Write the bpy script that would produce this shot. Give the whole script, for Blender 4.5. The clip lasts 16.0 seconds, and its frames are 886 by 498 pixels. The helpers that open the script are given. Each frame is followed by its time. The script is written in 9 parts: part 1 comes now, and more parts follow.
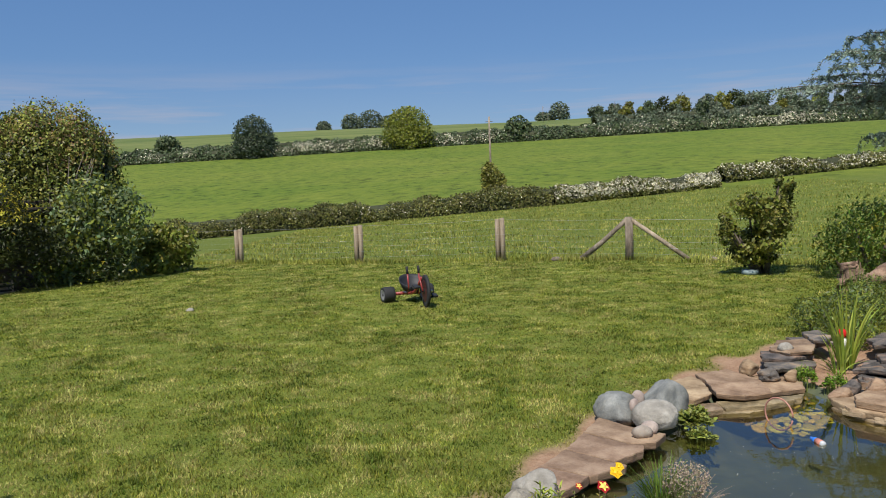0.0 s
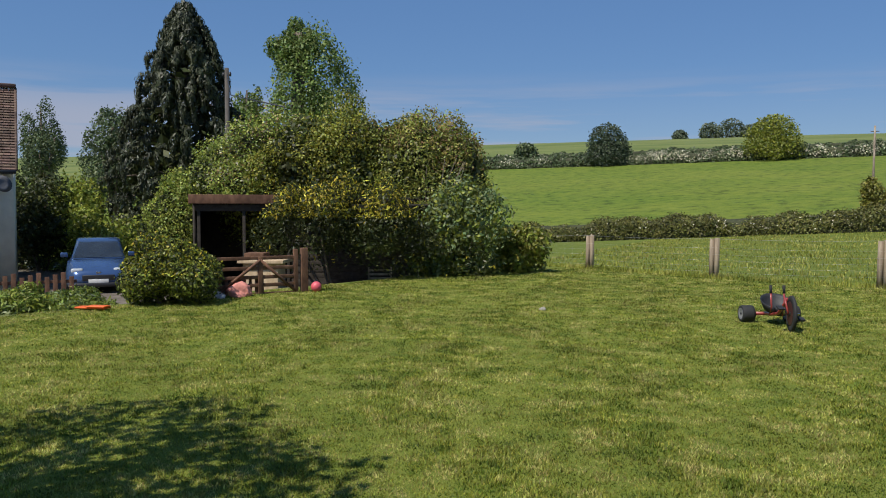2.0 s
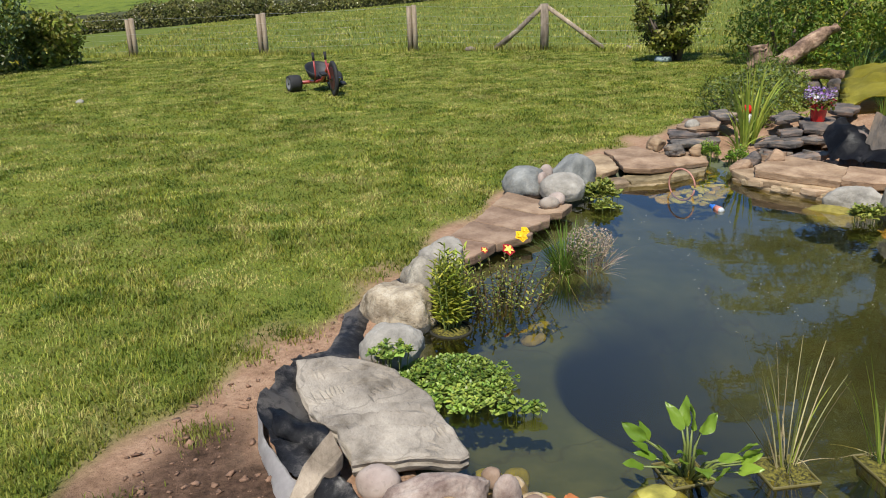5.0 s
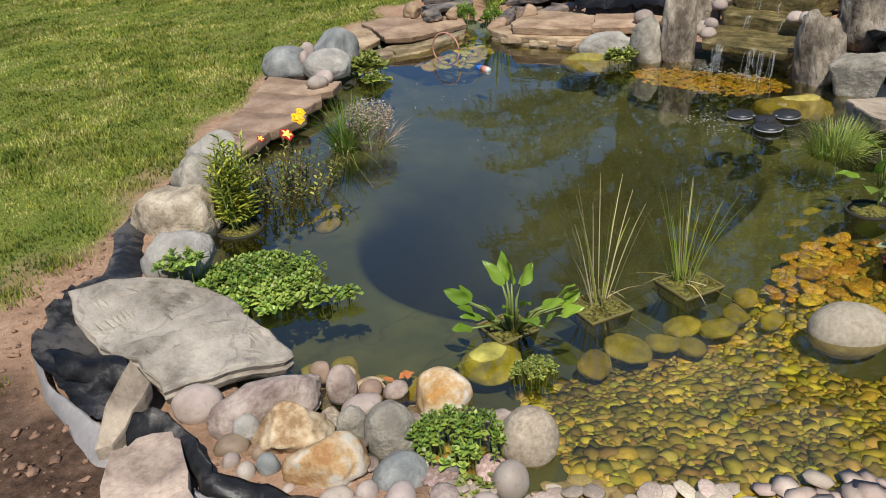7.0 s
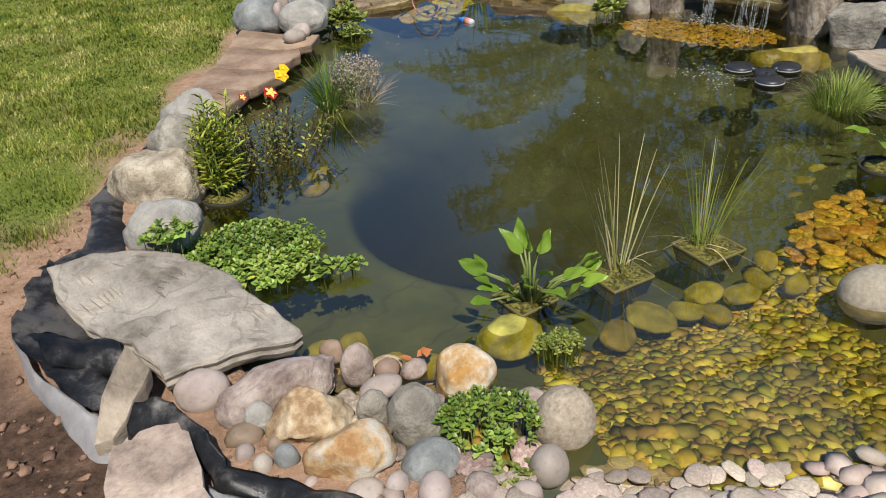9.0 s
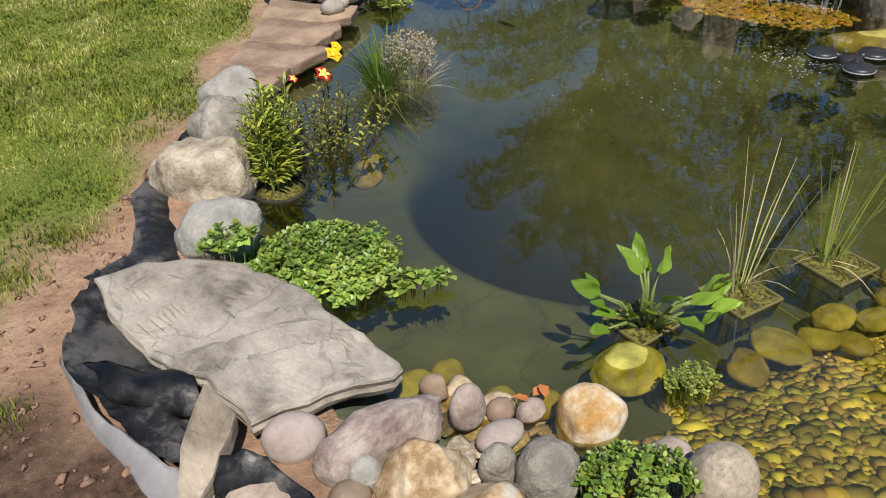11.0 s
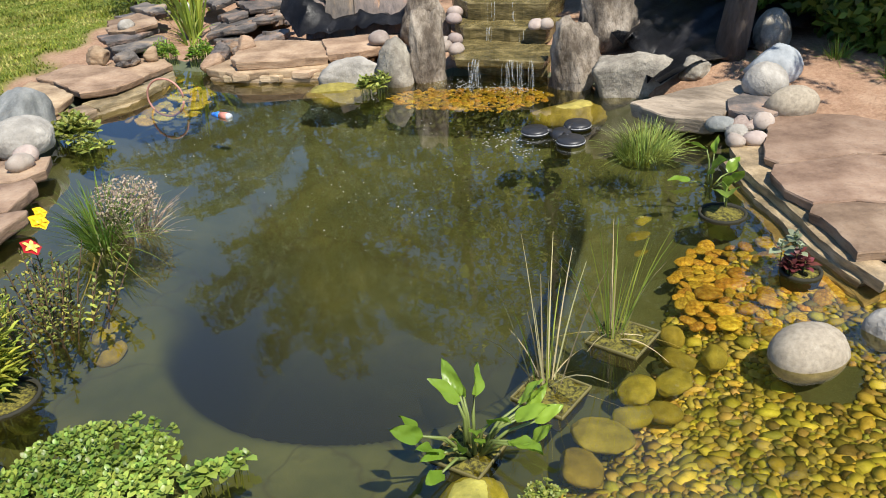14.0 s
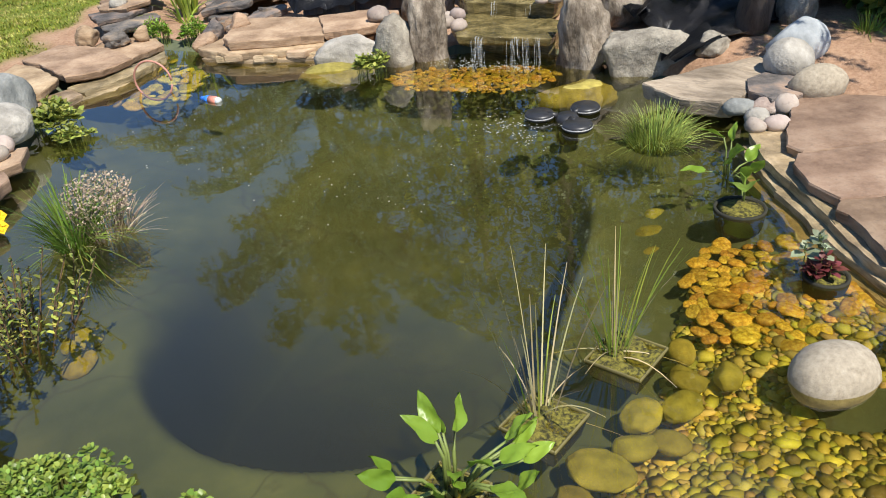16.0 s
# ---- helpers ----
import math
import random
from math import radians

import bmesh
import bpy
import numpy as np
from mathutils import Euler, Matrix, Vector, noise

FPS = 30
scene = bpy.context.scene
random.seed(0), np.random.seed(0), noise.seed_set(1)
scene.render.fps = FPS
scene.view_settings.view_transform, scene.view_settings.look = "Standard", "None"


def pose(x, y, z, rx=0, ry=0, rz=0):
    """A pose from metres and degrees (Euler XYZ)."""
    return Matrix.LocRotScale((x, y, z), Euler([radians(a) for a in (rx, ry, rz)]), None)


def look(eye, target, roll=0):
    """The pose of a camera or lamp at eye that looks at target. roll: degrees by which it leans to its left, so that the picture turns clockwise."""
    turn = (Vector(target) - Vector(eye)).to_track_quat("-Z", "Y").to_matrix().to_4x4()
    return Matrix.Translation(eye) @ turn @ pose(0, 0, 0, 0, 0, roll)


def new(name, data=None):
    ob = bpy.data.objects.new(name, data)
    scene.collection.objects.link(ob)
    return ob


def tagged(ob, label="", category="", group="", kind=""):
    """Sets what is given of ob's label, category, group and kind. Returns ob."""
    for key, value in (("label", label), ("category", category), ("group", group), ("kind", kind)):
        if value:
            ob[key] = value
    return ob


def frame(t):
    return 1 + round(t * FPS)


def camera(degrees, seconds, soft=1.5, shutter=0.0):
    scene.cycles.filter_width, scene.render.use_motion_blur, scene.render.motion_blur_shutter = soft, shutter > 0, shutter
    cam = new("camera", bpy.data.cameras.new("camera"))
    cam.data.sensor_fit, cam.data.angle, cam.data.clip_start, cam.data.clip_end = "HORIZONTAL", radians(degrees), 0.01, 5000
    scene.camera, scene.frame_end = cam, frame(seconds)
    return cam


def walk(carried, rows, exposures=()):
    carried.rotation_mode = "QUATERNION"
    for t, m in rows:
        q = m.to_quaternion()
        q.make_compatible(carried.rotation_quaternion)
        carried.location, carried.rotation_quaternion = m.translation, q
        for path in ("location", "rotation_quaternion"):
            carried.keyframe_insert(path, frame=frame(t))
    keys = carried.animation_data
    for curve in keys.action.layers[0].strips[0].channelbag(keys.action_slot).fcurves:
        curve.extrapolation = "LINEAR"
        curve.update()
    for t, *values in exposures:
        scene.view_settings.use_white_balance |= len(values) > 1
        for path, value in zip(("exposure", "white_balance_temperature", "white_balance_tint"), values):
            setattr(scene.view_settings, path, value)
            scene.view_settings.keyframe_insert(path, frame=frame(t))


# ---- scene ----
cam = camera(57.7, 16.0, soft=1.0)
PATH = [
    (0, (0.266, -0.627, 1.934), (0.237, 1.367, 1.778), -2.3),
    (0.5, (0.27, -0.618, 1.937), (0.137, 1.372, 1.784), -1.4),
    (1, (0.241, -0.597, 1.927), (-0.038, 1.378, 1.79), -0.5),
    (1.5, (0.173, -0.624, 1.92), (-0.363, 1.299, 1.8), -0.0),
    (2, (0.12, -0.636, 1.909), (-0.727, 1.172, 1.789), 0.2),
    (2.5, (0.091, -0.641, 1.91), (-0.884, 1.1, 1.771), 0.0),
    (3, (0.119, -0.591, 1.878), (-0.793, 1.18, 1.702), 0.1),
    (3.5, (0.155, -0.6, 1.852), (-0.549, 1.256, 1.609), -0.5),
    (4, (0.229, -0.518, 1.767), (-0.141, 1.407, 1.371), -2.0),
    (4.5, (0.286, -0.477, 1.725), (0.22, 1.45, 1.196), -2.4),
    (5, (0.333, -0.456, 1.685), (0.487, 1.432, 1.045), -2.1),
    (5.2, (0.348, -0.447, 1.67), (0.578, 1.415, 0.979), -2.1),
    (7.3, (0.206, -0.223, 1.561), (0.892, 1.405, 0.624), -4.3),
    (7.5, (0.175, -0.212, 1.567), (0.869, 1.406, 0.618), -4.1),
    (8, (0.208, -0.168, 1.553), (0.91, 1.434, 0.583), -4.0),
    (8.2, (0.247, -0.134, 1.531), (0.95, 1.462, 0.553), -4.1),
    (10.3, (-0.034, 0.23, 1.53), (0.713, 1.73, 0.438), -2.9),
    (10.5, (-0.043, 0.287, 1.532), (0.697, 1.787, 0.436), -2.7),
    (11, (0.014, 0.468, 1.509), (0.742, 1.974, 0.413), -2.5),
    (11.5, (0.034, 0.607, 1.511), (0.822, 2.097, 0.434), -2.6),
    (12, (0.021, 0.722, 1.559), (1.078, 2.132, 0.614), -6.7),
    (12.5, (0.041, 0.753, 1.573), (1.25, 2.055, 0.655), -5.9),
    (13, (0.035, 0.759, 1.568), (1.318, 1.987, 0.649), -4.5),
    (13.5, (0.016, 0.763, 1.547), (1.316, 1.97, 0.622), -4.1),
    (14, (0.062, 0.777, 1.534), (1.376, 1.962, 0.599), -4.1),
    (14.5, (0.223, 0.835, 1.517), (1.537, 2.008, 0.57), -4.3),
    (15, (0.304, 0.867, 1.501), (1.6, 2.043, 0.533), -4.5),
    (15.5, (0.336, 0.878, 1.5), (1.609, 2.062, 0.512), -4.8),
    (16, (0.345, 0.877, 1.511), (1.596, 2.078, 0.515), -5.3),
]
walk(cam, [(t, look(e, g, r)) for t, e, g, r in PATH], exposures=[(0, 0.08), (0.5, -0.1), (1.5, -0.06), (2.5, 0.16), (3, 0.3), (4.5, 0.28), (7.5, 0.2), (10.5, 0.28), (12, 0.36), (13, 0.57), (16, 0.64)])

# ---- world, sun, exposure ----
SUN_EL, SUN_AZ = 56.0, 199.0   # degrees; azimuth from +y towards +x
world = bpy.data.worlds.new("sky")
scene.world = world
world.use_nodes = True
wn, wl = world.node_tree.nodes, world.node_tree.links
wn.clear()
w_out, w_bg, w_sky = wn.new("ShaderNodeOutputWorld"), wn.new("ShaderNodeBackground"), wn.new("ShaderNodeTexSky")
w_sky.sky_type, w_sky.sun_disc = "NISHITA", False
w_sky.sun_elevation, w_sky.sun_rotation = radians(SUN_EL), radians(SUN_AZ)
w_sky.altitude, w_sky.air_density, w_sky.dust_density, w_sky.ozone_density = 100, 1.0, 0.0, 5.0
w_bg.inputs["Strength"].default_value = 0.078
# thin haze and cloud streaks low over the hills
w_tc, w_sep, w_map, w_noise = wn.new("ShaderNodeTexCoord"), wn.new("ShaderNodeSeparateXYZ"), wn.new("ShaderNodeMapping"), wn.new("ShaderNodeTexNoise")
w_map.inputs["Scale"].default_value = (1.6, 1.6, 26)
w_noise.inputs["Scale"].default_value, w_noise.inputs["Detail"].default_value, w_noise.inputs["Roughness"].default_value = 1.6, 6, 0.55
w_band, w_thr, w_mul, w_mix = wn.new("ShaderNodeMapRange"), wn.new("ShaderNodeMapRange"), wn.new("ShaderNodeMath"), wn.new("ShaderNodeMix")
w_band.interpolation_type = "SMOOTHSTEP"
for k, v in zip(("From Min", "From Max", "To Min", "To Max"), (0.16, 0.09, 0.0, 0.75)):
    w_band.inputs[k].default_value = v
for k, v in zip(("From Min", "From Max", "To Min", "To Max"), (0.44, 0.58, 0.1, 1.0)):
    w_thr.inputs[k].default_value = v
w_mul.operation = "MULTIPLY"
w_mix.data_type = "RGBA"
w_mix.inputs[7].default_value = (5.0, 5.25, 6.5, 1)
wl.new(w_tc.outputs["Generated"], w_sep.inputs[0])
wl.new(w_tc.outputs["Generated"], w_map.inputs[0])
wl.new(w_map.outputs[0], w_noise.inputs["Vector"])
wl.new(w_sep.outputs[2], w_band.inputs["Value"])
wl.new(w_noise.outputs[0], w_thr.inputs["Value"])
wl.new(w_band.outputs[0], w_mul.inputs[0])
wl.new(w_thr.outputs[0], w_mul.inputs[1])
wl.new(w_mul.outputs[0], w_mix.inputs[0])
w_hsv = wn.new("ShaderNodeHueSaturation")
w_hsv.inputs["Saturation"].default_value = 1.16
w_hsv.inputs["Hue"].default_value = 0.511
# summer haze evens the blue out from the horizon upwards
w_even = wn.new("ShaderNodeMix")
w_even.data_type = "RGBA"
w_even.inputs[0].default_value = 0.5
w_even.inputs[7].default_value = (1.75, 3.6, 7.0, 1)
wl.new(w_sky.outputs[0], w_hsv.inputs["Color"])
wl.new(w_hsv.outputs[0], w_even.inputs[6])
wl.new(w_even.outputs[2], w_mix.inputs[6])
wl.new(w_mix.outputs[2], w_bg.inputs[0])
wl.new(w_bg.outputs[0], w_out.inputs[0])

sun = new("sun", bpy.data.lights.new("sun", "SUN"))
sun.data.energy, sun.data.angle, sun.data.color = 5.0, radians(0.53), (1.0, 0.95, 0.86)
sa, se = radians(SUN_AZ), radians(SUN_EL)
sun_way = Vector((math.sin(sa) * math.cos(se), math.cos(sa) * math.cos(se), math.sin(se)))
sun.matrix_world = look(sun_way * 50, (0, 0, 0))

# ---- materials ----
def material(name, stops, scale=6.0, detail=6.0, rough=0.85, bump=0.3, bump_scale=40.0, bump_dist=0.01, big=0.6,
             big_amount=0.35, island=0.0, piece=0.0, metal=0.0, spec=0.4, stretch=(1, 1, 1), translucent=0.0, coords="Object",
             speck=0.0, speck_scale=160.0, speck_colour=(0.05, 0.05, 0.05), coat=0.0, crack=0.0, crack_scale=3.0):
    """Procedural surface: a fine noise through colour stops, a large soft variation, bump, optional per-island or per-piece tint."""
    m = bpy.data.materials.new(name)
    m.use_nodes = True
    n, l = m.node_tree.nodes, m.node_tree.links
    b = n["Principled BSDF"]
    tc, mp = n.new("ShaderNodeTexCoord"), n.new("ShaderNodeMapping")
    mp.inputs["Scale"].default_value = stretch
    l.new(tc.outputs[coords], mp.inputs[0])
    fine, ramp = n.new("ShaderNodeTexNoise"), n.new("ShaderNodeValToRGB")
    fine.inputs["Scale"].default_value, fine.inputs["Detail"].default_value, fine.inputs["Roughness"].default_value = scale, detail, 0.62 if detail < 8 else 0.74
    l.new(mp.outputs[0], fine.inputs["Vector"])
    el = ramp.color_ramp.elements
    while len(el) < len(stops):
        el.new(0.5)
    for i, (p, c) in enumerate(stops):
        el[i].position, el[i].color = (p if detail < 8 else 0.5 + (p - 0.5) * 0.62), (*c, 1)
    l.new(fine.outputs[0], ramp.inputs[0])
    wide, rng, hsv = n.new("ShaderNodeTexNoise"), n.new("ShaderNodeMapRange"), n.new("ShaderNodeHueSaturation")
    wide.inputs["Scale"].default_value, wide.inputs["Detail"].default_value = big, 3
    l.new(mp.outputs[0], wide.inputs["Vector"])
    rng.inputs["From Min"].default_value, rng.inputs["From Max"].default_value = 0.3, 0.7
    rng.inputs["To Min"].default_value, rng.inputs["To Max"].default_value = 1 - big_amount, 1 + big_amount
    l.new(wide.outputs[0], rng.inputs["Value"])
    value = rng.outputs[0]
    if island or piece:
        src, amount = (n.new("ShaderNodeNewGeometry").outputs["Random Per Island"], island) if island else (n.new("ShaderNodeObjectInfo").outputs["Random"], piece)
        r2, mu = n.new("ShaderNodeMapRange"), n.new("ShaderNodeMath")
        r2.inputs["To Min"].default_value, r2.inputs["To Max"].default_value = 1 - amount, 1 + amount
        mu.operation = "MULTIPLY"
        l.new(src, r2.inputs["Value"])
        l.new(r2.outputs[0], mu.inputs[0])
        l.new(value, mu.inputs[1])
        value = mu.outputs[0]
        r3 = n.new("ShaderNodeMapRange")
        r3.inputs["To Min"].default_value, r3.inputs["To Max"].default_value = 0.5 - 0.06 * amount, 0.5 + 0.06 * amount
        w = n.new("ShaderNodeTexWhiteNoise")
        w.noise_dimensions = "1D"
        l.new(src, w.inputs["W"])
        l.new(w.outputs["Value"], r3.inputs["Value"])
        l.new(r3.outputs[0], hsv.inputs["Hue"])
    l.new(value, hsv.inputs["Value"])
    l.new(ramp.outputs[0], hsv.inputs["Color"])
    colour = hsv.outputs[0]
    if speck:
        sp, st, mx = n.new("ShaderNodeTexNoise"), n.new("ShaderNodeMapRange"), n.new("ShaderNodeMix")
        sp.inputs["Scale"].default_value, sp.inputs["Detail"].default_value = speck_scale * 0.7, 6
        l.new(mp.outputs[0], sp.inputs["Vector"])
        st.inputs["From Min"].default_value, st.inputs["From Max"].default_value, st.inputs["To Max"].default_value = 0.56, 0.72, speck * 0.8
        l.new(sp.outputs[0], st.inputs["Value"])
        mx.data_type = "RGBA"
        mx.inputs[7].default_value = (*speck_colour, 1)
        l.new(st.outputs[0], mx.inputs[0])
        l.new(colour, mx.inputs[6])
        colour = mx.outputs[2]
    cut = None
    if crack:
        wn2, wa, vo, vr, cm = n.new("ShaderNodeTexNoise"), n.new("ShaderNodeVectorMath"), n.new("ShaderNodeTexVoronoi"), n.new("ShaderNodeMapRange"), n.new("ShaderNodeMix")
        wn2.inputs["Scale"].default_value, wn2.inputs["Detail"].default_value = crack_scale * 1.6, 5
        l.new(mp.outputs[0], wn2.inputs["Vector"])
        wa.operation = "MULTIPLY_ADD"
        l.new(wn2.outputs["Color"], wa.inputs[0])
        wa.inputs[1].default_value = (0.5, 0.5, 0.5)
        l.new(mp.outputs[0], wa.inputs[2])
        vo.feature = "DISTANCE_TO_EDGE"
        vo.inputs["Scale"].default_value = crack_scale
        l.new(wa.outputs[0], vo.inputs["Vector"])
        vr.inputs["From Max"].default_value = 0.014
        vr.inputs["To Min"].default_value, vr.inputs["To Max"].default_value = crack, 0.0
        l.new(vo.outputs["Distance"], vr.inputs["Value"])
        cut = vr.outputs[0]
        cm.data_type = "RGBA"
        cm.inputs[7].default_value = (0.05, 0.04, 0.03, 1)
        l.new(cut, cm.inputs[0])
        l.new(colour, cm.inputs[6])
        colour = cm.outputs[2]
    l.new(colour, b.inputs["Base Color"])
    b.inputs["Roughness"].default_value, b.inputs["Metallic"].default_value = rough, metal
    b.inputs["Specular IOR Level"].default_value, b.inputs["Coat Weight"].default_value = spec, coat
    if bump:
        bn, bp = n.new("ShaderNodeTexNoise"), n.new("ShaderNodeBump")
        bn.inputs["Scale"].default_value, bn.inputs["Detail"].default_value, bn.inputs["Roughness"].default_value = bump_scale, 7, 0.62
        l.new(mp.outputs[0], bn.inputs["Vector"])
        bp.inputs["Strength"].default_value, bp.inputs["Distance"].default_value = bump, bump_dist
        l.new(bn.outputs[0], bp.inputs["Height"])
        l.new(bp.outputs[0], b.inputs["Normal"])
    if translucent:
        tr, ms = n.new("ShaderNodeBsdfTranslucent"), n.new("ShaderNodeMixShader")
        l.new(colour, tr.inputs[0])
        ms.inputs[0].default_value = translucent
        l.new(b.outputs[0], ms.inputs[1])
        l.new(tr.outputs[0], ms.inputs[2])
        l.new(ms.outputs[0], n["Material Output"].inputs[0])
    return m


def plain(name, c, rough=0.6, var=0.18, scale=30.0, metal=0.0, bump=0.1, coat=0.0, spec=0.5, piece=0.0):
    lo, hi = tuple(v * (1 - var) for v in c), tuple(min(1, v * (1 + var)) for v in c)
    return material(name, [(0.3, lo), (0.7, hi)], scale=scale, rough=rough, metal=metal, bump=bump, big_amount=0.1, big=2.0, coat=coat, spec=spec, piece=piece)


def leafy(name, lo, hi, island=0.45, translucent=0.3, rough=0.5, big=0.7, big_amount=0.3, spec=0.4):
    return material(name, [(0.3, lo), (0.7, hi)], scale=3.0, detail=3, rough=rough, bump=0, big=big, big_amount=big_amount, island=island, translucent=translucent, spec=spec)


# ---- mesh tools ----
def thing(name, at, label, category, group="", kind="", turn=0.0):
    ob = new(name)
    ob.empty_display_size = 0.1
    ob.matrix_world = pose(*at, 0, 0, turn)
    return tagged(ob, label, category, group, kind)


def settle(ob, parent):
    if parent is not None:
        ob.parent = parent
    return ob


def part(name, bm, mat, parent=None, label="", smooth=True):
    """Links a bmesh as one mesh object under a thing or a part; its coordinates are the parent's own."""
    me = bpy.data.meshes.new(name)
    for fc in bm.faces:
        fc.smooth = smooth
    bm.to_mesh(me)
    bm.free()
    for m in (mat if isinstance(mat, (list, tuple)) else [mat]):
        me.materials.append(m)
    return tagged(settle(new(name, me), parent), label)


def mesh_np(name, verts, faces, mat, parent=None, label="", smooth=True):
    """A mesh object out of numpy arrays; faces is an (n, k) array."""
    me = bpy.data.meshes.new(name)
    v, fc = np.asarray(verts, np.float32), np.asarray(faces, np.int32)
    k = fc.shape[1]
    me.vertices.add(len(v))
    me.vertices.foreach_set("co", v.ravel())
    me.loops.add(fc.size)
    me.loops.foreach_set("vertex_index", fc.ravel())
    me.polygons.add(len(fc))
    me.polygons.foreach_set("loop_start", np.arange(0, fc.size, k, dtype=np.int32))
    me.polygons.foreach_set("use_smooth", np.full(len(fc), smooth))
    me.update(calc_edges=True)
    me.materials.append(mat)
    return tagged(settle(new(name, me), parent), label)


def box(bm, x0, y0, z0, x1, y1, z1, bevel=0.0, m=None):
    g = bmesh.ops.create_cube(bm, size=1.0)["verts"]
    for v in g:
        v.co = Vector(((x0 + x1) / 2 + v.co.x * (x1 - x0), (y0 + y1) / 2 + v.co.y * (y1 - y0), (z0 + z1) / 2 + v.co.z * (z1 - z0)))
    if bevel:
        es = list({e for v in g for e in v.link_edges})
        r = bmesh.ops.bevel(bm, geom=es, offset=bevel, segments=2, affect="EDGES", profile=0.6)
        g = list({v for v in g if v.is_valid} | set(r["verts"]))
    if m is not None:
        for v in g:
            v.co = m @ v.co
    return bm


def tube(bm, pts, radii, sides=8, cap=True):
    """A tapered tube along points."""
    pts = [Vector(p) for p in pts]
    if not hasattr(radii, "__len__"):
        radii = [radii] * len(pts)
    rings, up = [], Vector((0.31, 0.17, 0.93))
    for i, p in enumerate(pts):
        d = (pts[min(i + 1, len(pts) - 1)] - pts[max(i - 1, 0)]).normalized()
        s = d.cross(up)
        if s.length < 0.05:
            s = d.cross(Vector((1, 0, 0)))
        s.normalize()
        t = d.cross(s)
        rings.append([bm.verts.new(p + (s * math.cos(a) + t * math.sin(a)) * radii[i]) for a in (2 * math.pi * k / sides for k in range(sides))])
    for a, b in zip(rings, rings[1:]):
        for k in range(sides):
            bm.faces.new((a[k], a[(k + 1) % sides], b[(k + 1) % sides], b[k]))
    if cap:
        bm.faces.new(rings[0][::-1])
        bm.faces.new(rings[-1])
    return bm


def lathe(bm, profile, sides=24, m=None):
    """Turns a profile of (radius, z) round the z axis."""
    rings = []
    for r, z in profile:
        rings.append([bm.verts.new(Vector((r * math.cos(a), r * math.sin(a), z))) for a in (2 * math.pi * k / sides for k in range(sides))])
    for a, b in zip(rings, rings[1:]):
        for k in range(sides):
            bm.faces.new((a[k], a[(k + 1) % sides], b[(k + 1) % sides], b[k]))
    if profile[0][0] > 1e-4:
        bm.faces.new(rings[0][::-1])
    if profile[-1][0] > 1e-4:
        bm.faces.new(rings[-1])
    if m is not None:
        for ring in rings:
            for v in ring:
                v.co = m @ v.co
    bmesh.ops.remove_doubles(bm, verts=[v for r in rings for v in r], dist=1e-5)
    return bm


def leaves_np(points, normals, length, width, rng, droop=0.0, tilt=0.7):
    """Small bent leaves (six corners, four triangles' worth as two quads) at points, facing roughly along normals."""
    n = len(points)
    nm = normals + rng.normal(0, tilt, (n, 3))
    nm /= np.linalg.norm(nm, axis=1, keepdims=True) + 1e-9
    r = rng.normal(0, 1, (n, 3))
    r[:, 2] -= droop
    a = r - nm * np.sum(r * nm, axis=1, keepdims=True)
    a /= np.linalg.norm(a, axis=1, keepdims=True) + 1e-9
    b = np.cross(nm, a)
    s = (rng.uniform(0.6, 1.35, (n, 1)))
    L, W = length * s, width * s
    base, tip = points - a * L * 0.5, points + a * L * 0.5 - nm * L * 0.12
    m1, m2 = points + b * W * 0.5 - nm * W * 0.12, points - b * W * 0.5 - nm * W * 0.12
    v = np.stack([base, m1, tip, m2], axis=1).reshape(-1, 3)
    fcs = np.arange(4 * n).reshape(n, 4)
    return v, fcs


def shell(clumps, n, rng, rough=0.18, inner=0.35, floor=None):
    """Points and normals spread over the outsides of clumps (x, y, z, rx, ry, rz), some of them further in."""
    c = np.array(clumps, float)
    w = (c[:, 3] * c[:, 4] + c[:, 4] * c[:, 5] + c[:, 3] * c[:, 5])
    idx = rng.choice(len(c), n, p=w / w.sum())
    d = rng.normal(0, 1, (n, 3))
    d /= np.linalg.norm(d, axis=1, keepdims=True)
    rad = 1 + rng.normal(0, rough, (n, 1)) - inner * rng.random((n, 1)) ** 2.5
    p = c[idx, :3] + d * rad * c[idx, 3:6]
    nr = d / c[idx, 3:6]
    nr /= np.linalg.norm(nr, axis=1, keepdims=True)
    keep = np.ones(n, bool)
    # leave out what lies deep inside another clump
    for k in range(len(c)):
        q = (p - c[k, :3]) / c[k, 3:6]
        keep &= ~((np.sum(q * q, axis=1) < 0.45) & (idx != k))
    if floor is not None:
        keep &= p[:, 2] > floor
    return p[keep], nr[keep]


def clumps_for(x, y, z, rx, ry, rz, count, rng, size=0.42):
    """Uneven clumps that fill a rounded form."""
    out = []
    for _ in range(count):
        d = rng.normal(0, 1, 3)
        d /= np.linalg.norm(d)
        k = rng.uniform(0.3, 0.75)
        s = size * rng.uniform(0.65, 1.25)
        out.append((x + d[0] * rx * k, y + d[1] * ry * k, z + d[2] * rz * k, rx * s, ry * s, rz * s))
    return out

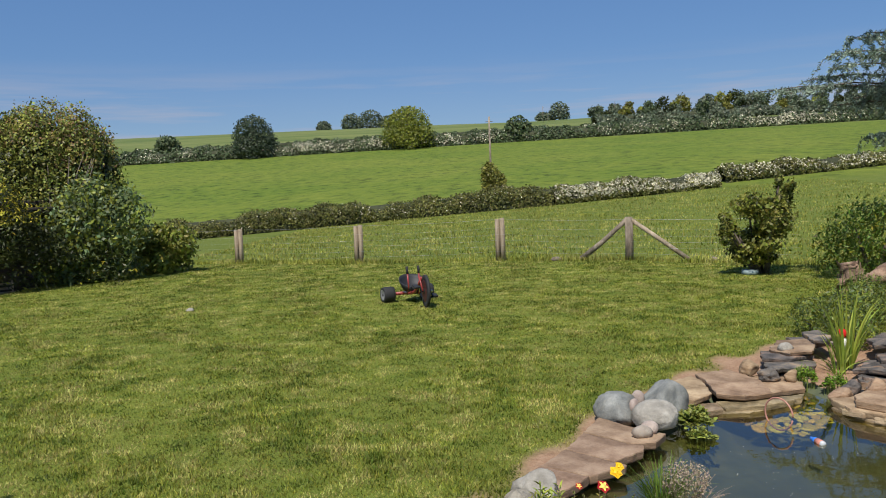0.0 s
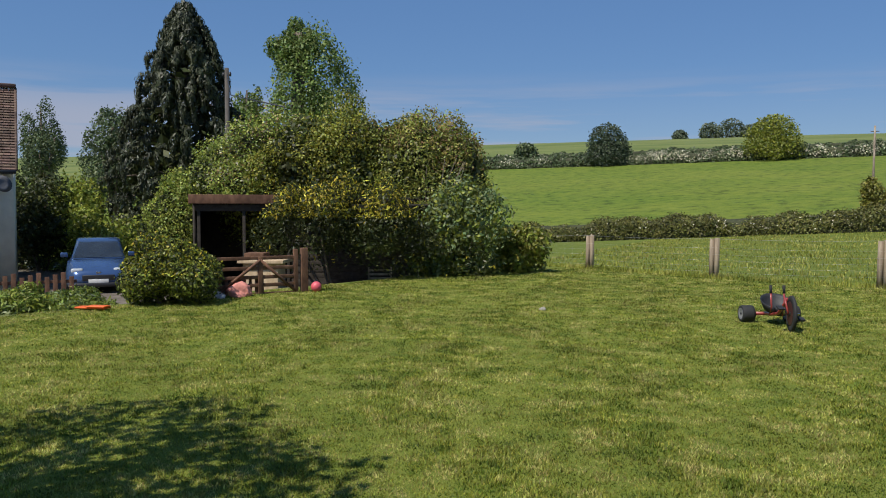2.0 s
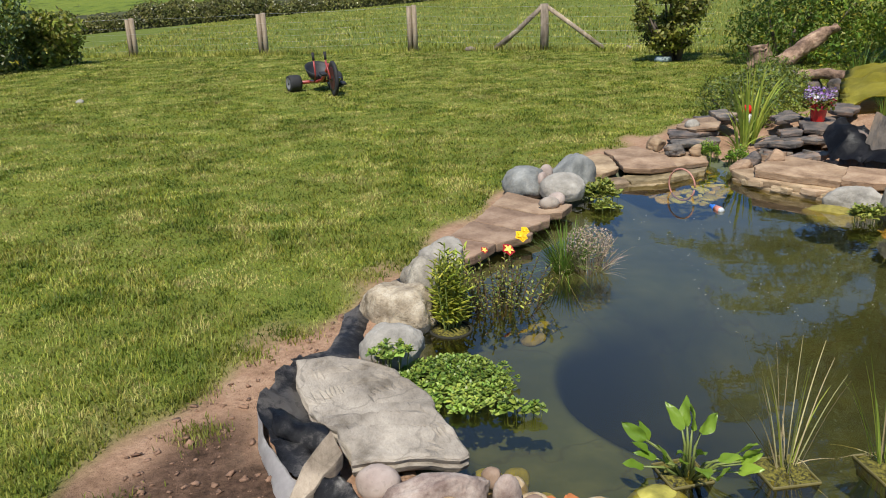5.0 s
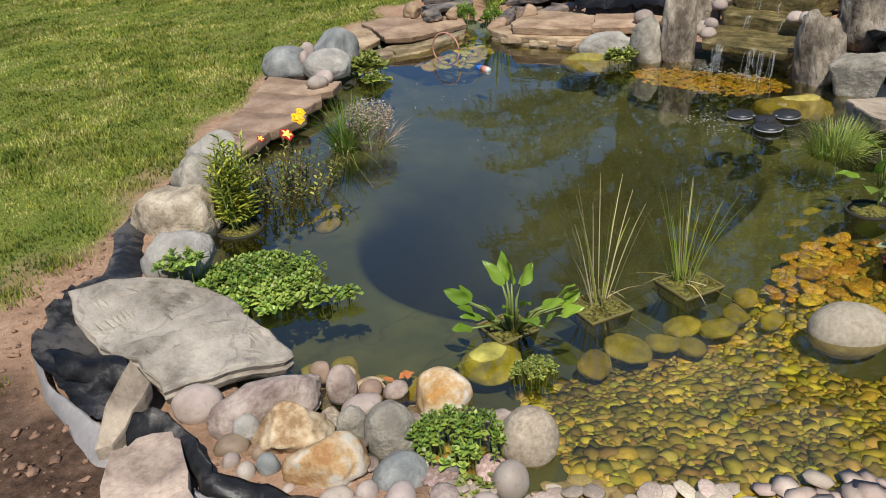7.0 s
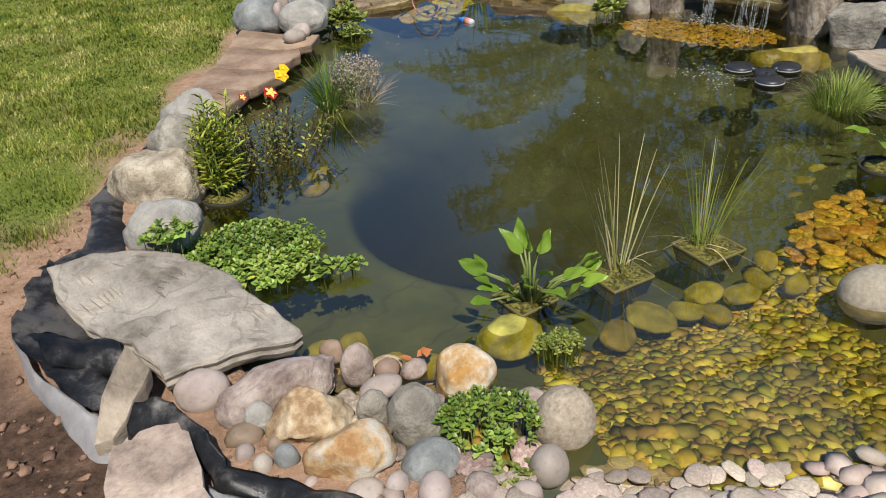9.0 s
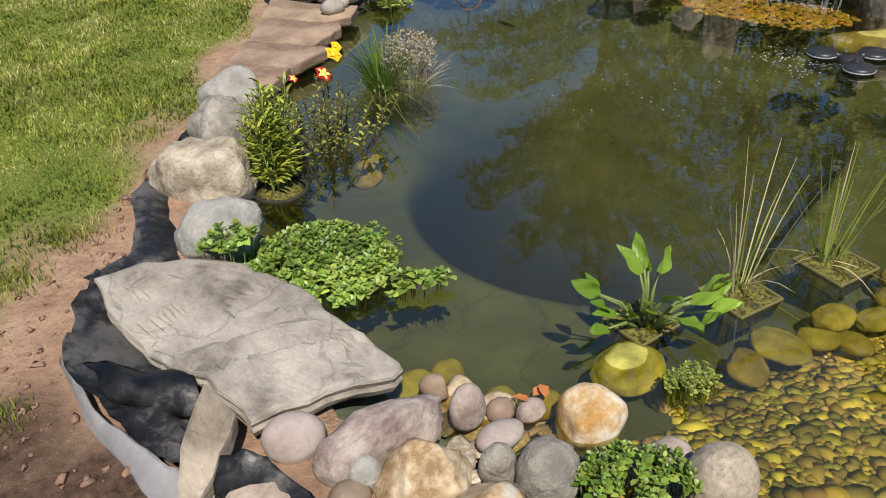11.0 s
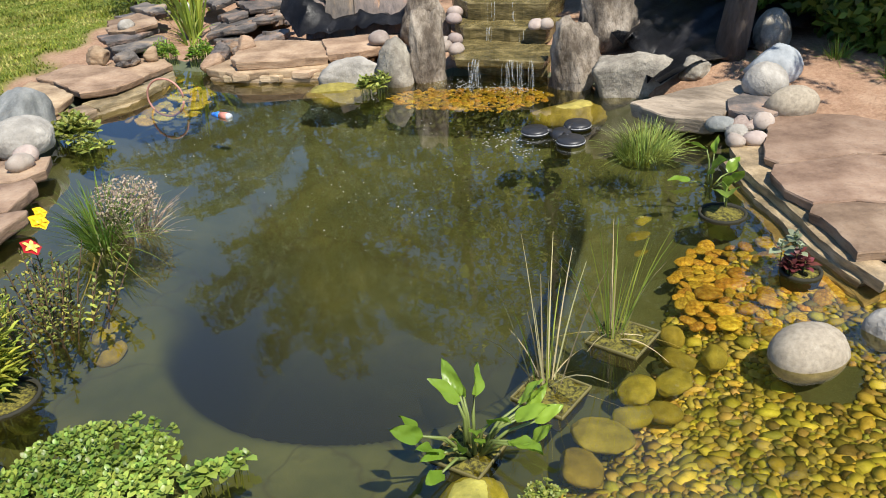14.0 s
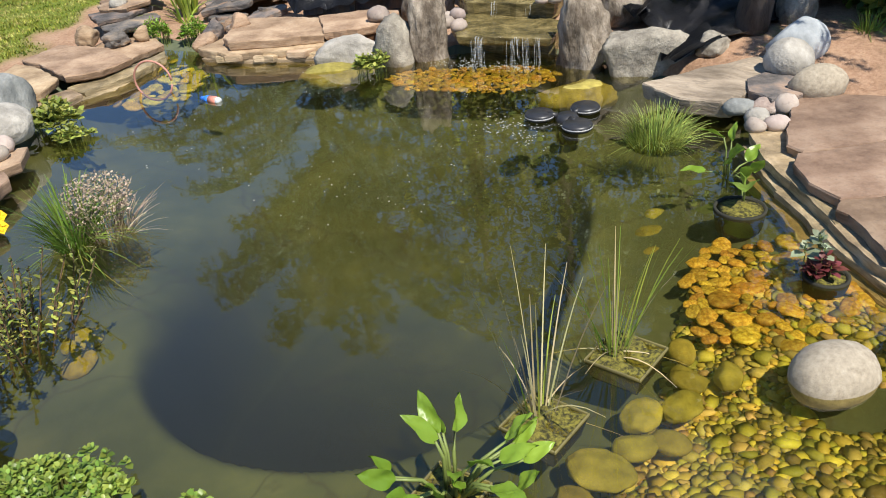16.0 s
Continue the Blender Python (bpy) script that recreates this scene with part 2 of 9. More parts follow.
# ground: lawn, soil, yard, meadow and pasture in one sheet
def ground_material():
    m = bpy.data.materials.new("ground_cover")
    m.use_nodes = True
    n, l = m.node_tree.nodes, m.node_tree.links
    b = n["Principled BSDF"]
    geo = n.new("ShaderNodeNewGeometry")

    def noise_tex(scale, detail=5, rough=0.6, stretch=None):
        t = n.new("ShaderNodeTexNoise")
        t.inputs["Scale"].default_value, t.inputs["Detail"].default_value, t.inputs["Roughness"].default_value = scale, detail, rough
        if stretch:
            mp = n.new("ShaderNodeMapping")
            mp.inputs["Scale"].default_value = stretch
            l.new(geo.outputs["Position"], mp.inputs[0])
            l.new(mp.outputs[0], t.inputs["Vector"])
        else:
            l.new(geo.outputs["Position"], t.inputs["Vector"])
        return t.outputs[0]

    def ramp(fac, stops):
        r = n.new("ShaderNodeValToRGB")
        el = r.color_ramp.elements
        while len(el) < len(stops):
            el.new(0.5)
        for i, (p, c) in enumerate(stops):
            el[i].position, el[i].color = p, (*c, 1)
        l.new(fac, r.inputs[0])
        return r.outputs[0]

    def mix(fac, a, c, mode="MIX"):
        x = n.new("ShaderNodeMix")
        x.data_type, x.blend_type = "RGBA", mode
        if isinstance(fac, float):
            x.inputs[0].default_value = fac
        else:
            l.new(fac, x.inputs[0])
        l.new(a, x.inputs[6])
        l.new(c, x.inputs[7])
        return x.outputs[2]

    def zone_of(key):
        a = n.new("ShaderNodeAttribute")
        a.attribute_name = key
        return a.outputs["Fac"]

    lawn = mix(0.6, ramp(noise_tex(2.6, 7, 0.72), [(0.34, (0.07, 0.10, 0.014)), (0.5, (0.15, 0.18, 0.025)), (0.68, (0.26, 0.25, 0.06))]),
               ramp(noise_tex(90, 5, 0.8), [(0.36, (0.015, 0.035, 0.004)), (0.5, (0.135, 0.17, 0.022)), (0.66, (0.32, 0.31, 0.09))]))
    lawn = mix(0.3, lawn, ramp(noise_tex(0.55, 4), [(0.35, (0.09, 0.15, 0.02)), (0.65, (0.21, 0.25, 0.042))]))
    meadow = mix(0.5, ramp(noise_tex(1.5, 7, 0.7, (1, 0.6, 1)), [(0.3, (0.07, 0.11, 0.015)), (0.5, (0.13, 0.17, 0.028)), (0.72, (0.20, 0.21, 0.05))]),
                 ramp(noise_tex(14, 5, 0.7), [(0.3, (0.05, 0.08, 0.012)), (0.7, (0.18, 0.20, 0.045))]))
    pasture = mix(0.35, ramp(noise_tex(0.9, 6, 0.7, (1, 0.75, 1)), [(0.39, (0.022, 0.04, 0.008)), (0.46, (0.10, 0.145, 0.02)), (0.68, (0.18, 0.215, 0.032))]),
                  ramp(noise_tex(0.06, 6, 0.65), [(0.35, (0.085, 0.145, 0.017)), (0.65, (0.20, 0.22, 0.04))]))
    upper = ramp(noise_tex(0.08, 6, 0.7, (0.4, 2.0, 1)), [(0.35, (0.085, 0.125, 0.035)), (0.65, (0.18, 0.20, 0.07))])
    soil = mix(0.5, ramp(noise_tex(4.5, 8, 0.68), [(0.3, (0.19, 0.105, 0.06)), (0.5, (0.42, 0.25, 0.16)), (0.7, (0.56, 0.38, 0.255))]),
               ramp(noise_tex(38, 5, 0.7), [(0.3, (0.15, 0.085, 0.05)), (0.7, (0.46, 0.31, 0.20))]))
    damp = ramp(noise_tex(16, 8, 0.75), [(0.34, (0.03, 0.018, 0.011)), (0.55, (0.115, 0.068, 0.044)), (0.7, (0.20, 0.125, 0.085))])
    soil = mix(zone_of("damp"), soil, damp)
    yard = ramp(noise_tex(3, 6), [(0.3, (0.10, 0.085, 0.07)), (0.7, (0.22, 0.19, 0.16))])
    c = mix(zone_of("lawn"), meadow, lawn)
    c = mix(zone_of("field"), c, pasture)
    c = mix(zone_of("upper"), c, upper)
    c = mix(zone_of("yard"), c, yard)
    c = mix(zone_of("soil"), c, soil)
    l.new(c, b.inputs["Base Color"])
    b.inputs["Roughness"].default_value, b.inputs["Specular IOR Level"].default_value = 0.95, 0.15
    bp = n.new("ShaderNodeBump")
    bp.inputs["Strength"].default_value, bp.inputs["Distance"].default_value = 0.7, 0.03
    l.new(noise_tex(30, 6, 0.75), bp.inputs["Height"])
    l.new(bp.outputs[0], b.inputs["Normal"])
    return m


GROUND = ground_material()
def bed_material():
    """Olive silt on the shelves; the deep middle is blackened for light lost in deep water."""
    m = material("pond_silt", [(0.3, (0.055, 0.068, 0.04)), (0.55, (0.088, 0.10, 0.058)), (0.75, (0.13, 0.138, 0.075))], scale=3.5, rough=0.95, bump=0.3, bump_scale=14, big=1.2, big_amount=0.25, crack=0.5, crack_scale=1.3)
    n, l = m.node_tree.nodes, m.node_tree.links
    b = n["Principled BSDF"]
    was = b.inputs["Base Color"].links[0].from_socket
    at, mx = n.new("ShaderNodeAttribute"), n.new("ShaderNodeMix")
    at.attribute_name = "depth_dark"
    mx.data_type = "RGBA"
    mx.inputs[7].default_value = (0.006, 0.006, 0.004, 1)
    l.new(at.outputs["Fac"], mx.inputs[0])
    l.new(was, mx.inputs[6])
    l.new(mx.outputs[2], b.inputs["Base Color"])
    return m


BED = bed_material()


def water_material():
    m = bpy.data.materials.new("pond_water")
    m.use_nodes = True
    n, l = m.node_tree.nodes, m.node_tree.links
    n.remove(n["Principled BSDF"])
    tr, gl, ms, fr = n.new("ShaderNodeBsdfTransparent"), n.new("ShaderNodeBsdfGlossy"), n.new("ShaderNodeMixShader"), n.new("ShaderNodeLayerWeight")
    tr.inputs[0].default_value = (0.80, 0.755, 0.50, 1)
    gl.inputs["Roughness"].default_value = 0.006
    fr.inputs[0].default_value = 0.5
    pw, ma = n.new("ShaderNodeMath"), n.new("ShaderNodeMath")
    pw.operation, ma.operation = "POWER", "MULTIPLY_ADD"
    pw.inputs[1].default_value, ma.inputs[1].default_value, ma.inputs[2].default_value = 2.2, 0.62, 0.03
    l.new(fr.outputs["Facing"], pw.inputs[0])
    l.new(pw.outputs[0], ma.inputs[0])
    geo, nz, bp = n.new("ShaderNodeNewGeometry"), n.new("ShaderNodeTexNoise"), n.new("ShaderNodeBump")
    nz.inputs["Scale"].default_value, nz.inputs["Detail"].default_value = 7.0, 3.0
    l.new(geo.outputs["Position"], nz.inputs["Vector"])
    bp.inputs["Strength"].default_value, bp.inputs["Distance"].default_value = 0.09, 0.008
    l.new(nz.outputs[0], bp.inputs["Height"])
    for k in (gl, fr):
        l.new(bp.outputs[0], k.inputs["Normal"])
    # fine algae hanging in the water
    mk, mm = n.new("ShaderNodeBsdfDiffuse"), n.new("ShaderNodeMixShader")
    mk.inputs[0].default_value = (0.105, 0.095, 0.014, 1)
    mm.inputs[0].default_value = 0.06
    l.new(tr.outputs[0], mm.inputs[1])
    l.new(mk.outputs[0], mm.inputs[2])
    l.new(ma.outputs[0], ms.inputs[0])
    l.new(mm.outputs[0], ms.inputs[1])
    l.new(gl.outputs[0], ms.inputs[2])
    l.new(ms.outputs[0], n["Material Output"].inputs[0])
    return m


WATER = water_material()
BARK = material("bark", [(0.3, (0.06, 0.045, 0.035)), (0.7, (0.19, 0.15, 0.12))], scale=14, stretch=(1, 1, 0.25), bump=0.8, bump_scale=18, bump_dist=0.03)
POST_WOOD = material("weathered_post_wood", [(0.3, (0.20, 0.15, 0.10)), (0.7, (0.42, 0.34, 0.25))], scale=12, stretch=(1, 1, 0.12), bump=0.6, bump_scale=25, big=3, big_amount=0.25)
LEAF_HEDGE = leafy("hedge_leaf", (0.055, 0.07, 0.016), (0.22, 0.21, 0.055))
LEAF_BLOSSOM = leafy("may_blossom", (0.42, 0.39, 0.27), (0.70, 0.66, 0.50), translucent=0.15)
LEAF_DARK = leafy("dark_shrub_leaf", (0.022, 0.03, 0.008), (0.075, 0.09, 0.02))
LEAF_MID = leafy("shrub_leaf", (0.11, 0.145, 0.02), (0.31, 0.34, 0.05))
LEAF_GOLD = leafy("golden_shrub_leaf", (0.15, 0.155, 0.014), (0.36, 0.34, 0.035))
LEAF_BRIGHT = leafy("bright_leaf", (0.08, 0.14, 0.015), (0.20, 0.29, 0.04))
LEAF_OLIVE = leafy("olive_brown_leaf", (0.13, 0.14, 0.022), (0.31, 0.29, 0.06))
LEAF_BLUE = leafy("cedar_needle", (0.15, 0.21, 0.15), (0.36, 0.44, 0.35), translucent=0.15)
# far leaves: the haze of distance is mixed into the colour
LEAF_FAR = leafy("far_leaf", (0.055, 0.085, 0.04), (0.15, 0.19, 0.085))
LEAF_TIP = leafy("golden_conifer_tip", (0.34, 0.29, 0.02), (0.66, 0.56, 0.06))
STRUT = material("old_grey_timber", [(0.3, (0.09, 0.07, 0.05)), (0.55, (0.26, 0.21, 0.16)), (0.75, (0.40, 0.34, 0.27))], scale=10, stretch=(1, 1, 0.3), bump=0.8, bump_scale=16, bump_dist=0.02, big=3, big_amount=0.3)

# ---- ground ----
def smooth(a, b, v):
    t = np.clip((v - a) / (b - a), 0, 1)
    return t * t * (3 - 2 * t)


def inside(poly, x, y):
    """Even-odd test of numpy points against a polygon."""
    r = np.zeros(x.shape, bool)
    for (xa, ya), (xb, yb) in zip(poly, poly[1:] + poly[:1]):
        c = (ya > y) != (yb > y)
        r ^= c & (x < (xb - xa) * (y - ya) / ((yb - ya) + 1e-12) + xa)
    return r


def away(poly, x, y, closed=True):
    """Distance of numpy points from a polyline."""
    d = np.full(x.shape, 1e9)
    for (xa, ya), (xb, yb) in zip(poly, poly[1:] + (poly[:1] if closed else [])):
        ux, uy = xb - xa, yb - ya
        t = np.clip(((x - xa) * ux + (y - ya) * uy) / (ux * ux + uy * uy + 1e-12), 0, 1)
        d = np.minimum(d, np.hypot(x - xa - t * ux, y - ya - t * uy))
    return d


def signed(poly, x, y):
    """Distance, positive inside."""
    return np.where(inside(poly, x, y), 1, -1) * away(poly, x, y)


def rounded(poly, steps=3):
    for _ in range(steps):
        q = []
        for (xa, ya), (xb, yb) in zip(poly, poly[1:] + poly[:1]):
            q += [(xa * 0.75 + xb * 0.25, ya * 0.75 + yb * 0.25), (xa * 0.25 + xb * 0.75, ya * 0.25 + yb * 0.75)]
        poly = q
    return poly


POND = rounded([(0.45, 2.2), (0.35, 2.9), (0.6, 3.6), (0.95, 4.2), (1.55, 4.95), (2.05, 5.6), (2.6, 6.35), (2.95, 6.75), (3.3, 6.8), (3.3, 6.3),
                (3.5, 5.8), (3.7, 5.1), (3.95, 4.5), (4.3, 4.2), (4.5, 3.6), (4.35, 3.1), (4.3, 2.75), (4.0, 2.25), (3.4, 1.65), (3.1, 1.3),
                (2.85, 0.8), (2.3, 0.5), (1.75, 0.72), (1.4, 0.9), (1.0, 1.15), (0.8, 1.45), (0.6, 1.8)], 2)
DEEP = rounded([(2.0, 4.4), (1.6, 3.95), (1.2, 3.35), (1.12, 2.85), (1.3, 2.45), (1.6, 2.2), (2.0, 2.1), (2.6, 2.35), (3.3, 2.65), (3.85, 3.2), (3.9, 3.75), (3.4, 4.2), (2.7, 4.5)], 3)
SOIL = [(-1.2, -0.6), (-1.15, 1.2), (-0.86, 2.05), (-0.56, 2.75), (0.12, 3.6), (0.5, 4.3), (1.08, 5.25), (1.34, 5.85), (1.95, 6.5), (2.95, 7.6), (3.8, 8.25), (4.6, 8.2),
        (6.2, 9.3), (8.0, 8.6), (9.5, 6.0), (9.5, -1.0), (4.0, -1.6), (1.0, -1.6)]
# the lawn's far and outer edge
EDGE = [(-17.0, -6.0), (-12.6, 4.5), (-12.05, 6.9), (-11.0, 10.0), (-10.0, 13.0), (-9.2, 15.8), (-8.5, 19.2), (-7.6, 21.6), (-5.75, 21.2), (-2.2, 19.6), (1.4, 18.8), (4.3, 17.75), (6.2, 16.6),
        (7.9, 14.8), (9.4, 12.0), (10.5, 9.0), (11.0, 4.0), (11.0, -6.0)]


def height(x, y):
    """The lie of the land."""
    x, y = np.asarray(x, float), np.asarray(y, float)
    d = away(EDGE, x, y, False)
    out = ~inside(EDGE, x, y)
    z = np.full(x.shape, 0.03)
    z = z + 0.02 * np.sin(x * 0.9 + y * 0.3) * np.sin(y * 0.5 - x * 0.2)
    z = z + 0.16 * smooth(4.0, 5.0, x - 0.15 * np.maximum(y - 4, 0)) * smooth(8.8, 7.2, y) * smooth(0.5, 2.6, y)
    left = out & (x < -5.5)
    z = z - np.where(left, 0.75 * smooth(0.0, 4.5, d) * smooth(24, 20, y), 0)
    s = x / (1 + np.abs(x) / 260)
    z1, z2, z3 = 0.25 + 0.056 * s, 9.2 + 0.022 * s, 21.0 + 1.5 * smooth(15, 60, s) - 0.012 * np.maximum(s, 0)
    far = np.where(y < 46, z + (z1 - z) * smooth(19, 47, y), np.where(y < 150, z1 + (z2 - z1) * (y - 46) / 104, np.where(y < 265, z2 + (z3 - z2) * np.sin(np.clip((y - 150) / 115, 0, 1) * 1.45) / 0.9927, z3 - (y - 265) * 0.03)))
    return far


def basin(x, y):
    """The pond's lined bed: a pebble beach, shelves and a deep middle."""
    e, dp = signed(POND, x, y), signed(DEEP, x, y)
    shelf = -0.06 - 0.2 * smooth(0.0, 0.28, e)
    beach = smooth(2.35, 1.3, y + 0.12 * (x - 1.5) * 0 - 0.42 * np.maximum(x - 2.0, 0) * 0.6)
    shelf = shelf * (1 - beach) + beach * (-0.11 * smooth(0.0, 0.9, e) - 0.012)
    z = np.where(dp > 0, shelf - 0.5 * smooth(0.0, 0.15 + 1.1 * smooth(2.9, 4.3, y + 0.25 * (x - 2.0)), dp), shelf)
    return np.where(e < 0, 0.05 * smooth(0, 0.12, -e) - 0.03, z)


def graded(lo, hi, a, b, fine, grow=1.13, cap=60.0):
    """Grid lines: fine between lo and hi, coarser and coarser out to a and b."""
    mid = list(np.arange(lo, hi + fine / 2, fine))
    up, st = [mid[-1]], fine
    while up[-1] < b:
        st = min(st * grow, cap)
        up.append(up[-1] + st)
    dn, st = [mid[0]], fine
    while dn[-1] > a:
        st = min(st * grow, cap)
        dn.append(dn[-1] - st)
    return np.array(dn[:0:-1] + mid + up[1:])


gx, gy = graded(-1.6, 5.4, -900, 900, 0.08, 1.09, 40), graded(-0.8, 9.0, -120, 900, 0.08, 1.07, 30)
GX, GY = np.meshgrid(gx, gy)
hz = height(GX, GY)
es = signed(POND, GX, GY)
hz = np.where(es > -0.1, hz - 1.3 * smooth(-0.1, 0.12, es), hz)
nx, ny = len(gx), len(gy)
q = (np.arange(ny - 1)[:, None] * nx + np.arange(nx - 1)[None, :]).ravel()
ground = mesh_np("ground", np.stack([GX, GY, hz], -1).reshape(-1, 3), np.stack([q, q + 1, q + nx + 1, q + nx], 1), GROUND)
tagged(ground, "mown green lawn running out into rough meadow and rising pasture", "ground", kind="structure")
wob = 0.12 * np.sin(GX * 7.3 + GY * 3.1) + 0.08 * np.sin(GX * 13.1 - GY * 9.7)
zone = {"soil": smooth(-0.12, 0.14, signed(SOIL, GX, GY) + wob * 0.7), "lawn": smooth(-0.25, 0.2, signed(EDGE, GX, GY) + wob) * smooth(-3, 0, GY + 6), "yard": smooth(0.3, 1.2, -signed(EDGE, GX, GY)) * (GX < -7.5) * smooth(21.5, 19.5, GY),
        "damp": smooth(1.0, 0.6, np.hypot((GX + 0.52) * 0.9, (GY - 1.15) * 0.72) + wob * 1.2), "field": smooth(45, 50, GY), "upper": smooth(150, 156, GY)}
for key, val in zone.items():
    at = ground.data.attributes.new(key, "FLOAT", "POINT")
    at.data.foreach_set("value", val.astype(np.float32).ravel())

# pond bed
bx, by = np.arange(0.1, 4.85, 0.02), np.arange(0.2, 7.1, 0.02)
BX, BY = np.meshgrid(bx, by)
bz = basin(BX, BY)
nxb, nyb = len(bx), len(by)
q = (np.arange(nyb - 1)[:, None] * nxb + np.arange(nxb - 1)[None, :]).ravel()
ctr = signed(POND, (BX[:-1, :-1] + 0.01).ravel(), (BY[:-1, :-1] + 0.01).ravel()) > -0.16
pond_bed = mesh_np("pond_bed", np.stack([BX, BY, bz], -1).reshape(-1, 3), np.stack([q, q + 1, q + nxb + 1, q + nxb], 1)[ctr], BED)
# Deep-water darkness put into the bed's colour, weaker to the right and near.
depth_dark = pond_bed.data.attributes.new("depth_dark", "FLOAT", "POINT")
depth_dark.data.foreach_set("value", ((0.97 - 0.6 * smooth(1.6, 2.8, BX + 0.25 * (BY - 3.0)) - 0.22 * smooth(2.9, 2.2, BY)) * smooth(-0.03, 0.04 + 0.5 * smooth(3.0, 4.3, BY + 0.25 * (BX - 2.0)), signed(DEEP, BX, BY))).astype(np.float32).ravel())
tagged(pond_bed, "silty olive-brown pond bed on a rubber liner", "pond bed", kind="structure")

# water
bm = bmesh.new()
bm.faces.new([bm.verts.new((x, y, 0.0)) for x, y in POND])
bmesh.ops.recalc_face_normals(bm, faces=bm.faces[:])
if next(iter(bm.faces)).normal.z < 0:
    bmesh.ops.reverse_faces(bm, faces=bm.faces[:])
water = tagged(part("water", bm, WATER), "still murky green pond water with small ripples", "water", kind="structure")

# ---- hedges, far trees ----
def hedge(name, line, h, w, n, leaf, rng, label, bloom=0.0, mats=(None, None)):
    """A field hedge: leafy bank along a line with an uneven top, and blossom on it."""
    root = thing(name, (0, 0, 0), label, "hedge")
    seg = np.array(line, float)
    ln = np.hypot(*(seg[1:] - seg[:-1]).T)
    pick = rng.choice(len(ln), n, p=ln / ln.sum())
    t = rng.random(n)[:, None]
    c = seg[pick] * (1 - t) + seg[pick + 1] * t
    along = np.cumsum(np.r_[0, ln])[pick] + t[:, 0] * ln[pick]
    top = h * (0.86 + 0.13 * np.sin(along * 0.55) + 0.10 * np.sin(along * 1.37 + 1) + 0.08 * np.sin(along * 3.1))
    a = rng.random(n) * math.pi
    r = 1 - 0.3 * rng.random(n) ** 2
    dirs = (seg[pick + 1] - seg[pick]) / ln[pick][:, None]
    off = np.cos(a) * w * 0.5 * r
    x, y = c[:, 0] - dirs[:, 1] * off, c[:, 1] + dirs[:, 0] * off
    up = np.sin(a) ** 0.55 * r
    z = height(x, y) + up * top + rng.normal(0, 0.06 * h, n)
    p = np.stack([x, y, z], 1)
    nm = np.stack([-dirs[:, 1] * np.cos(a), dirs[:, 0] * np.cos(a), np.sin(a)], 1)
    patch = np.sin(along * 0.21 + 0.6) + np.sin(along * 0.077) + 0.6 * np.sin(along * 0.9)
    bl = (rng.random(n) < bloom * np.clip(0.5 + 0.5 * patch, 0, 1.4)) & (up > 0.35)
    v, fcs = leaves_np(p[~bl], nm[~bl], leaf, leaf * 0.7, rng)
    mesh_np("leaves", v, fcs, mats[0], root)
    if bl.any():
        v, fcs = leaves_np(p[bl], nm[bl], leaf * 0.75, leaf * 0.6, rng)
        mesh_np("blossom", v, fcs, mats[1], root, "creamy white may blossom")
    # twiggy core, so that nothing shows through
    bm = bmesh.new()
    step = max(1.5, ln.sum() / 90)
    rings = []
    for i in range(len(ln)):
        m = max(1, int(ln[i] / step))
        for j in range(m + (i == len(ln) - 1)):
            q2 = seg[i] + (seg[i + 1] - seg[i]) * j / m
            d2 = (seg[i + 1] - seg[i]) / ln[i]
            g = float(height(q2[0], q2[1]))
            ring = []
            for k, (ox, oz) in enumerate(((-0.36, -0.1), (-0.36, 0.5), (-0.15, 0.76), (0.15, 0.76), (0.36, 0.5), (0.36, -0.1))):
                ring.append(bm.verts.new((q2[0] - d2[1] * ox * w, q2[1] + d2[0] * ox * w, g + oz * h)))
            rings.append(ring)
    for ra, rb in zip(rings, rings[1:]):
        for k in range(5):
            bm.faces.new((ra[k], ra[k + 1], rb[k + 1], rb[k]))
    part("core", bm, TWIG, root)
    return root


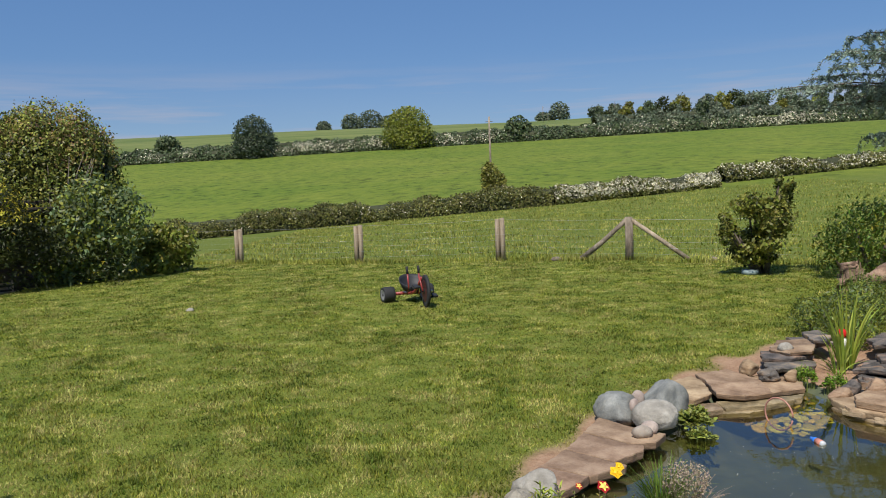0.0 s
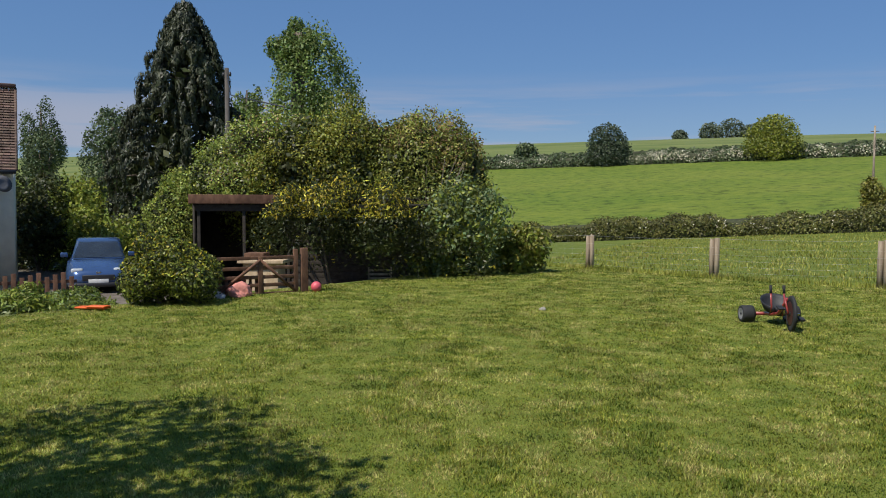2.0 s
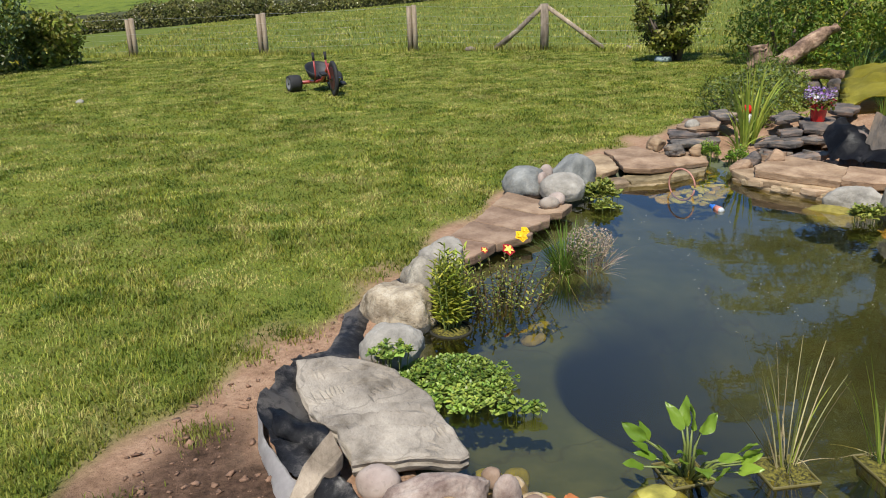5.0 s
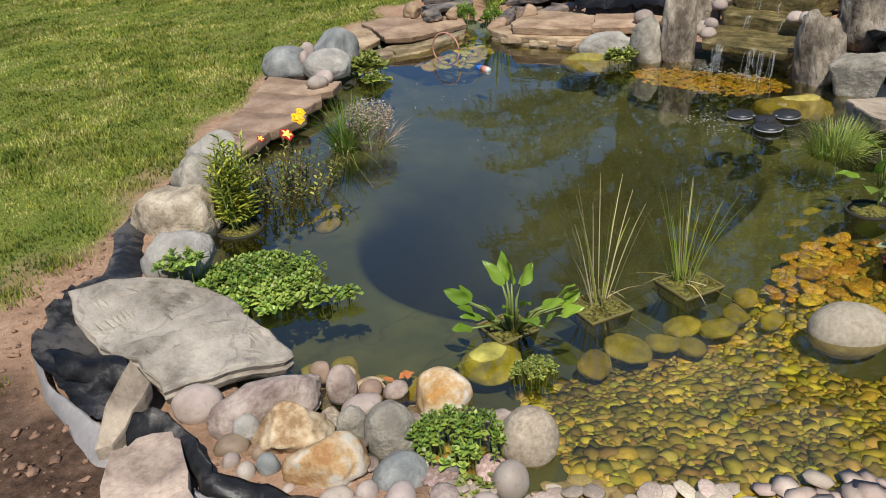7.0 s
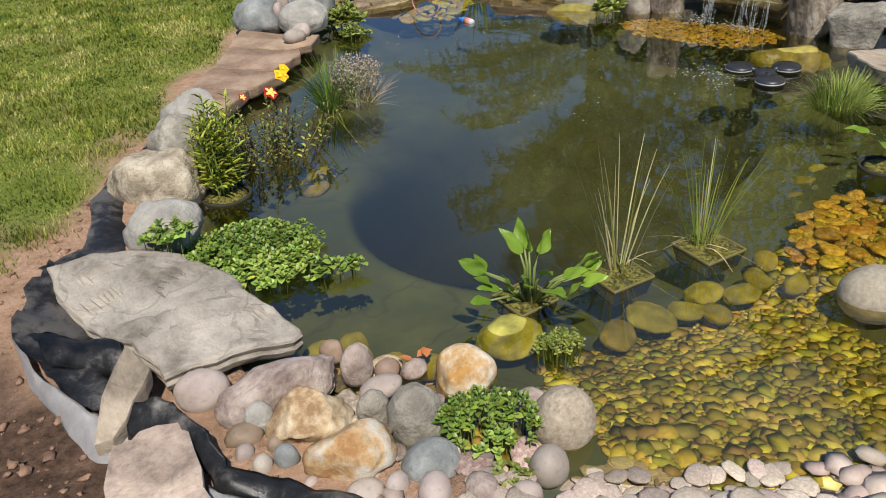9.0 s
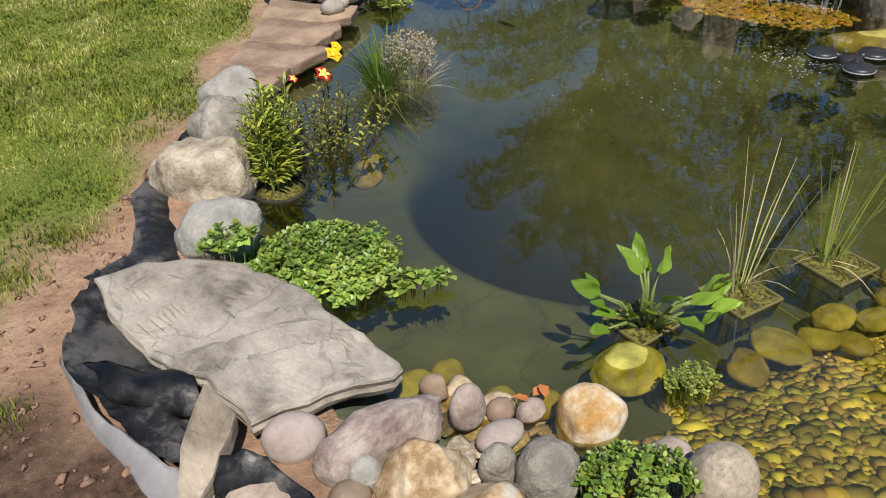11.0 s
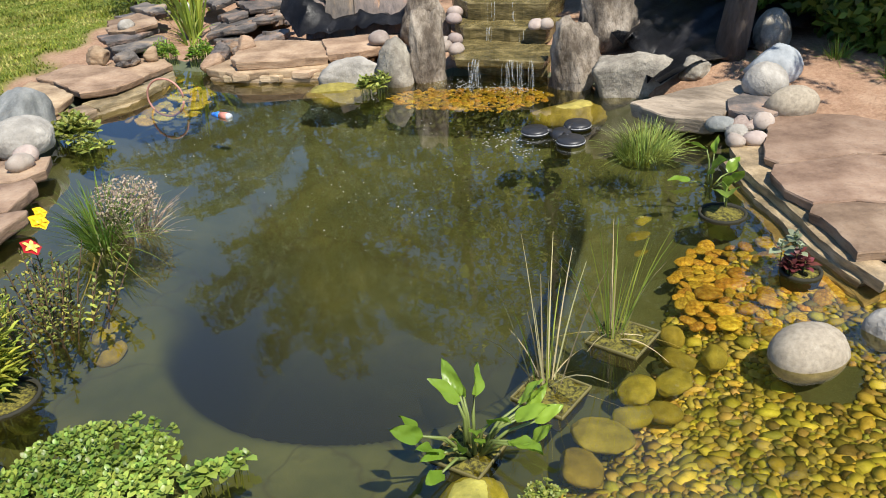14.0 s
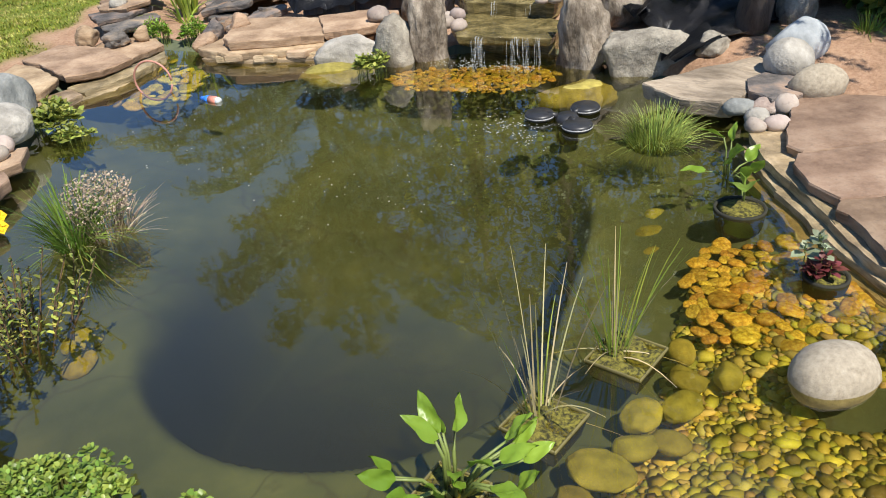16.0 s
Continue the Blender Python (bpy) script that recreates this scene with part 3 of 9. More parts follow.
def tree(name, x, y, h, w, leaf, n, mat, rng, label, trunk=0.3, shape=1.0, count=16, z=None, trunk_h=0.3, bark=None, size=0.42, dome=False):
    """A broadleaf tree: trunk, limbs and a crown of small leaves in uneven clumps."""
    g = float(height(x, y)) if z is None else z
    root = thing(name, (x, y, g - 0.05), label, "tree")
    bm = bmesh.new()
    tr = h * 0.022 + 0.03
    tube(bm, [(0, 0, 0), (0.02 * h * 0.3, 0, h * trunk_h), (-0.01 * h, 0.01 * h, h * 0.6), (0, 0, h * 0.85)], [tr * 1.4, tr, tr * 0.6, tr * 0.15], 8)
    part("trunk", bm, bark or BARK, root)
    cl = clumps_for(0, 0, h * (0.46 + trunk_h * 0.4), w * 0.43, w * 0.43, h * (0.46 - trunk_h * 0.36) * shape, count, rng, size)
    if dome:
        # broad at the foot, round at the top
        cl = []
        for i in range(46):
            v = (i + 0.5) / 46
            k, a = w * 0.36 * (1 - v ** 2.2) ** 0.5 * rng.uniform(0.75, 1.05), i * 2.4
            cl.append((k * math.cos(a), k * math.sin(a), h * (0.1 + 0.75 * v), w * 0.17, w * 0.17, h * 0.14))
    bm = bmesh.new()
    for c in cl[:10]:
        tube(bm, [(0, 0, h * trunk_h * 0.9), (c[0] * 0.4, c[1] * 0.4, h * trunk_h + (c[2] - h * trunk_h) * 0.5), c[:3]], [tr * 0.55, tr * 0.35, tr * 0.1], 5)
    part("limbs", bm, bark or BARK, root)
    p, nm = shell(cl, n, rng, 0.14, 0.5)
    v, fcs = leaves_np(p, nm, leaf, leaf * 0.65, rng)
    mesh_np("crown", v, fcs, mat, root)
    return root


def shrub(name, x, y, forms, leaf, n, mats, rng, label, z=None, count=14, stems=6, aspect=0.6, rough=0.16, size=0.42, category="shrub", low=0.0):
    """A shrub: stems, and leaves over clumps inside the rounded forms (x, y, z, rx, ry, rz) about its base."""
    g = float(height(x, y)) if z is None else z
    root = thing(name, (x, y, g), label, category)
    bm = bmesh.new()
    cl = []
    for fm in forms:
        cl += clumps_for(*fm, count, rng, size)
    for i in range(stems):
        c = cl[(i * 5) % len(cl)]
        tube(bm, [(c[0] * 0.15, c[1] * 0.15, -0.05), (c[0] * 0.6, c[1] * 0.6, c[2] * 0.5), c[:3]], [0.045, 0.03, 0.01], 6)
    part("stems", bm, BARK, root)
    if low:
        # inner leaves coloured dark for the shade in the gaps, above the bare foot
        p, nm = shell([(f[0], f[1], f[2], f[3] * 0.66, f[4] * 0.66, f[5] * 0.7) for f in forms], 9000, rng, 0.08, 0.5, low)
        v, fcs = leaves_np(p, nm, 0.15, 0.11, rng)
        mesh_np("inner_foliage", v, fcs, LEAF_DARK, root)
    for mat, share, *floor in mats:
        p, nm = shell(cl, int(n * share), rng, rough, 0.5, floor[0] if floor else low)
        v, fcs = leaves_np(p, nm, leaf, leaf * aspect, rng)
        mesh_np("foliage", v, fcs, mat, root)
    return root


rng = np.random.default_rng(7)
# grey-green with distance haze put into the leaf colour
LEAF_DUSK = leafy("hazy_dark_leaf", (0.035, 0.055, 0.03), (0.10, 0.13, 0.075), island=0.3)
LEAF_LIME = leafy("yellow_green_leaf", (0.13, 0.16, 0.02), (0.30, 0.31, 0.05), island=0.3)
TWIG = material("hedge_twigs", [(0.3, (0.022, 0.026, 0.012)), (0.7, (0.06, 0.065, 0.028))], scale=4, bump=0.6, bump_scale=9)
hedge("field_hedge", [(-34, 43), (-14, 44.5), (-2.6, 46), (3.0, 46), (6, 46)], 1.25, 1.9, 70000, 0.125, rng, "trimmed dark hawthorn hedge along the near field", 0.05, (LEAF_HEDGE, LEAF_BLOSSOM))
hedge("field_hedge", [(6, 46), (16, 48)], 1.0, 1.8, 24000, 0.16, rng, "hawthorn hedge thick with white may blossom", 0.6, (LEAF_HEDGE, LEAF_BLOSSOM))
hedge("field_hedge", [(17, 50), (30, 53), (56, 58)], 1.0, 1.8, 42000, 0.17, rng, "hawthorn hedge with white may blossom running uphill", 0.35, (LEAF_HEDGE, LEAF_BLOSSOM))
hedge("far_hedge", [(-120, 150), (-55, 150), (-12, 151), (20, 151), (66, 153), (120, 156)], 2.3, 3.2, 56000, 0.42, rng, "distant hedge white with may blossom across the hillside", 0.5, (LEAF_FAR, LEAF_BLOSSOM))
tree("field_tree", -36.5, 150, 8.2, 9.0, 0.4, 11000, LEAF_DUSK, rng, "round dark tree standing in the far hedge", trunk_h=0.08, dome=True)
tree("field_tree", -7.5, 150, 8.2, 10.5, 0.4, 11000, LEAF_LIME, rng, "bright yellow-green tree standing in the far hedge", trunk_h=0.08, dome=True)

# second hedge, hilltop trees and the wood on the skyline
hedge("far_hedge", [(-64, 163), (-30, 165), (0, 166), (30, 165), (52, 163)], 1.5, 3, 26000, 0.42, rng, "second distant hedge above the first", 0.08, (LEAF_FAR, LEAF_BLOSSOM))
# skyline leaf, its colour paled to give haze
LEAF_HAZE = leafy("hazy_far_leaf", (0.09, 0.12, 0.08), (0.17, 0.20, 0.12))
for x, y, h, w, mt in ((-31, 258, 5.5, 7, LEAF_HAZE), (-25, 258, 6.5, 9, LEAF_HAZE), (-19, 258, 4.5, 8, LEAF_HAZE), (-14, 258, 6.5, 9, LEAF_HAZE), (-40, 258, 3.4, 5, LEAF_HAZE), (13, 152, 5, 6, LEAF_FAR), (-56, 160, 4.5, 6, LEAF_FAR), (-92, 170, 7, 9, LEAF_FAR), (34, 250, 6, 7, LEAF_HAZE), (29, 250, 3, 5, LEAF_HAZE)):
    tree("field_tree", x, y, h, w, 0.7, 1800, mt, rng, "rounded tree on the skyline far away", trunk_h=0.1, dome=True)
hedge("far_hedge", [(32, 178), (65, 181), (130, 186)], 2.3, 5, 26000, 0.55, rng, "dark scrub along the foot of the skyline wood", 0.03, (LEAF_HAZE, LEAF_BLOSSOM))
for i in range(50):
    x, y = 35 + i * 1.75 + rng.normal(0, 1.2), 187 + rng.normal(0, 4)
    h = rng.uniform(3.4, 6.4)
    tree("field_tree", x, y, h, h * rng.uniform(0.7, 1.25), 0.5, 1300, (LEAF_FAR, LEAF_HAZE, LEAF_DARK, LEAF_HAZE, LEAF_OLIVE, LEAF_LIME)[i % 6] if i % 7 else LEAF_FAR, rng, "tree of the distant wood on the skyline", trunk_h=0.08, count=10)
tree("hedge_tree", 2.55, 46.2, 3.5, 1.9, 0.15, 5000, LEAF_OLIVE, rng, "bushy young hawthorn rising from the hedge", trunk_h=0.1, count=12)
for x, y, h in ((2.6, 47.5, 5.5), (24, 206, 4.2)):
    pl = thing("telegraph_pole", (x, y, float(height(x, y)) - 0.1), "slim grey telegraph pole in the field", "pole")
    part("pole", tube(bmesh.new(), [(0, 0, 0), (0, 0, h)], [0.07, 0.05], 8), STRUT, pl)
    part("crossarm", tube(bmesh.new(), [(-0.2, 0, h - 0.3), (0.2, 0, h - 0.3)], 0.025, 5), BARK, pl)

# ---- stone materials ----
S_SLAB = material("grey_buff_slate", [(0.3, (0.16, 0.133, 0.10)), (0.5, (0.29, 0.25, 0.20)), (0.72, (0.39, 0.34, 0.275))], scale=5, detail=12, bump=0.7, bump_scale=48, bump_dist=0.012, big=2.0, big_amount=0.28, stretch=(1.0, 0.6, 4), crack=0.35, crack_scale=1.9, speck=0.3, speck_scale=120, speck_colour=(0.12, 0.09, 0.065))
S_GREY = material("grey_stone", [(0.3, (0.19, 0.165, 0.13)), (0.55, (0.30, 0.27, 0.215)), (0.75, (0.41, 0.37, 0.30))], scale=9, detail=9, bump=0.8, bump_scale=26, bump_dist=0.02, big=4, big_amount=0.3, speck=0.3, crack=0.3, crack_scale=5)
S_BLUE = material("blue_grey_stone", [(0.3, (0.15, 0.158, 0.15)), (0.55, (0.235, 0.24, 0.225)), (0.75, (0.32, 0.32, 0.295))], scale=7, detail=9, bump=0.7, bump_scale=26, bump_dist=0.015, big=4, big_amount=0.25, speck=0.3, speck_scale=30, speck_colour=(0.3, 0.26, 0.2), crack=0.25, crack_scale=5)
S_PALE = material("pale_limestone", [(0.3, (0.25, 0.23, 0.195)), (0.55, (0.355, 0.33, 0.285)), (0.75, (0.45, 0.42, 0.37))], scale=6, detail=9, bump=0.8, bump_scale=26, bump_dist=0.015, big=5, big_amount=0.25, speck=0.35, speck_scale=40, speck_colour=(0.22, 0.2, 0.17))
S_BLUEW = material("bluish_white_stone", [(0.3, (0.25, 0.27, 0.28)), (0.55, (0.35, 0.37, 0.375)), (0.75, (0.44, 0.45, 0.45))], scale=6, detail=9, bump=0.4, bump_scale=30, bump_dist=0.01, big=5, big_amount=0.2, speck=0.25, speck_scale=40, speck_colour=(0.26, 0.26, 0.25))
S_FLAG = material("brown_streaked_flag", [(0.3, (0.15, 0.115, 0.08)), (0.5, (0.27, 0.215, 0.155)), (0.72, (0.38, 0.31, 0.23))], scale=4, detail=10, bump=0.6, bump_scale=24, big=2.5, big_amount=0.3, stretch=(1.6, 0.5, 3), speck=0.4, speck_scale=70, speck_colour=(0.09, 0.075, 0.06), crack=0.25, crack_scale=2)
S_ROUGH = material("rough_cream_stone", [(0.3, (0.21, 0.16, 0.10)), (0.5, (0.39, 0.32, 0.225)), (0.72, (0.53, 0.46, 0.35))], scale=8, detail=9, bump=0.9, bump_scale=20, bump_dist=0.02, big=4, big_amount=0.25, crack=0.5, crack_scale=7, speck=0.4, speck_scale=85, speck_colour=(0.09, 0.075, 0.06))
S_MAUVE = material("mottled_brown_mauve_stone", [(0.3, (0.22, 0.16, 0.12)), (0.5, (0.36, 0.27, 0.21)), (0.72, (0.48, 0.37, 0.28))], scale=9, detail=9, bump=0.8, bump_scale=24, bump_dist=0.015, big=4, big_amount=0.25, speck=0.4, speck_scale=85, speck_colour=(0.09, 0.075, 0.06))
S_BROWN = material("grey_brown_standing_stone", [(0.34, (0.10, 0.076, 0.053)), (0.5, (0.225, 0.185, 0.14)), (0.66, (0.35, 0.30, 0.24))], scale=7, detail=10, bump=1.0, bump_scale=22, bump_dist=0.03, big=4, big_amount=0.35, stretch=(1, 1, 0.5), crack=0.45, crack_scale=5, speck=0.4, speck_scale=85, speck_colour=(0.09, 0.075, 0.06))
S_YELLOW = material("yellow_sandstone_boulder", [(0.34, (0.28, 0.17, 0.08)), (0.5, (0.45, 0.33, 0.195)), (0.64, (0.54, 0.44, 0.30))], scale=10, detail=9, bump=0.9, bump_scale=20, big=5, big_amount=0.25, speck=0.4, speck_scale=85, speck_colour=(0.09, 0.075, 0.06))
S_PINK = material("pink_purple_sandstone", [(0.3, (0.21, 0.145, 0.12)), (0.5, (0.34, 0.265, 0.22)), (0.72, (0.45, 0.375, 0.315))], scale=9, detail=9, bump=0.8, bump_scale=22, bump_dist=0.015, big=5, big_amount=0.25, speck=0.4, speck_scale=85, speck_colour=(0.09, 0.075, 0.06))
S_COBBLE = material("smooth_cobble", [(0.3, (0.26, 0.20, 0.165)), (0.6, (0.38, 0.32, 0.27)), (0.8, (0.46, 0.40, 0.35))], scale=8, bump=0.15, bump_scale=60, big=6, big_amount=0.18, piece=0.25, rough=0.7, speck=0.4, speck_scale=85, speck_colour=(0.09, 0.075, 0.06))
S_GRANITE = material("speckled_granite", [(0.3, (0.23, 0.185, 0.13)), (0.55, (0.35, 0.285, 0.205)), (0.75, (0.46, 0.38, 0.285))], scale=60, detail=4, bump=0.25, bump_scale=90, big=4, big_amount=0.15, speck=0.7, speck_scale=190, speck_colour=(0.10, 0.09, 0.08))
S_EGG = material("pale_speckled_stone", [(0.3, (0.235, 0.195, 0.14)), (0.55, (0.335, 0.285, 0.21)), (0.75, (0.41, 0.36, 0.275))], scale=60, detail=4, bump=0.25, bump_scale=90, big=4, big_amount=0.12, speck=0.5, speck_scale=170, speck_colour=(0.16, 0.13, 0.10))
S_OCHRE = material("ochre_stained_boulder", [(0.36, (0.34, 0.17, 0.06)), (0.48, (0.45, 0.30, 0.15)), (0.6, (0.46, 0.41, 0.33))], scale=5, detail=9, bump=0.9, bump_scale=22, big=5, big_amount=0.25, speck=0.3, speck_scale=85, speck_colour=(0.2, 0.12, 0.06))
S_ORANGE = material("orange_white_boulder", [(0.36, (0.42, 0.22, 0.06)), (0.5, (0.52, 0.38, 0.22)), (0.6, (0.60, 0.52, 0.42))], scale=6, detail=9, bump=0.5, bump_scale=30, big=5, big_amount=0.2, speck=0.4, speck_scale=60, speck_colour=(0.34, 0.17, 0.05))
S_BROWNC = material("tan_brown_cobble", [(0.3, (0.20, 0.13, 0.085)), (0.6, (0.33, 0.235, 0.165)), (0.8, (0.42, 0.32, 0.24))], scale=9, bump=0.2, bump_scale=60, big=6, big_amount=0.2, rough=0.6, piece=0.25, speck=0.4, speck_scale=85, speck_colour=(0.09, 0.075, 0.06))
S_MOSSY = material("algae_covered_stone", [(0.3, (0.17, 0.145, 0.03)), (0.55, (0.34, 0.285, 0.06)), (0.75, (0.46, 0.39, 0.12))], scale=14, bump=0.5, bump_scale=40, big=4, big_amount=0.25, piece=0.25, speck=0.4, speck_scale=85, speck_colour=(0.09, 0.075, 0.06))
S_SAND = material("buff_sandstone_slab", [(0.3, (0.21, 0.135, 0.078)), (0.5, (0.32, 0.22, 0.135)), (0.72, (0.42, 0.31, 0.20))], scale=4, detail=8, bump=0.5, bump_scale=26, big=2.5, big_amount=0.22, stretch=(1, 1, 5), piece=0.12, speck=0.4, speck_scale=85, speck_colour=(0.09, 0.075, 0.06))
S_PAVER = material("brown_riven_paving", [(0.3, (0.155, 0.095, 0.06)), (0.5, (0.255, 0.168, 0.11)), (0.72, (0.33, 0.235, 0.16))], scale=3, detail=9, bump=0.45, bump_scale=18, big=1.8, big_amount=0.2, stretch=(1, 1, 5), piece=0.12, speck=0.4, speck_scale=85, speck_colour=(0.09, 0.075, 0.06))
S_SLATE = material("dark_rust_slate", [(0.30, (0.06, 0.055, 0.052)), (0.48, (0.135, 0.118, 0.105)), (0.62, (0.22, 0.165, 0.125)), (0.76, (0.32, 0.21, 0.13))], scale=4, detail=9, bump=0.7, bump_scale=22, bump_dist=0.015, big=2.5, big_amount=0.28, stretch=(1, 1, 3), piece=0.2, speck=0.4, speck_scale=85, speck_colour=(0.09, 0.075, 0.06))
S_RUST = material("rust_stained_slate", [(0.32, (0.09, 0.08, 0.074)), (0.5, (0.185, 0.155, 0.13)), (0.66, (0.29, 0.205, 0.14))], scale=5, detail=9, bump=0.8, bump_scale=20, bump_dist=0.02, big=3, big_amount=0.3, stretch=(1, 1, 0.35), piece=0.3, speck=0.4, speck_scale=85, speck_colour=(0.09, 0.075, 0.06))
S_EDGE = material("wet_ledge_stone", [(0.3, (0.16, 0.12, 0.07)), (0.55, (0.32, 0.24, 0.14)), (0.75, (0.44, 0.34, 0.22))], scale=6, detail=8, rough=0.45, bump=0.6, bump_scale=24, big=3, big_amount=0.25, stretch=(1, 1, 5), piece=0.15, speck=0.4, speck_scale=85, speck_colour=(0.09, 0.075, 0.06))
S_WET = material("wet_algae_ledge", [(0.3, (0.06, 0.05, 0.02)), (0.55, (0.16, 0.125, 0.05)), (0.75, (0.27, 0.215, 0.10))], scale=7, detail=8, rough=0.22, bump=0.6, bump_scale=24, big=3, big_amount=0.25, stretch=(1, 1, 4), speck=0.4, speck_scale=85, speck_colour=(0.09, 0.075, 0.06))
LINER = material("black_rubber_liner", [(0.34, (0.012, 0.012, 0.014)), (0.5, (0.038, 0.037, 0.038)), (0.64, (0.17, 0.155, 0.14))], scale=4, detail=9, rough=0.36, bump=0.4, bump_scale=12, big=3, big_amount=0.3)
LINER_B = material("clean_black_liner", [(0.36, (0.010, 0.010, 0.012)), (0.55, (0.022, 0.022, 0.025)), (0.7, (0.06, 0.057, 0.055))], scale=5, detail=9, rough=0.4, bump=0.5, bump_scale=14, big=3, big_amount=0.3)
FLEECE = material("grey_white_underlay", [(0.3, (0.42, 0.39, 0.38)), (0.7, (0.60, 0.57, 0.55))], scale=12, rough=1.0, bump=0.4, bump_scale=60, big=4, big_amount=0.15)


def boulder(name, x, y, z, w, d, h, turn, mat, label, cuts=5, rough=0.06, sub=3, seed=0, category="rock", group="", lean=0.0, parent=None):
    """A stone that stands at z: a ball squashed to w x d x h, cut flat here and there and roughened."""
    rs = random.Random(seed * 131 + 7)
    bm = bmesh.new()
    bmesh.ops.create_icosphere(bm, subdivisions=sub + (1 if sub == 3 and max(w, d) > 0.14 else 0), radius=1.0)
    planes = []
    for _ in range(cuts):
        v = Vector((rs.gauss(0, 1), rs.gauss(0, 1), rs.gauss(0.25, 0.8))).normalized()
        planes.append((v, rs.uniform(0.56, 0.84)))
    off = Vector((rs.uniform(0, 50), rs.uniform(0, 50), rs.uniform(0, 50)))
    for v in bm.verts:
        c = v.co.copy()
        for pn, pd in planes:
            s = c.dot(pn)
            if s > pd:
                c -= pn * (s - pd) * 0.8
        c *= 1 + rough * 1.9 * noise.noise(c * 1.4 + off) + rough * 1.1 * noise.noise(c * 4.1 + off) + rough * 0.5 * noise.noise(c * 11 + off) + rough * 0.25 * noise.noise(c * 24 + off)
        v.co = Vector((c.x * w / 2, c.y * d / 2, (max(c.z, -0.62) + 0.62) * h / 1.62))
    ob = part(name, bm, mat)
    ob.matrix_world = pose(x, y, z, lean, 0, turn)
    tagged(ob, label, category, group)
    return ob


def flat_stone(name, poly, z, thick, mat, label="", seed=0, rough=0.012, layers=1, steps=0.0, slope=(0.0, 0.0), category="stone slab", group="", parent=None, rings=5, jag=0.007, sink=0.0):
    """A flat stone on a ground outline: uneven top, split layers down its broken edge."""
    rs = random.Random(seed * 17 + 3)
    cx, cy = sum(p[0] for p in poly) / len(poly), sum(p[1] for p in poly) / len(poly)
    pts = []
    for (xa, ya), (xb, yb) in zip(poly, poly[1:] + poly[:1]):
        m = max(2, int(math.hypot(xb - xa, yb - ya) / 0.05))
        pts += [(xa + (xb - xa) * k / m, ya + (yb - ya) * k / m) for k in range(m)]
    pts = [(px - cx + rs.uniform(-jag, jag), py - cy + rs.uniform(-jag, jag)) for px, py in pts]
    off = Vector((rs.uniform(0, 50), rs.uniform(0, 50), seed))

    def top(px, py):
        h = rough * (noise.noise(Vector((px * 3, py * 3, 0)) + off) + 0.5 * noise.noise(Vector((px * 9, py * 9, 0)) + off))
        if steps:
            h += steps * (math.floor(3 * (noise.noise(Vector((px * 1.7 + py * 0.6, py * 2.6, 5)) + off) + 0.5)) / 3 - 0.33)
        return h + slope[0] * px + slope[1] * py
    bm = bmesh.new()
    centre = bm.verts.new((0, 0, top(0, 0)))
    prev = None
    for r in range(1, rings + 1):
        s = r / rings
        k = 0.993 if r == rings else 1.0
        ring = [bm.verts.new((px * s * k, py * s * k, top(px * s, py * s) - (0.004 if r == rings else 0))) for px, py in pts]
        for i in range(len(ring)):
            j = (i + 1) % len(ring)
            if prev is None:
                bm.faces.new((centre, ring[i], ring[j]))
            else:
                bm.faces.new((prev[i], ring[i], ring[j], prev[j]))
        prev = ring
    for q in range(layers * 2):
        dz = thick * ((q + 1) // 2 + (0.3 if q % 2 == 0 and q else 0)) / layers if q else 0.012
        ring = []
        for i, (px, py) in enumerate(pts):
            g = 1.0 + (0.008 if q % 2 == 0 else -0.02) + 0.014 * noise.noise(Vector((px * 8, py * 8, q * 3.1)) + off)
            ring.append(bm.verts.new((px * g, py * g, top(px, py) - min(thick, dz))))
        for i in range(len(ring)):
            j = (i + 1) % len(ring)
            bm.faces.new((prev[i], ring[i], ring[j], prev[j]))
        prev = ring
    low = [bm.verts.new((v.co.x * 0.97, v.co.y * 0.97, v.co.z - 0.01)) for v in prev]
    for i in range(len(low)):
        j = (i + 1) % len(low)
        bm.faces.new((prev[i], low[i], low[j], prev[j]))
    bm.faces.new(low[::-1])
    ob = part(name, bm, mat, parent, "", smooth=False)
    ob.location = (cx, cy, z)
    if parent is None:
        tagged(ob, label, category, group)
    return ob


def ribbon(name, left, right, mat, sag, label, category, seed=0, across=7, thick=0.004, wrinkle=0.015):
    """A sheet between two rails of (x, y, z), wrinkled."""
    off = Vector((seed * 3.3, seed * 1.7, 0))
    bm = bmesh.new()
    n = len(left) * 5

    def rail(pts, t):
        k = t * (len(pts) - 1)
        i = min(int(k), len(pts) - 2)
        u = k - i
        u = u * u * (3 - 2 * u)
        return Vector(pts[i]).lerp(Vector(pts[i + 1]), u)
    rows = []
    for i in range(n + 1):
        a, b = rail(left, i / n), rail(right, i / n)
        row = []
        for j in range(across + 1):
            s = j / across
            p = a.lerp(b, s)
            p.z += -sag * math.sin(math.pi * s) + wrinkle * noise.noise(p * 9 + off) + 0.5 * wrinkle * noise.noise(p * 23 + off)
            p.x += 0.6 * wrinkle * noise.noise(p * 13 + off)
            row.append(bm.verts.new(p))
        rows.append(row)
    for ra, rb in zip(rows, rows[1:]):
        for j in range(across):
            bm.faces.new((ra[j], ra[j + 1], rb[j + 1], rb[j]))
    bmesh.ops.solidify(bm, geom=bm.faces[:], thickness=thick)
    return tagged(part(name, bm, mat), label, category)


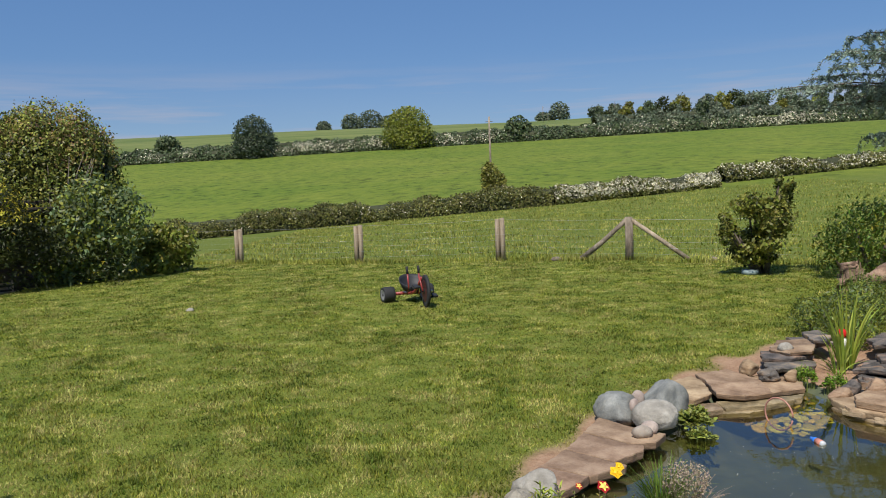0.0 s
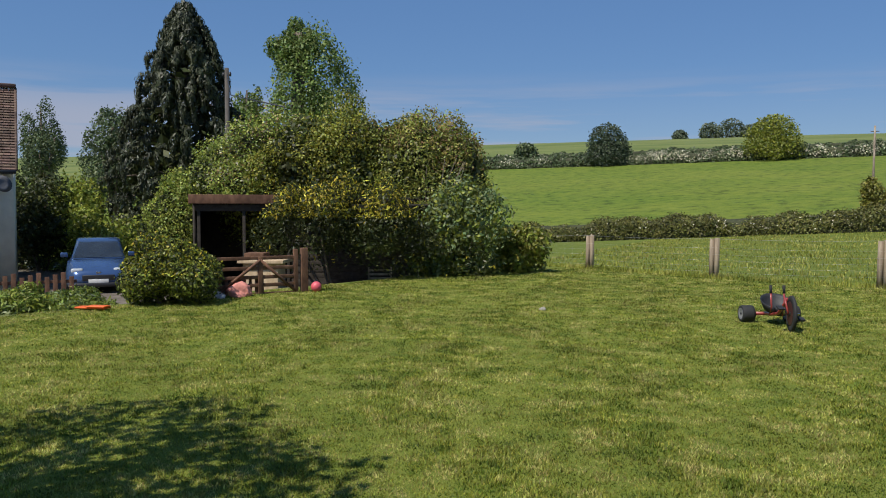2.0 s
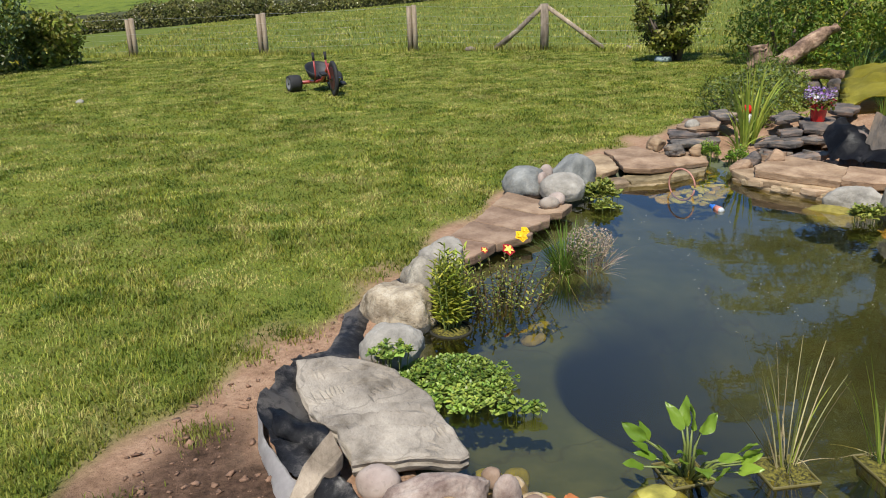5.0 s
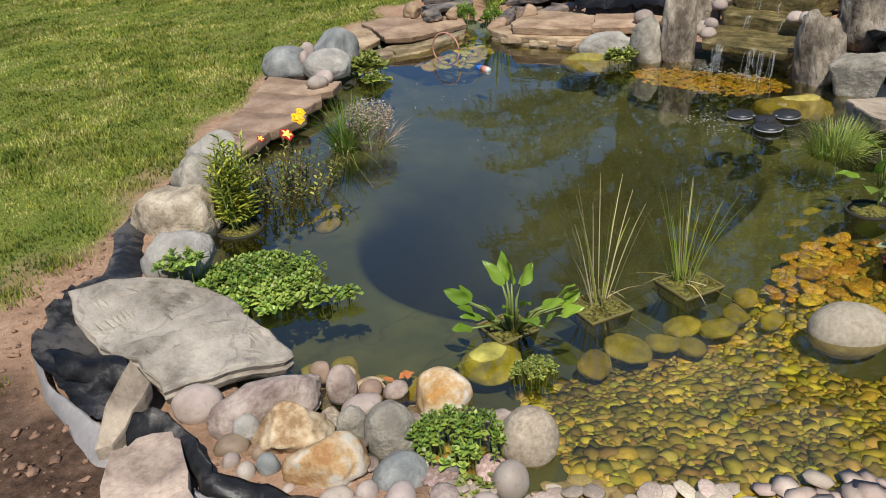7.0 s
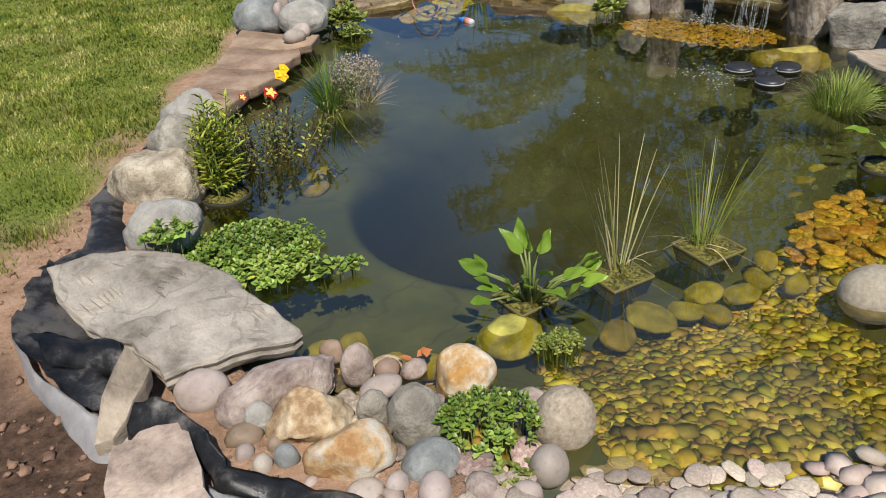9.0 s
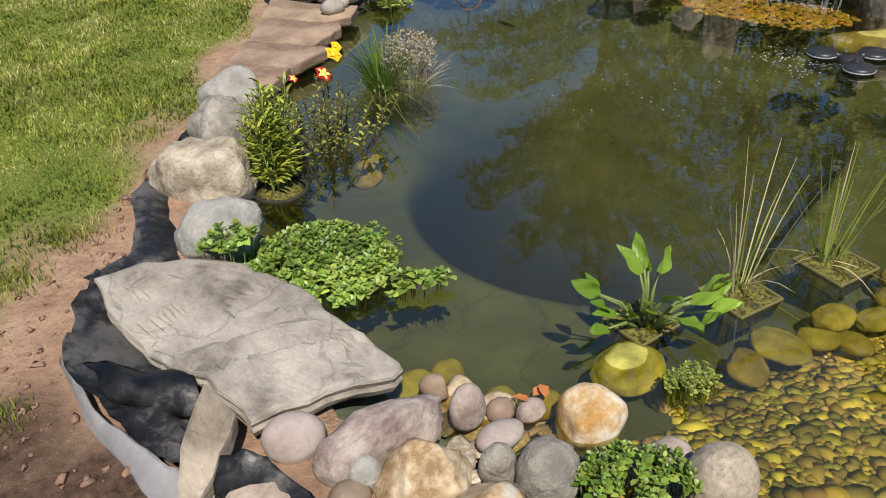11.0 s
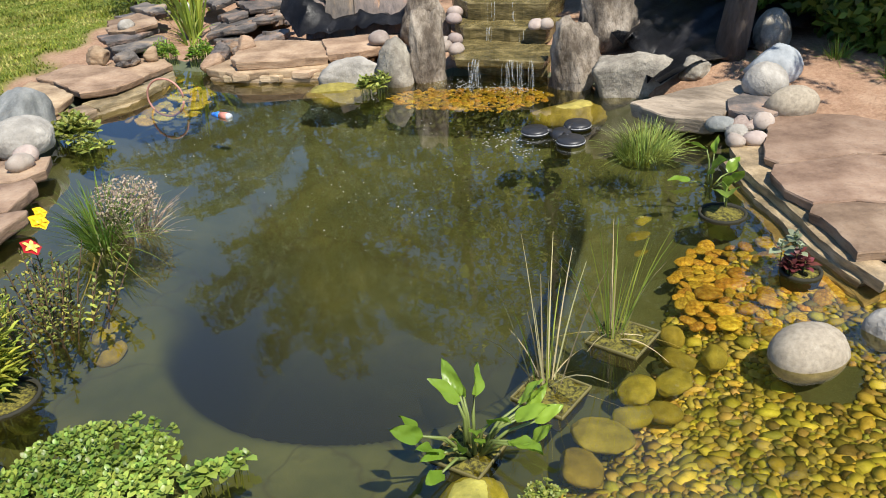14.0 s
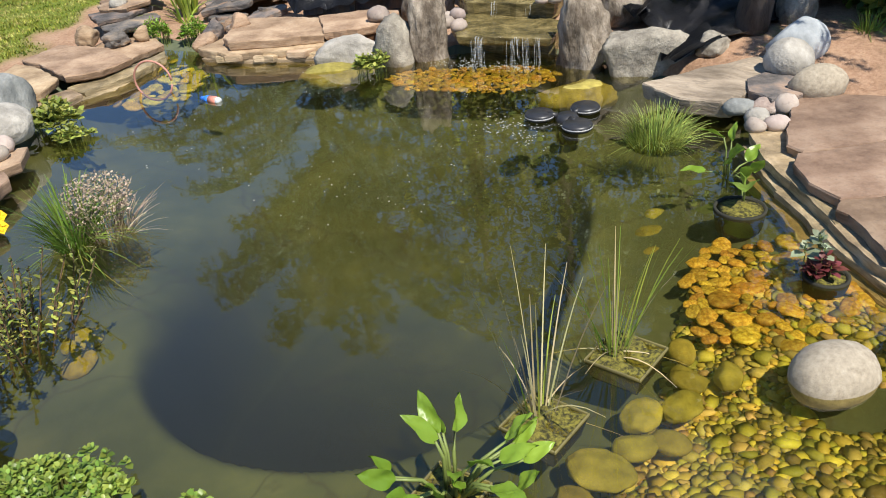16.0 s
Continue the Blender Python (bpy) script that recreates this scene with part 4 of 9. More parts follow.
# ---- stones along the lawn side ----
flat_stone("stone_slab", [(-0.06, 2.76), (0.08, 2.75), (0.21, 2.72), (0.36, 2.62), (0.46, 2.5), (0.50, 2.34), (0.52, 2.21), (0.58, 2.06), (0.595, 1.96), (0.57, 1.92), (0.46, 1.935), (0.33, 1.92), (0.2, 1.93), (0.15, 2.08), (0.07, 2.23), (0.0, 2.4), (-0.05, 2.56)], 0.125, 0.06, S_SLAB,
           "big flat grey-green slate slab lying at the pond edge", seed=4, rough=0.011, steps=0.034, rings=22, layers=2, jag=0.012)
flat_stone("stone_slab", [(0.12, 2.04), (0.165, 1.93), (0.03, 1.78), (-0.025, 1.8), (0.03, 1.92)], 0.14, 0.05, S_FLAG, "buff sandstone wedge tilted on the folded liner", seed=9, slope=(0.2, 0.25))
flat_stone("stone_slab", [(0.02, 1.75), (0.1, 1.765), (0.18, 1.75), (0.21, 1.68), (0.215, 1.55), (0.2, 1.43), (0.15, 1.2), (-0.05, 1.25), (-0.03, 1.57)], 0.105, 0.05, S_MAUVE, "brown mottled stone slab on the liner edge", seed=12, rough=0.012, slope=(0.1, 0.02), jag=0.012)
boulder("boulder", 0.70, 4.07, -0.02, 0.30, 0.34, 0.27, 20, S_PALE, "pale grey boulder at the pond edge", 11, 0.07, seed=1, group="boulders along the liner")
boulder("boulder", 0.56, 3.72, -0.02, 0.32, 0.26, 0.25, 30, S_GREY, "angular grey boulder tucked behind another", 7, 0.09, seed=2, group="boulders along the liner")
boulder("boulder", 0.40, 3.38, -0.03, 0.37, 0.44, 0.29, 25, S_ROUGH, "rough cream boulder with a split face", 7, 0.09, seed=3, group="boulders along the liner")
boulder("boulder", 0.36, 2.92, -0.02, 0.31, 0.28, 0.21, 10, S_PALE, "rounded white boulder beside the big slab", 3, 0.06, seed=5, group="boulders along the liner")
boulder("boulder", 1.50, 5.58, 0.04, 0.38, 0.40, 0.23, 40, S_BLUE, "blue-grey boulder in the heap beside the lawn", 2, 0.045, seed=6, group="boulder heap")
boulder("boulder", 1.90, 5.70, 0.04, 0.38, 0.36, 0.29, -30, S_BLUE, "tall blue-grey boulder at the back of the heap", 2, 0.045, seed=7, group="boulder heap")
boulder("boulder", 1.73, 5.36, 0.06, 0.36, 0.32, 0.2, 10, S_PALE, "pale pinkish boulder at the front of the heap", 2, 0.045, seed=8, group="boulder heap")
boulder("cobble", 1.55, 4.99, 0.10, 0.16, 0.13, 0.085, 20, S_COBBLE, "smooth brown-pink cobble on the paving", 2, 0.04, 2, 9)
boulder("cobble", 1.62, 5.08, 0.10, 0.14, 0.12, 0.09, -20, S_COBBLE, "smooth brown-pink cobble against the boulder heap", 2, 0.04, 2, 10)
boulder("cobble", 1.66, 5.60, 0.16, 0.11, 0.1, 0.12, 0, S_COBBLE, "small pinkish cobble wedged in the boulder heap", 2, 0.04, 2, 11)
boulder("cobble", 1.60, 5.46, 0.14, 0.10, 0.09, 0.11, 40, S_COBBLE, "small pinkish cobble wedged in the boulder heap", 2, 0.04, 2, 12)
for i, (poly, zt, lb) in enumerate((
        ([(1.16, 5.16), (1.33, 5.5), (1.53, 5.25), (1.73, 5.05), (1.62, 4.88), (1.45, 4.87)], 0.10, "brown riven paving slab below the boulder heap"),
        ([(0.98, 4.81), (1.15, 5.13), (1.43, 4.85), (1.52, 4.83), (1.49, 4.71), (1.26, 4.52)], 0.10, "brown riven paving slab at the pond edge"),
        ([(0.77, 4.49), (0.97, 4.79), (1.25, 4.51), (1.32, 4.44), (1.28, 4.4), (1.06, 4.28)], 0.10, "brown riven paving slab at the pond edge"),
        ([(0.56, 4.17), (0.76, 4.47), (1.05, 4.27), (0.9, 4.08), (0.75, 3.98)], 0.10, "brown riven paving slab beside the pale boulder"))):
    flat_stone("paving_slab", poly, zt, 0.055, S_PAVER, lb, seed=20 + i, rough=0.006, layers=1, group="paving along the lawn", jag=0.006)
for i, (poly, zt, lb) in enumerate((
        ([(2.0, 6.35), (2.4, 6.7), (2.43, 6.5), (2.38, 6.05), (2.17, 5.86), (2.0, 5.86), (1.9, 6.05)], 0.11, "buff sandstone slab overhanging the water"),
        ([(2.43, 6.7), (2.78, 6.85), (2.92, 6.4), (2.86, 5.98), (2.6, 5.9), (2.41, 6.02), (2.46, 6.5)], 0.12, "buff sandstone slab overhanging the water"),
        ([(2.85, 6.6), (3.1, 6.75), (3.3, 6.45), (3.22, 6.2), (2.9, 6.1)], 0.09, "thin brown slab by the stream mouth"),
        ([(2.05, 6.0), (2.4, 5.98), (2.4, 5.8), (2.15, 5.72), (1.95, 5.76)], 0.045, "thin wet slab under the overhang"),
        ([(2.4, 6.02), (2.85, 6.05), (3.2, 6.15), (3.12, 6.02), (2.8, 5.86), (2.42, 5.82)], 0.05, "thin wet slab under the overhang"),
        ([(2.3, 6.0), (2.8, 6.0), (3.1, 6.1), (3.0, 5.95), (2.6, 5.8), (2.3, 5.8)], 0.01, "thin wet slab at the waterline"))):
    flat_stone("sandstone_slab", poly, zt, 0.045, S_SAND if i < 3 else S_EDGE, lb, seed=30 + i, rough=0.007, layers=1, jag=0.009, group="slabs by the stream mouth")
for i, (poly, zt, mt) in enumerate((
        ([(3.11, 6.8), (3.28, 7.17), (3.5, 7.31), (3.67, 7.01), (3.62, 6.86), (3.3, 6.62), (3.1, 6.52)], 0.14, S_SLATE),
        ([(3.15, 6.95), (3.3, 7.4), (3.7, 7.4), (3.7, 7.1), (3.4, 6.9)], 0.17, S_SLATE),
        ([(3.34, 7.27), (3.62, 7.77), (3.88, 7.7), (3.79, 7.26), (3.63, 6.98), (3.41, 6.99)], 0.21, S_PAVER),
        ([(3.2, 7.0), (3.5, 7.2), (3.62, 6.95), (3.35, 6.75)], 0.10, S_SLATE),
        ([(3.83, 7.41), (3.94, 7.95), (4.18, 8.09), (4.12, 7.61), (3.93, 7.31)], 0.24, S_SLATE),
        ([(3.7, 7.4), (3.8, 7.95), (4.15, 7.9), (4.05, 7.45)], 0.19, S_SLATE))):
    flat_stone("slate_slab", poly, zt, 0.035, mt, "rusty dark slate laid loose beside the stream", seed=40 + i, rough=0.016, layers=1, jag=0.014, slope=(0.05 * (i % 3 - 1), -0.06), group="loose slates by the stream")
boulder("boulder", 3.02, 6.45, 0.10, 0.20, 0.16, 0.13, 10, S_SLATE, "dark knobbly stone on the slabs", 7, 0.14, seed=14)
boulder("boulder", 3.2, 6.42, 0.09, 0.14, 0.12, 0.12, 40, S_SAND, "small buff stone on the slabs", 5, 0.08, seed=15)
boulder("boulder", 2.93, 6.68, 0.10, 0.22, 0.2, 0.14, 70, S_SAND, "pinkish buff stone on the slabs", 5, 0.08, seed=16)
boulder("cobble", 3.45, 7.15, 0.195, 0.16, 0.12, 0.09, 10, S_PALE, "white cobble lying on the slates", 2, 0.04, 2, 17)

# ---- far side: sandstone wall, slates, falls ----
for i, (poly, zt, th, mt) in enumerate((
        ([(3.34, 5.55), (3.4, 5.7), (3.75, 6.0), (3.85, 5.95), (4.08, 5.45), (3.77, 5.08), (3.55, 5.3)], 0.15, 0.06, S_SAND),
        ([(4.06, 5.45), (4.36, 5.2), (4.42, 5.0), (4.22, 4.86), (3.92, 4.92), (3.78, 5.08)], 0.165, 0.055, S_SAND),
        ([(3.3, 5.6), (3.7, 5.8), (3.95, 5.4), (3.8, 5.0), (3.66, 5.1), (3.45, 5.35)], 0.085, 0.05, S_SAND),
        ([(3.28, 5.85), (3.55, 5.9), (3.62, 5.5), (3.45, 5.35), (3.3, 5.55)], 0.085, 0.05, S_SAND),
        ([(3.65, 5.3), (3.95, 5.3), (4.1, 4.95), (3.86, 4.85), (3.7, 5.02)], 0.075, 0.05, S_SAND),
        ([(3.27, 5.8), (3.7, 5.7), (3.95, 5.1), (3.82, 4.92), (3.6, 5.12), (3.36, 5.5)], 0.03, 0.05, S_EDGE),
        ([(3.3, 5.75), (3.7, 5.6), (3.9, 5.05), (3.75, 4.95), (3.55, 5.15), (3.33, 5.5)], -0.02, 0.05, S_WET))):
    flat_stone("sandstone_slab", poly, zt, th, mt, layers=1, jag=0.009, label="long buff sandstone slab stacked in a low wall" if i < 5 else "wet brown slab at the foot of the low wall", seed=50 + i, rough=0.008, group="stacked wall slabs")
for i in range(9):
    t = i / 8
    x, y = 3.36 + 0.5 * t - 0.05 * (i % 2), 5.62 - 0.72 * t
    flat_stone("wall_stone", [(x - 0.09, y + 0.03), (x - 0.01, y + 0.1), (x + 0.1, y + 0.02), (x + 0.07, y - 0.09), (x - 0.03, y - 0.07)], 0.055 + 0.012 * (i % 3), 0.035, S_SAND if i % 3 else S_EDGE, "thin buff stone wedged in the low wall", seed=150 + i, rough=0.006, jag=0.01, group="wedged wall stones")
boulder("boulder", 3.42, 5.95, 0.02, 0.24, 0.18, 0.13, 20, S_SAND, "buff block at the end of the low wall", 6, 0.06, seed=21)
boulder("boulder", 3.52, 5.98, 0.05, 0.16, 0.16, 0.16, 60, S_SLATE, "brown stone standing by the stream", 6, 0.08, seed=22)
boulder("boulder", 3.66, 5.86, 0.08, 0.18, 0.16, 0.16, 0, S_SAND, "rounded buff stone by the stream", 4, 0.06, seed=23)
for i, (poly, zt, sl) in enumerate((
        ([(3.86, 6.56), (4.0, 6.66), (4.12, 6.45), (4.03, 6.27), (3.82, 6.15), (3.78, 6.39)], 0.09, 0.05),
        ([(3.86, 6.64), (4.12, 6.95), (4.41, 6.91), (4.31, 6.5), (4.08, 6.3), (3.95, 6.45)], 0.14, 0.12),
        ([(4.36, 6.8), (4.55, 6.94), (4.67, 6.67), (4.51, 6.39), (4.28, 6.32), (4.2, 6.44)], 0.17, 0.08),
        ([(4.17, 6.74), (4.29, 7.08), (4.57, 7.17), (4.49, 6.86), (4.32, 6.68)], 0.18, 0.1),
        ([(4.34, 6.67), (4.5, 7.1), (4.71, 7.3), (4.9, 7.18), (4.86, 6.86), (4.68, 6.62), (4.43, 6.54)], 0.235, 0.0),
        ([(4.25, 7.0), (4.43, 7.52), (4.86, 7.95), (4.73, 7.52), (4.53, 7.08)], 0.23, 0.1),
        ([(4.93, 7.12), (4.95, 7.38), (5.21, 7.7), (5.42, 7.64), (5.3, 7.36), (5.02, 7.05)], 0.29, 0.0),
        ([(3.9, 6.15), (4.15, 6.3), (4.3, 6.15), (4.15, 5.95), (3.95, 5.98)], 0.12, 0.1),
        ([(4.0, 6.75), (4.2, 7.1), (4.4, 7.0), (4.25, 6.7)], 0.11, 0.05),
        ([(4.4, 6.6), (4.7, 6.75), (4.8, 6.55), (4.55, 6.4)], 0.15, 0.1))):
    flat_stone("slate_slab", poly, zt, 0.04, S_SLATE, "dark slate slab heaped beside the stream", seed=70 + i, rough=0.016, layers=1, jag=0.014, slope=(sl * 0.5, -sl), group="slate heap")

# loose broken slate and rubble between the slabs
rs = random.Random(77)
for i in range(24):
    x, y = rs.uniform(3.75, 4.6), rs.uniform(5.98, 6.75)
    w = rs.uniform(0.08, 0.2)
    zt = 0.05 + 0.09 * (x - 3.7) + 0.04 * (y - 6)
    poly = [(x + w * 0.5 * rs.uniform(0.7, 1.2) * math.cos(a), y + w * 0.36 * rs.uniform(0.7, 1.2) * math.sin(a)) for a in (6.283 * k / 7 for k in range(7))]
    flat_stone("slate_piece", poly, zt + rs.uniform(0.02, 0.06), rs.uniform(0.02, 0.05), (S_SLATE, S_RUST, S_SLATE, S_PAVER)[i % 4], "broken rusty slate tipped among the heap", seed=700 + i, rough=0.015, slope=(rs.uniform(-0.3, 0.3), rs.uniform(-0.4, 0.1)), jag=0.012, group="broken slate")


def upright(name, x, y, z, w, t, h, turn, lean, mat, label, seed, top=0.6):
    """A slab stood on end, narrowing to a slanted top."""
    rs = random.Random(seed)
    bm = bmesh.new()
    off = Vector((seed * 1.9, seed * 0.7, 0))
    nz, nxx = 10, 7
    g = {}
    for k in range(nz + 1):
        v = k / nz
        ww = w * (1 - (1 - top) * v ** 1.6)
        for i in range(nxx + 1):
            u = i / nxx - 0.5
            hh = h * v * (1 - 0.16 * (u + 0.5) * v + 0.08 * noise.noise(Vector((u * 3, 0, seed))) * v)
            for side in (0, 1):
                yy = (0.5 - side) * t * (1 - 0.35 * v) + 0.25 * t * noise.noise(Vector((u * 3, v * 4, side * 7)) + off)
                g[k, i, side] = bm.verts.new((u * ww + 0.05 * w * noise.noise(Vector((0, v * 5, i == 0)) + off), yy, hh))
    for k in range(nz):
        for i in range(nxx):
            bm.faces.new((g[k, i, 0], g[k + 1, i, 0], g[k + 1, i + 1, 0], g[k, i + 1, 0]))
            bm.faces.new((g[k, i, 1], g[k, i + 1, 1], g[k + 1, i + 1, 1], g[k + 1, i, 1]))
        for i in (0, nxx):
            q = (g[k, i, 0], g[k, i, 1], g[k + 1, i, 1], g[k + 1, i, 0])
            bm.faces.new(q if i else q[::-1])
    for i in range(nxx):
        bm.faces.new((g[nz, i, 0], g[nz, i, 1], g[nz, i + 1, 1], g[nz, i + 1, 0]))
    bm.normal_update()
    ob = part(name, bm, mat, smooth=False)
    ob.matrix_world = pose(x, y, z, lean, 0, turn)
    return tagged(ob, label, "rock")


# turn: the broad face looks towards the pond
for x, y, w, h, turn, seed in ((4.2, 5.64, 0.2, 0.33, -38, 3), (4.30, 5.50, 0.24, 0.46, -55, 4), (4.46, 5.36, 0.22, 0.43, -44, 5), (4.60, 5.20, 0.27, 0.46, -58, 16), (4.74, 5.02, 0.2, 0.36, -30, 17)):
    upright("standing_stone", x, y, 0.11, w, 0.06, h, turn, -20 - seed % 4 * 3, S_RUST, "tall rusty slate leaning on the bank", seed, 0.78)
boulder("standing_stone", 4.57, 4.87, 0.08, 0.40, 0.2, 0.46, -40, S_BROWN, "broad brown standing stone beside the falls", 10, 0.13, seed=61)
boulder("standing_stone", 4.04, 4.36, -0.08, 0.25, 0.18, 0.62, -30, S_BROWN, "tall narrow grey-brown standing stone beside the falls", 9, 0.13, seed=62)
boulder("standing_stone", 4.37, 3.46, -0.1, 0.36, 0.26, 0.62, -52, S_BROWN, "squared grey-brown standing stone beside the falls", 12, 0.13, seed=63)
boulder("standing_stone", 4.74, 3.44, 0.14, 0.42, 0.26, 0.5, -55, S_BROWN, "brown standing stone behind the falls", 10, 0.13, seed=64)
boulder("boulder", 3.88, 4.52, -0.04, 0.28, 0.24, 0.34, -35, S_GREY, "pale grey block at the foot of the falls", 8, 0.07, seed=31)
boulder("boulder", 3.80, 4.84, -0.04, 0.50, 0.3, 0.2, -40, S_PALE, "cream boulder at the foot of the low wall", 8, 0.06, seed=32)
boulder("boulder", 3.62, 4.82, -0.1, 0.5, 0.3, 0.13, -40, S_MOSSY, "algae-stained stone at the waterline", 5, 0.07, seed=33)
boulder("cobble", 4.14, 4.92, 0.165, 0.17, 0.13, 0.1, -40, S_COBBLE, "smooth tan cobble on the low wall", 2, 0.04, 2, 34)
boulder("boulder", 4.42, 3.08, -0.05, 0.66, 0.34, 0.33, -58, S_GREY, "long pale grey boulder beside the falls' foot", 9, 0.07, seed=35)
boulder("boulder", 4.05, 3.3, -0.14, 0.5, 0.3, 0.16, -50, S_MOSSY, "algae-stained stone lying under the falls", 5, 0.07, seed=36)
boulder("boulder", 4.6, 2.75, 0.1, 0.24, 0.2, 0.12, 0, S_GREY, "low grey stone on the bank", 5, 0.07, seed=37)
for i, (x, y, z) in enumerate(((4.18, 4.24, 0.165), (4.2, 4.35, 0.165), (4.29, 4.42, 0.165), (4.28, 4.33, 0.2), (4.55, 4.56, 0.26), (4.66, 4.64, 0.28), (4.85, 4.8, 0.38), (4.62, 3.9, 0.265), (4.66, 3.84, 0.265))):
    boulder("cobble", x, y, z, 0.13, 0.1, 0.075, 25 * i, S_COBBLE, "smooth pinkish cobble stacked beside the falls", 1, 0.04, 2, 80 + i, group="cobbles beside the falls")
for i, (poly, zt, th) in enumerate((
        ([(4.06, 4.16), (4.12, 3.98), (4.29, 3.62), (4.6, 3.72), (4.72, 4.0), (4.6, 4.5), (4.3, 4.42)], 0.17, 0.05),
        ([(4.48, 4.42), (4.66, 3.84), (5.0, 3.95), (5.1, 4.35), (4.9, 4.7), (4.62, 4.62)], 0.265, 0.1),
        ([(4.68, 4.54), (4.86, 3.98), (5.3, 4.1), (5.5, 4.7), (5.1, 5.0), (4.82, 4.8)], 0.39, 0.15),
        ([(4.34, 4.2), (4.46, 3.7), (4.6, 3.75), (4.7, 4.1), (4.5, 4.45), (4.3, 4.35)], 0.12, 0.3))):
    flat_stone("fall_slab", poly, zt, th, S_WET, "wet algae-stained slab step of the waterfall", seed=90 + i, rough=0.01, layers=1, group="waterfall steps")

# ---- bank on the far right: slabs, boulders, paving ----
flat_stone("stone_slab", [(3.92, 2.8), (4.3, 2.62), (4.6, 2.45), (4.4, 2.3), (4.05, 2.3), (3.86, 2.3), (3.82, 2.55)], 0.13, 0.08, S_FLAG, "broad brown-grey slab bridging the pond edge", seed=101, rough=0.012)
flat_stone("stone_slab", [(4.16, 2.36), (4.34, 2.33), (4.33, 2.14), (4.1, 2.06), (3.93, 2.15), (3.99, 2.28)], 0.15, 0.06, S_SLATE, "smaller dark slab lying on the bank", seed=102, rough=0.012)
boulder("boulder", 5.12, 2.5, 0.14, 0.26, 0.22, 0.28, 0, S_GREY, "pale greenish boulder under the tree", 1, 0.025, seed=41, group="white boulders")
boulder("boulder", 4.66, 2.31, 0.12, 0.33, 0.25, 0.21, -40, S_BLUEW, "bluish white boulder on the bank", 1, 0.025, seed=42, group="white boulders")
boulder("boulder", 4.38, 2.25, 0.12, 0.25, 0.23, 0.18, 60, S_PALE, "round white boulder on the bank", 1, 0.025, seed=43, group="white boulders")
boulder("boulder", 4.2, 2.04, 0.1, 0.27, 0.19, 0.15, -50, S_EGG, "oval white boulder beside the paving", 1, 0.025, seed=44, group="white boulders")
for i, (x, y, w, d, h, m) in enumerate(((3.88, 2.28, 0.16, 0.1, 0.08, S_BLUE), (3.95, 2.17, 0.17, 0.1, 0.08, S_PINK), (3.78, 2.06, 0.13, 0.09, 0.07, S_COBBLE), (3.8, 2.16, 0.12, 0.1, 0.08, S_PALE), (3.98, 2.1, 0.12, 0.1, 0.1, S_COBBLE), (3.72, 2.13, 0.1, 0.09, 0.07, S_COBBLE), (4.02, 2.16, 0.1, 0.08, 0.08, S_PALE))):
    boulder("cobble", x, y, 0.07, w, d, h, -50, m, "smooth cobble laid between slab and paving", 1, 0.04, 2, 110 + i, group="cobbles on the bank")
for i, (poly, zt) in enumerate((
        ([(4.16, 2.12), (4.28, 1.75), (4.3, 1.45), (3.9, 1.42), (3.78, 1.6), (3.5, 1.84), (3.53, 1.92), (3.7, 1.99)], 0.12),
        ([(3.46, 1.85), (3.75, 1.6), (3.86, 1.36), (3.4, 1.2), (3.27, 1.46), (3.16, 1.59), (3.22, 1.72), (3.35, 1.83)], 0.125),
        ([(3.17, 1.58), (3.27, 1.45), (3.38, 1.2), (3.1, 0.98), (2.85, 1.34), (3.03, 1.49), (3.08, 1.58)], 0.118),
        ([(4.3, 1.42), (4.3, 0.9), (3.9, 0.8), (3.45, 1.15), (3.9, 1.36)], 0.12),
        ([(3.4, 1.12), (3.8, 0.8), (3.5, 0.3), (3.1, 0.5), (3.12, 0.94)], 0.12))):
    flat_stone("paving_slab", poly, zt, 0.045, S_PAVER, "brown riven paving slab on the bank", seed=120 + i, rough=0.006, layers=1, group="paving on the bank", jag=0.007)
for i, (poly, zt) in enumerate((
        ([(3.68, 2.14), (3.86, 2.04), (3.66, 1.9), (3.5, 1.82), (3.36, 1.76), (3.3, 1.82), (3.45, 1.98)], 0.075),
        ([(3.34, 1.85), (3.45, 1.85), (3.2, 1.55), (3.12, 1.5), (3.05, 1.56)], 0.075),
        ([(3.08, 1.6), (3.2, 1.6), (3.02, 1.38), (2.85, 1.2), (2.76, 1.22), (2.9, 1.42)], 0.07),
        ([(3.62, 2.16), (3.8, 2.0), (3.4, 1.7), (3.2, 1.66), (3.28, 1.84)], 0.03),
        ([(3.28, 1.86), (3.4, 1.8), (3.1, 1.45), (2.9, 1.25), (2.8, 1.3), (3.0, 1.56)], 0.03),
        ([(3.5, 2.1), (3.6, 1.95), (3.2, 1.62), (2.85, 1.22), (2.74, 1.26), (3.0, 1.64)], -0.015))):
    flat_stone("edge_slab", poly, zt, 0.042, S_EDGE, "thin brown slab stacked along the waterline", seed=130 + i, rough=0.006, layers=1, group="stacked edge slabs")

# ---- near stones ----
def stone(kind, x, y, w, d, h, turn, mat, label, seed, z=0.0, cuts=4, rough=0.05, sub=3):
    return boulder(kind, x, y, z - 0.02, w, d, h, turn, mat, label, cuts, rough, sub, seed, group="stones at the beach")


stone("cobble", 0.276, 1.885, 0.16, 0.125, 0.105, -20, S_COBBLE, "smooth pale grey cobble against the slab", 201, 0.05, 0, 0.025)
stone("boulder", 0.467, 1.79, 0.37, 0.17, 0.16, 14, S_PINK, "long pinkish purple rock on the pond edge", 202, 0.02, 6, 0.08)
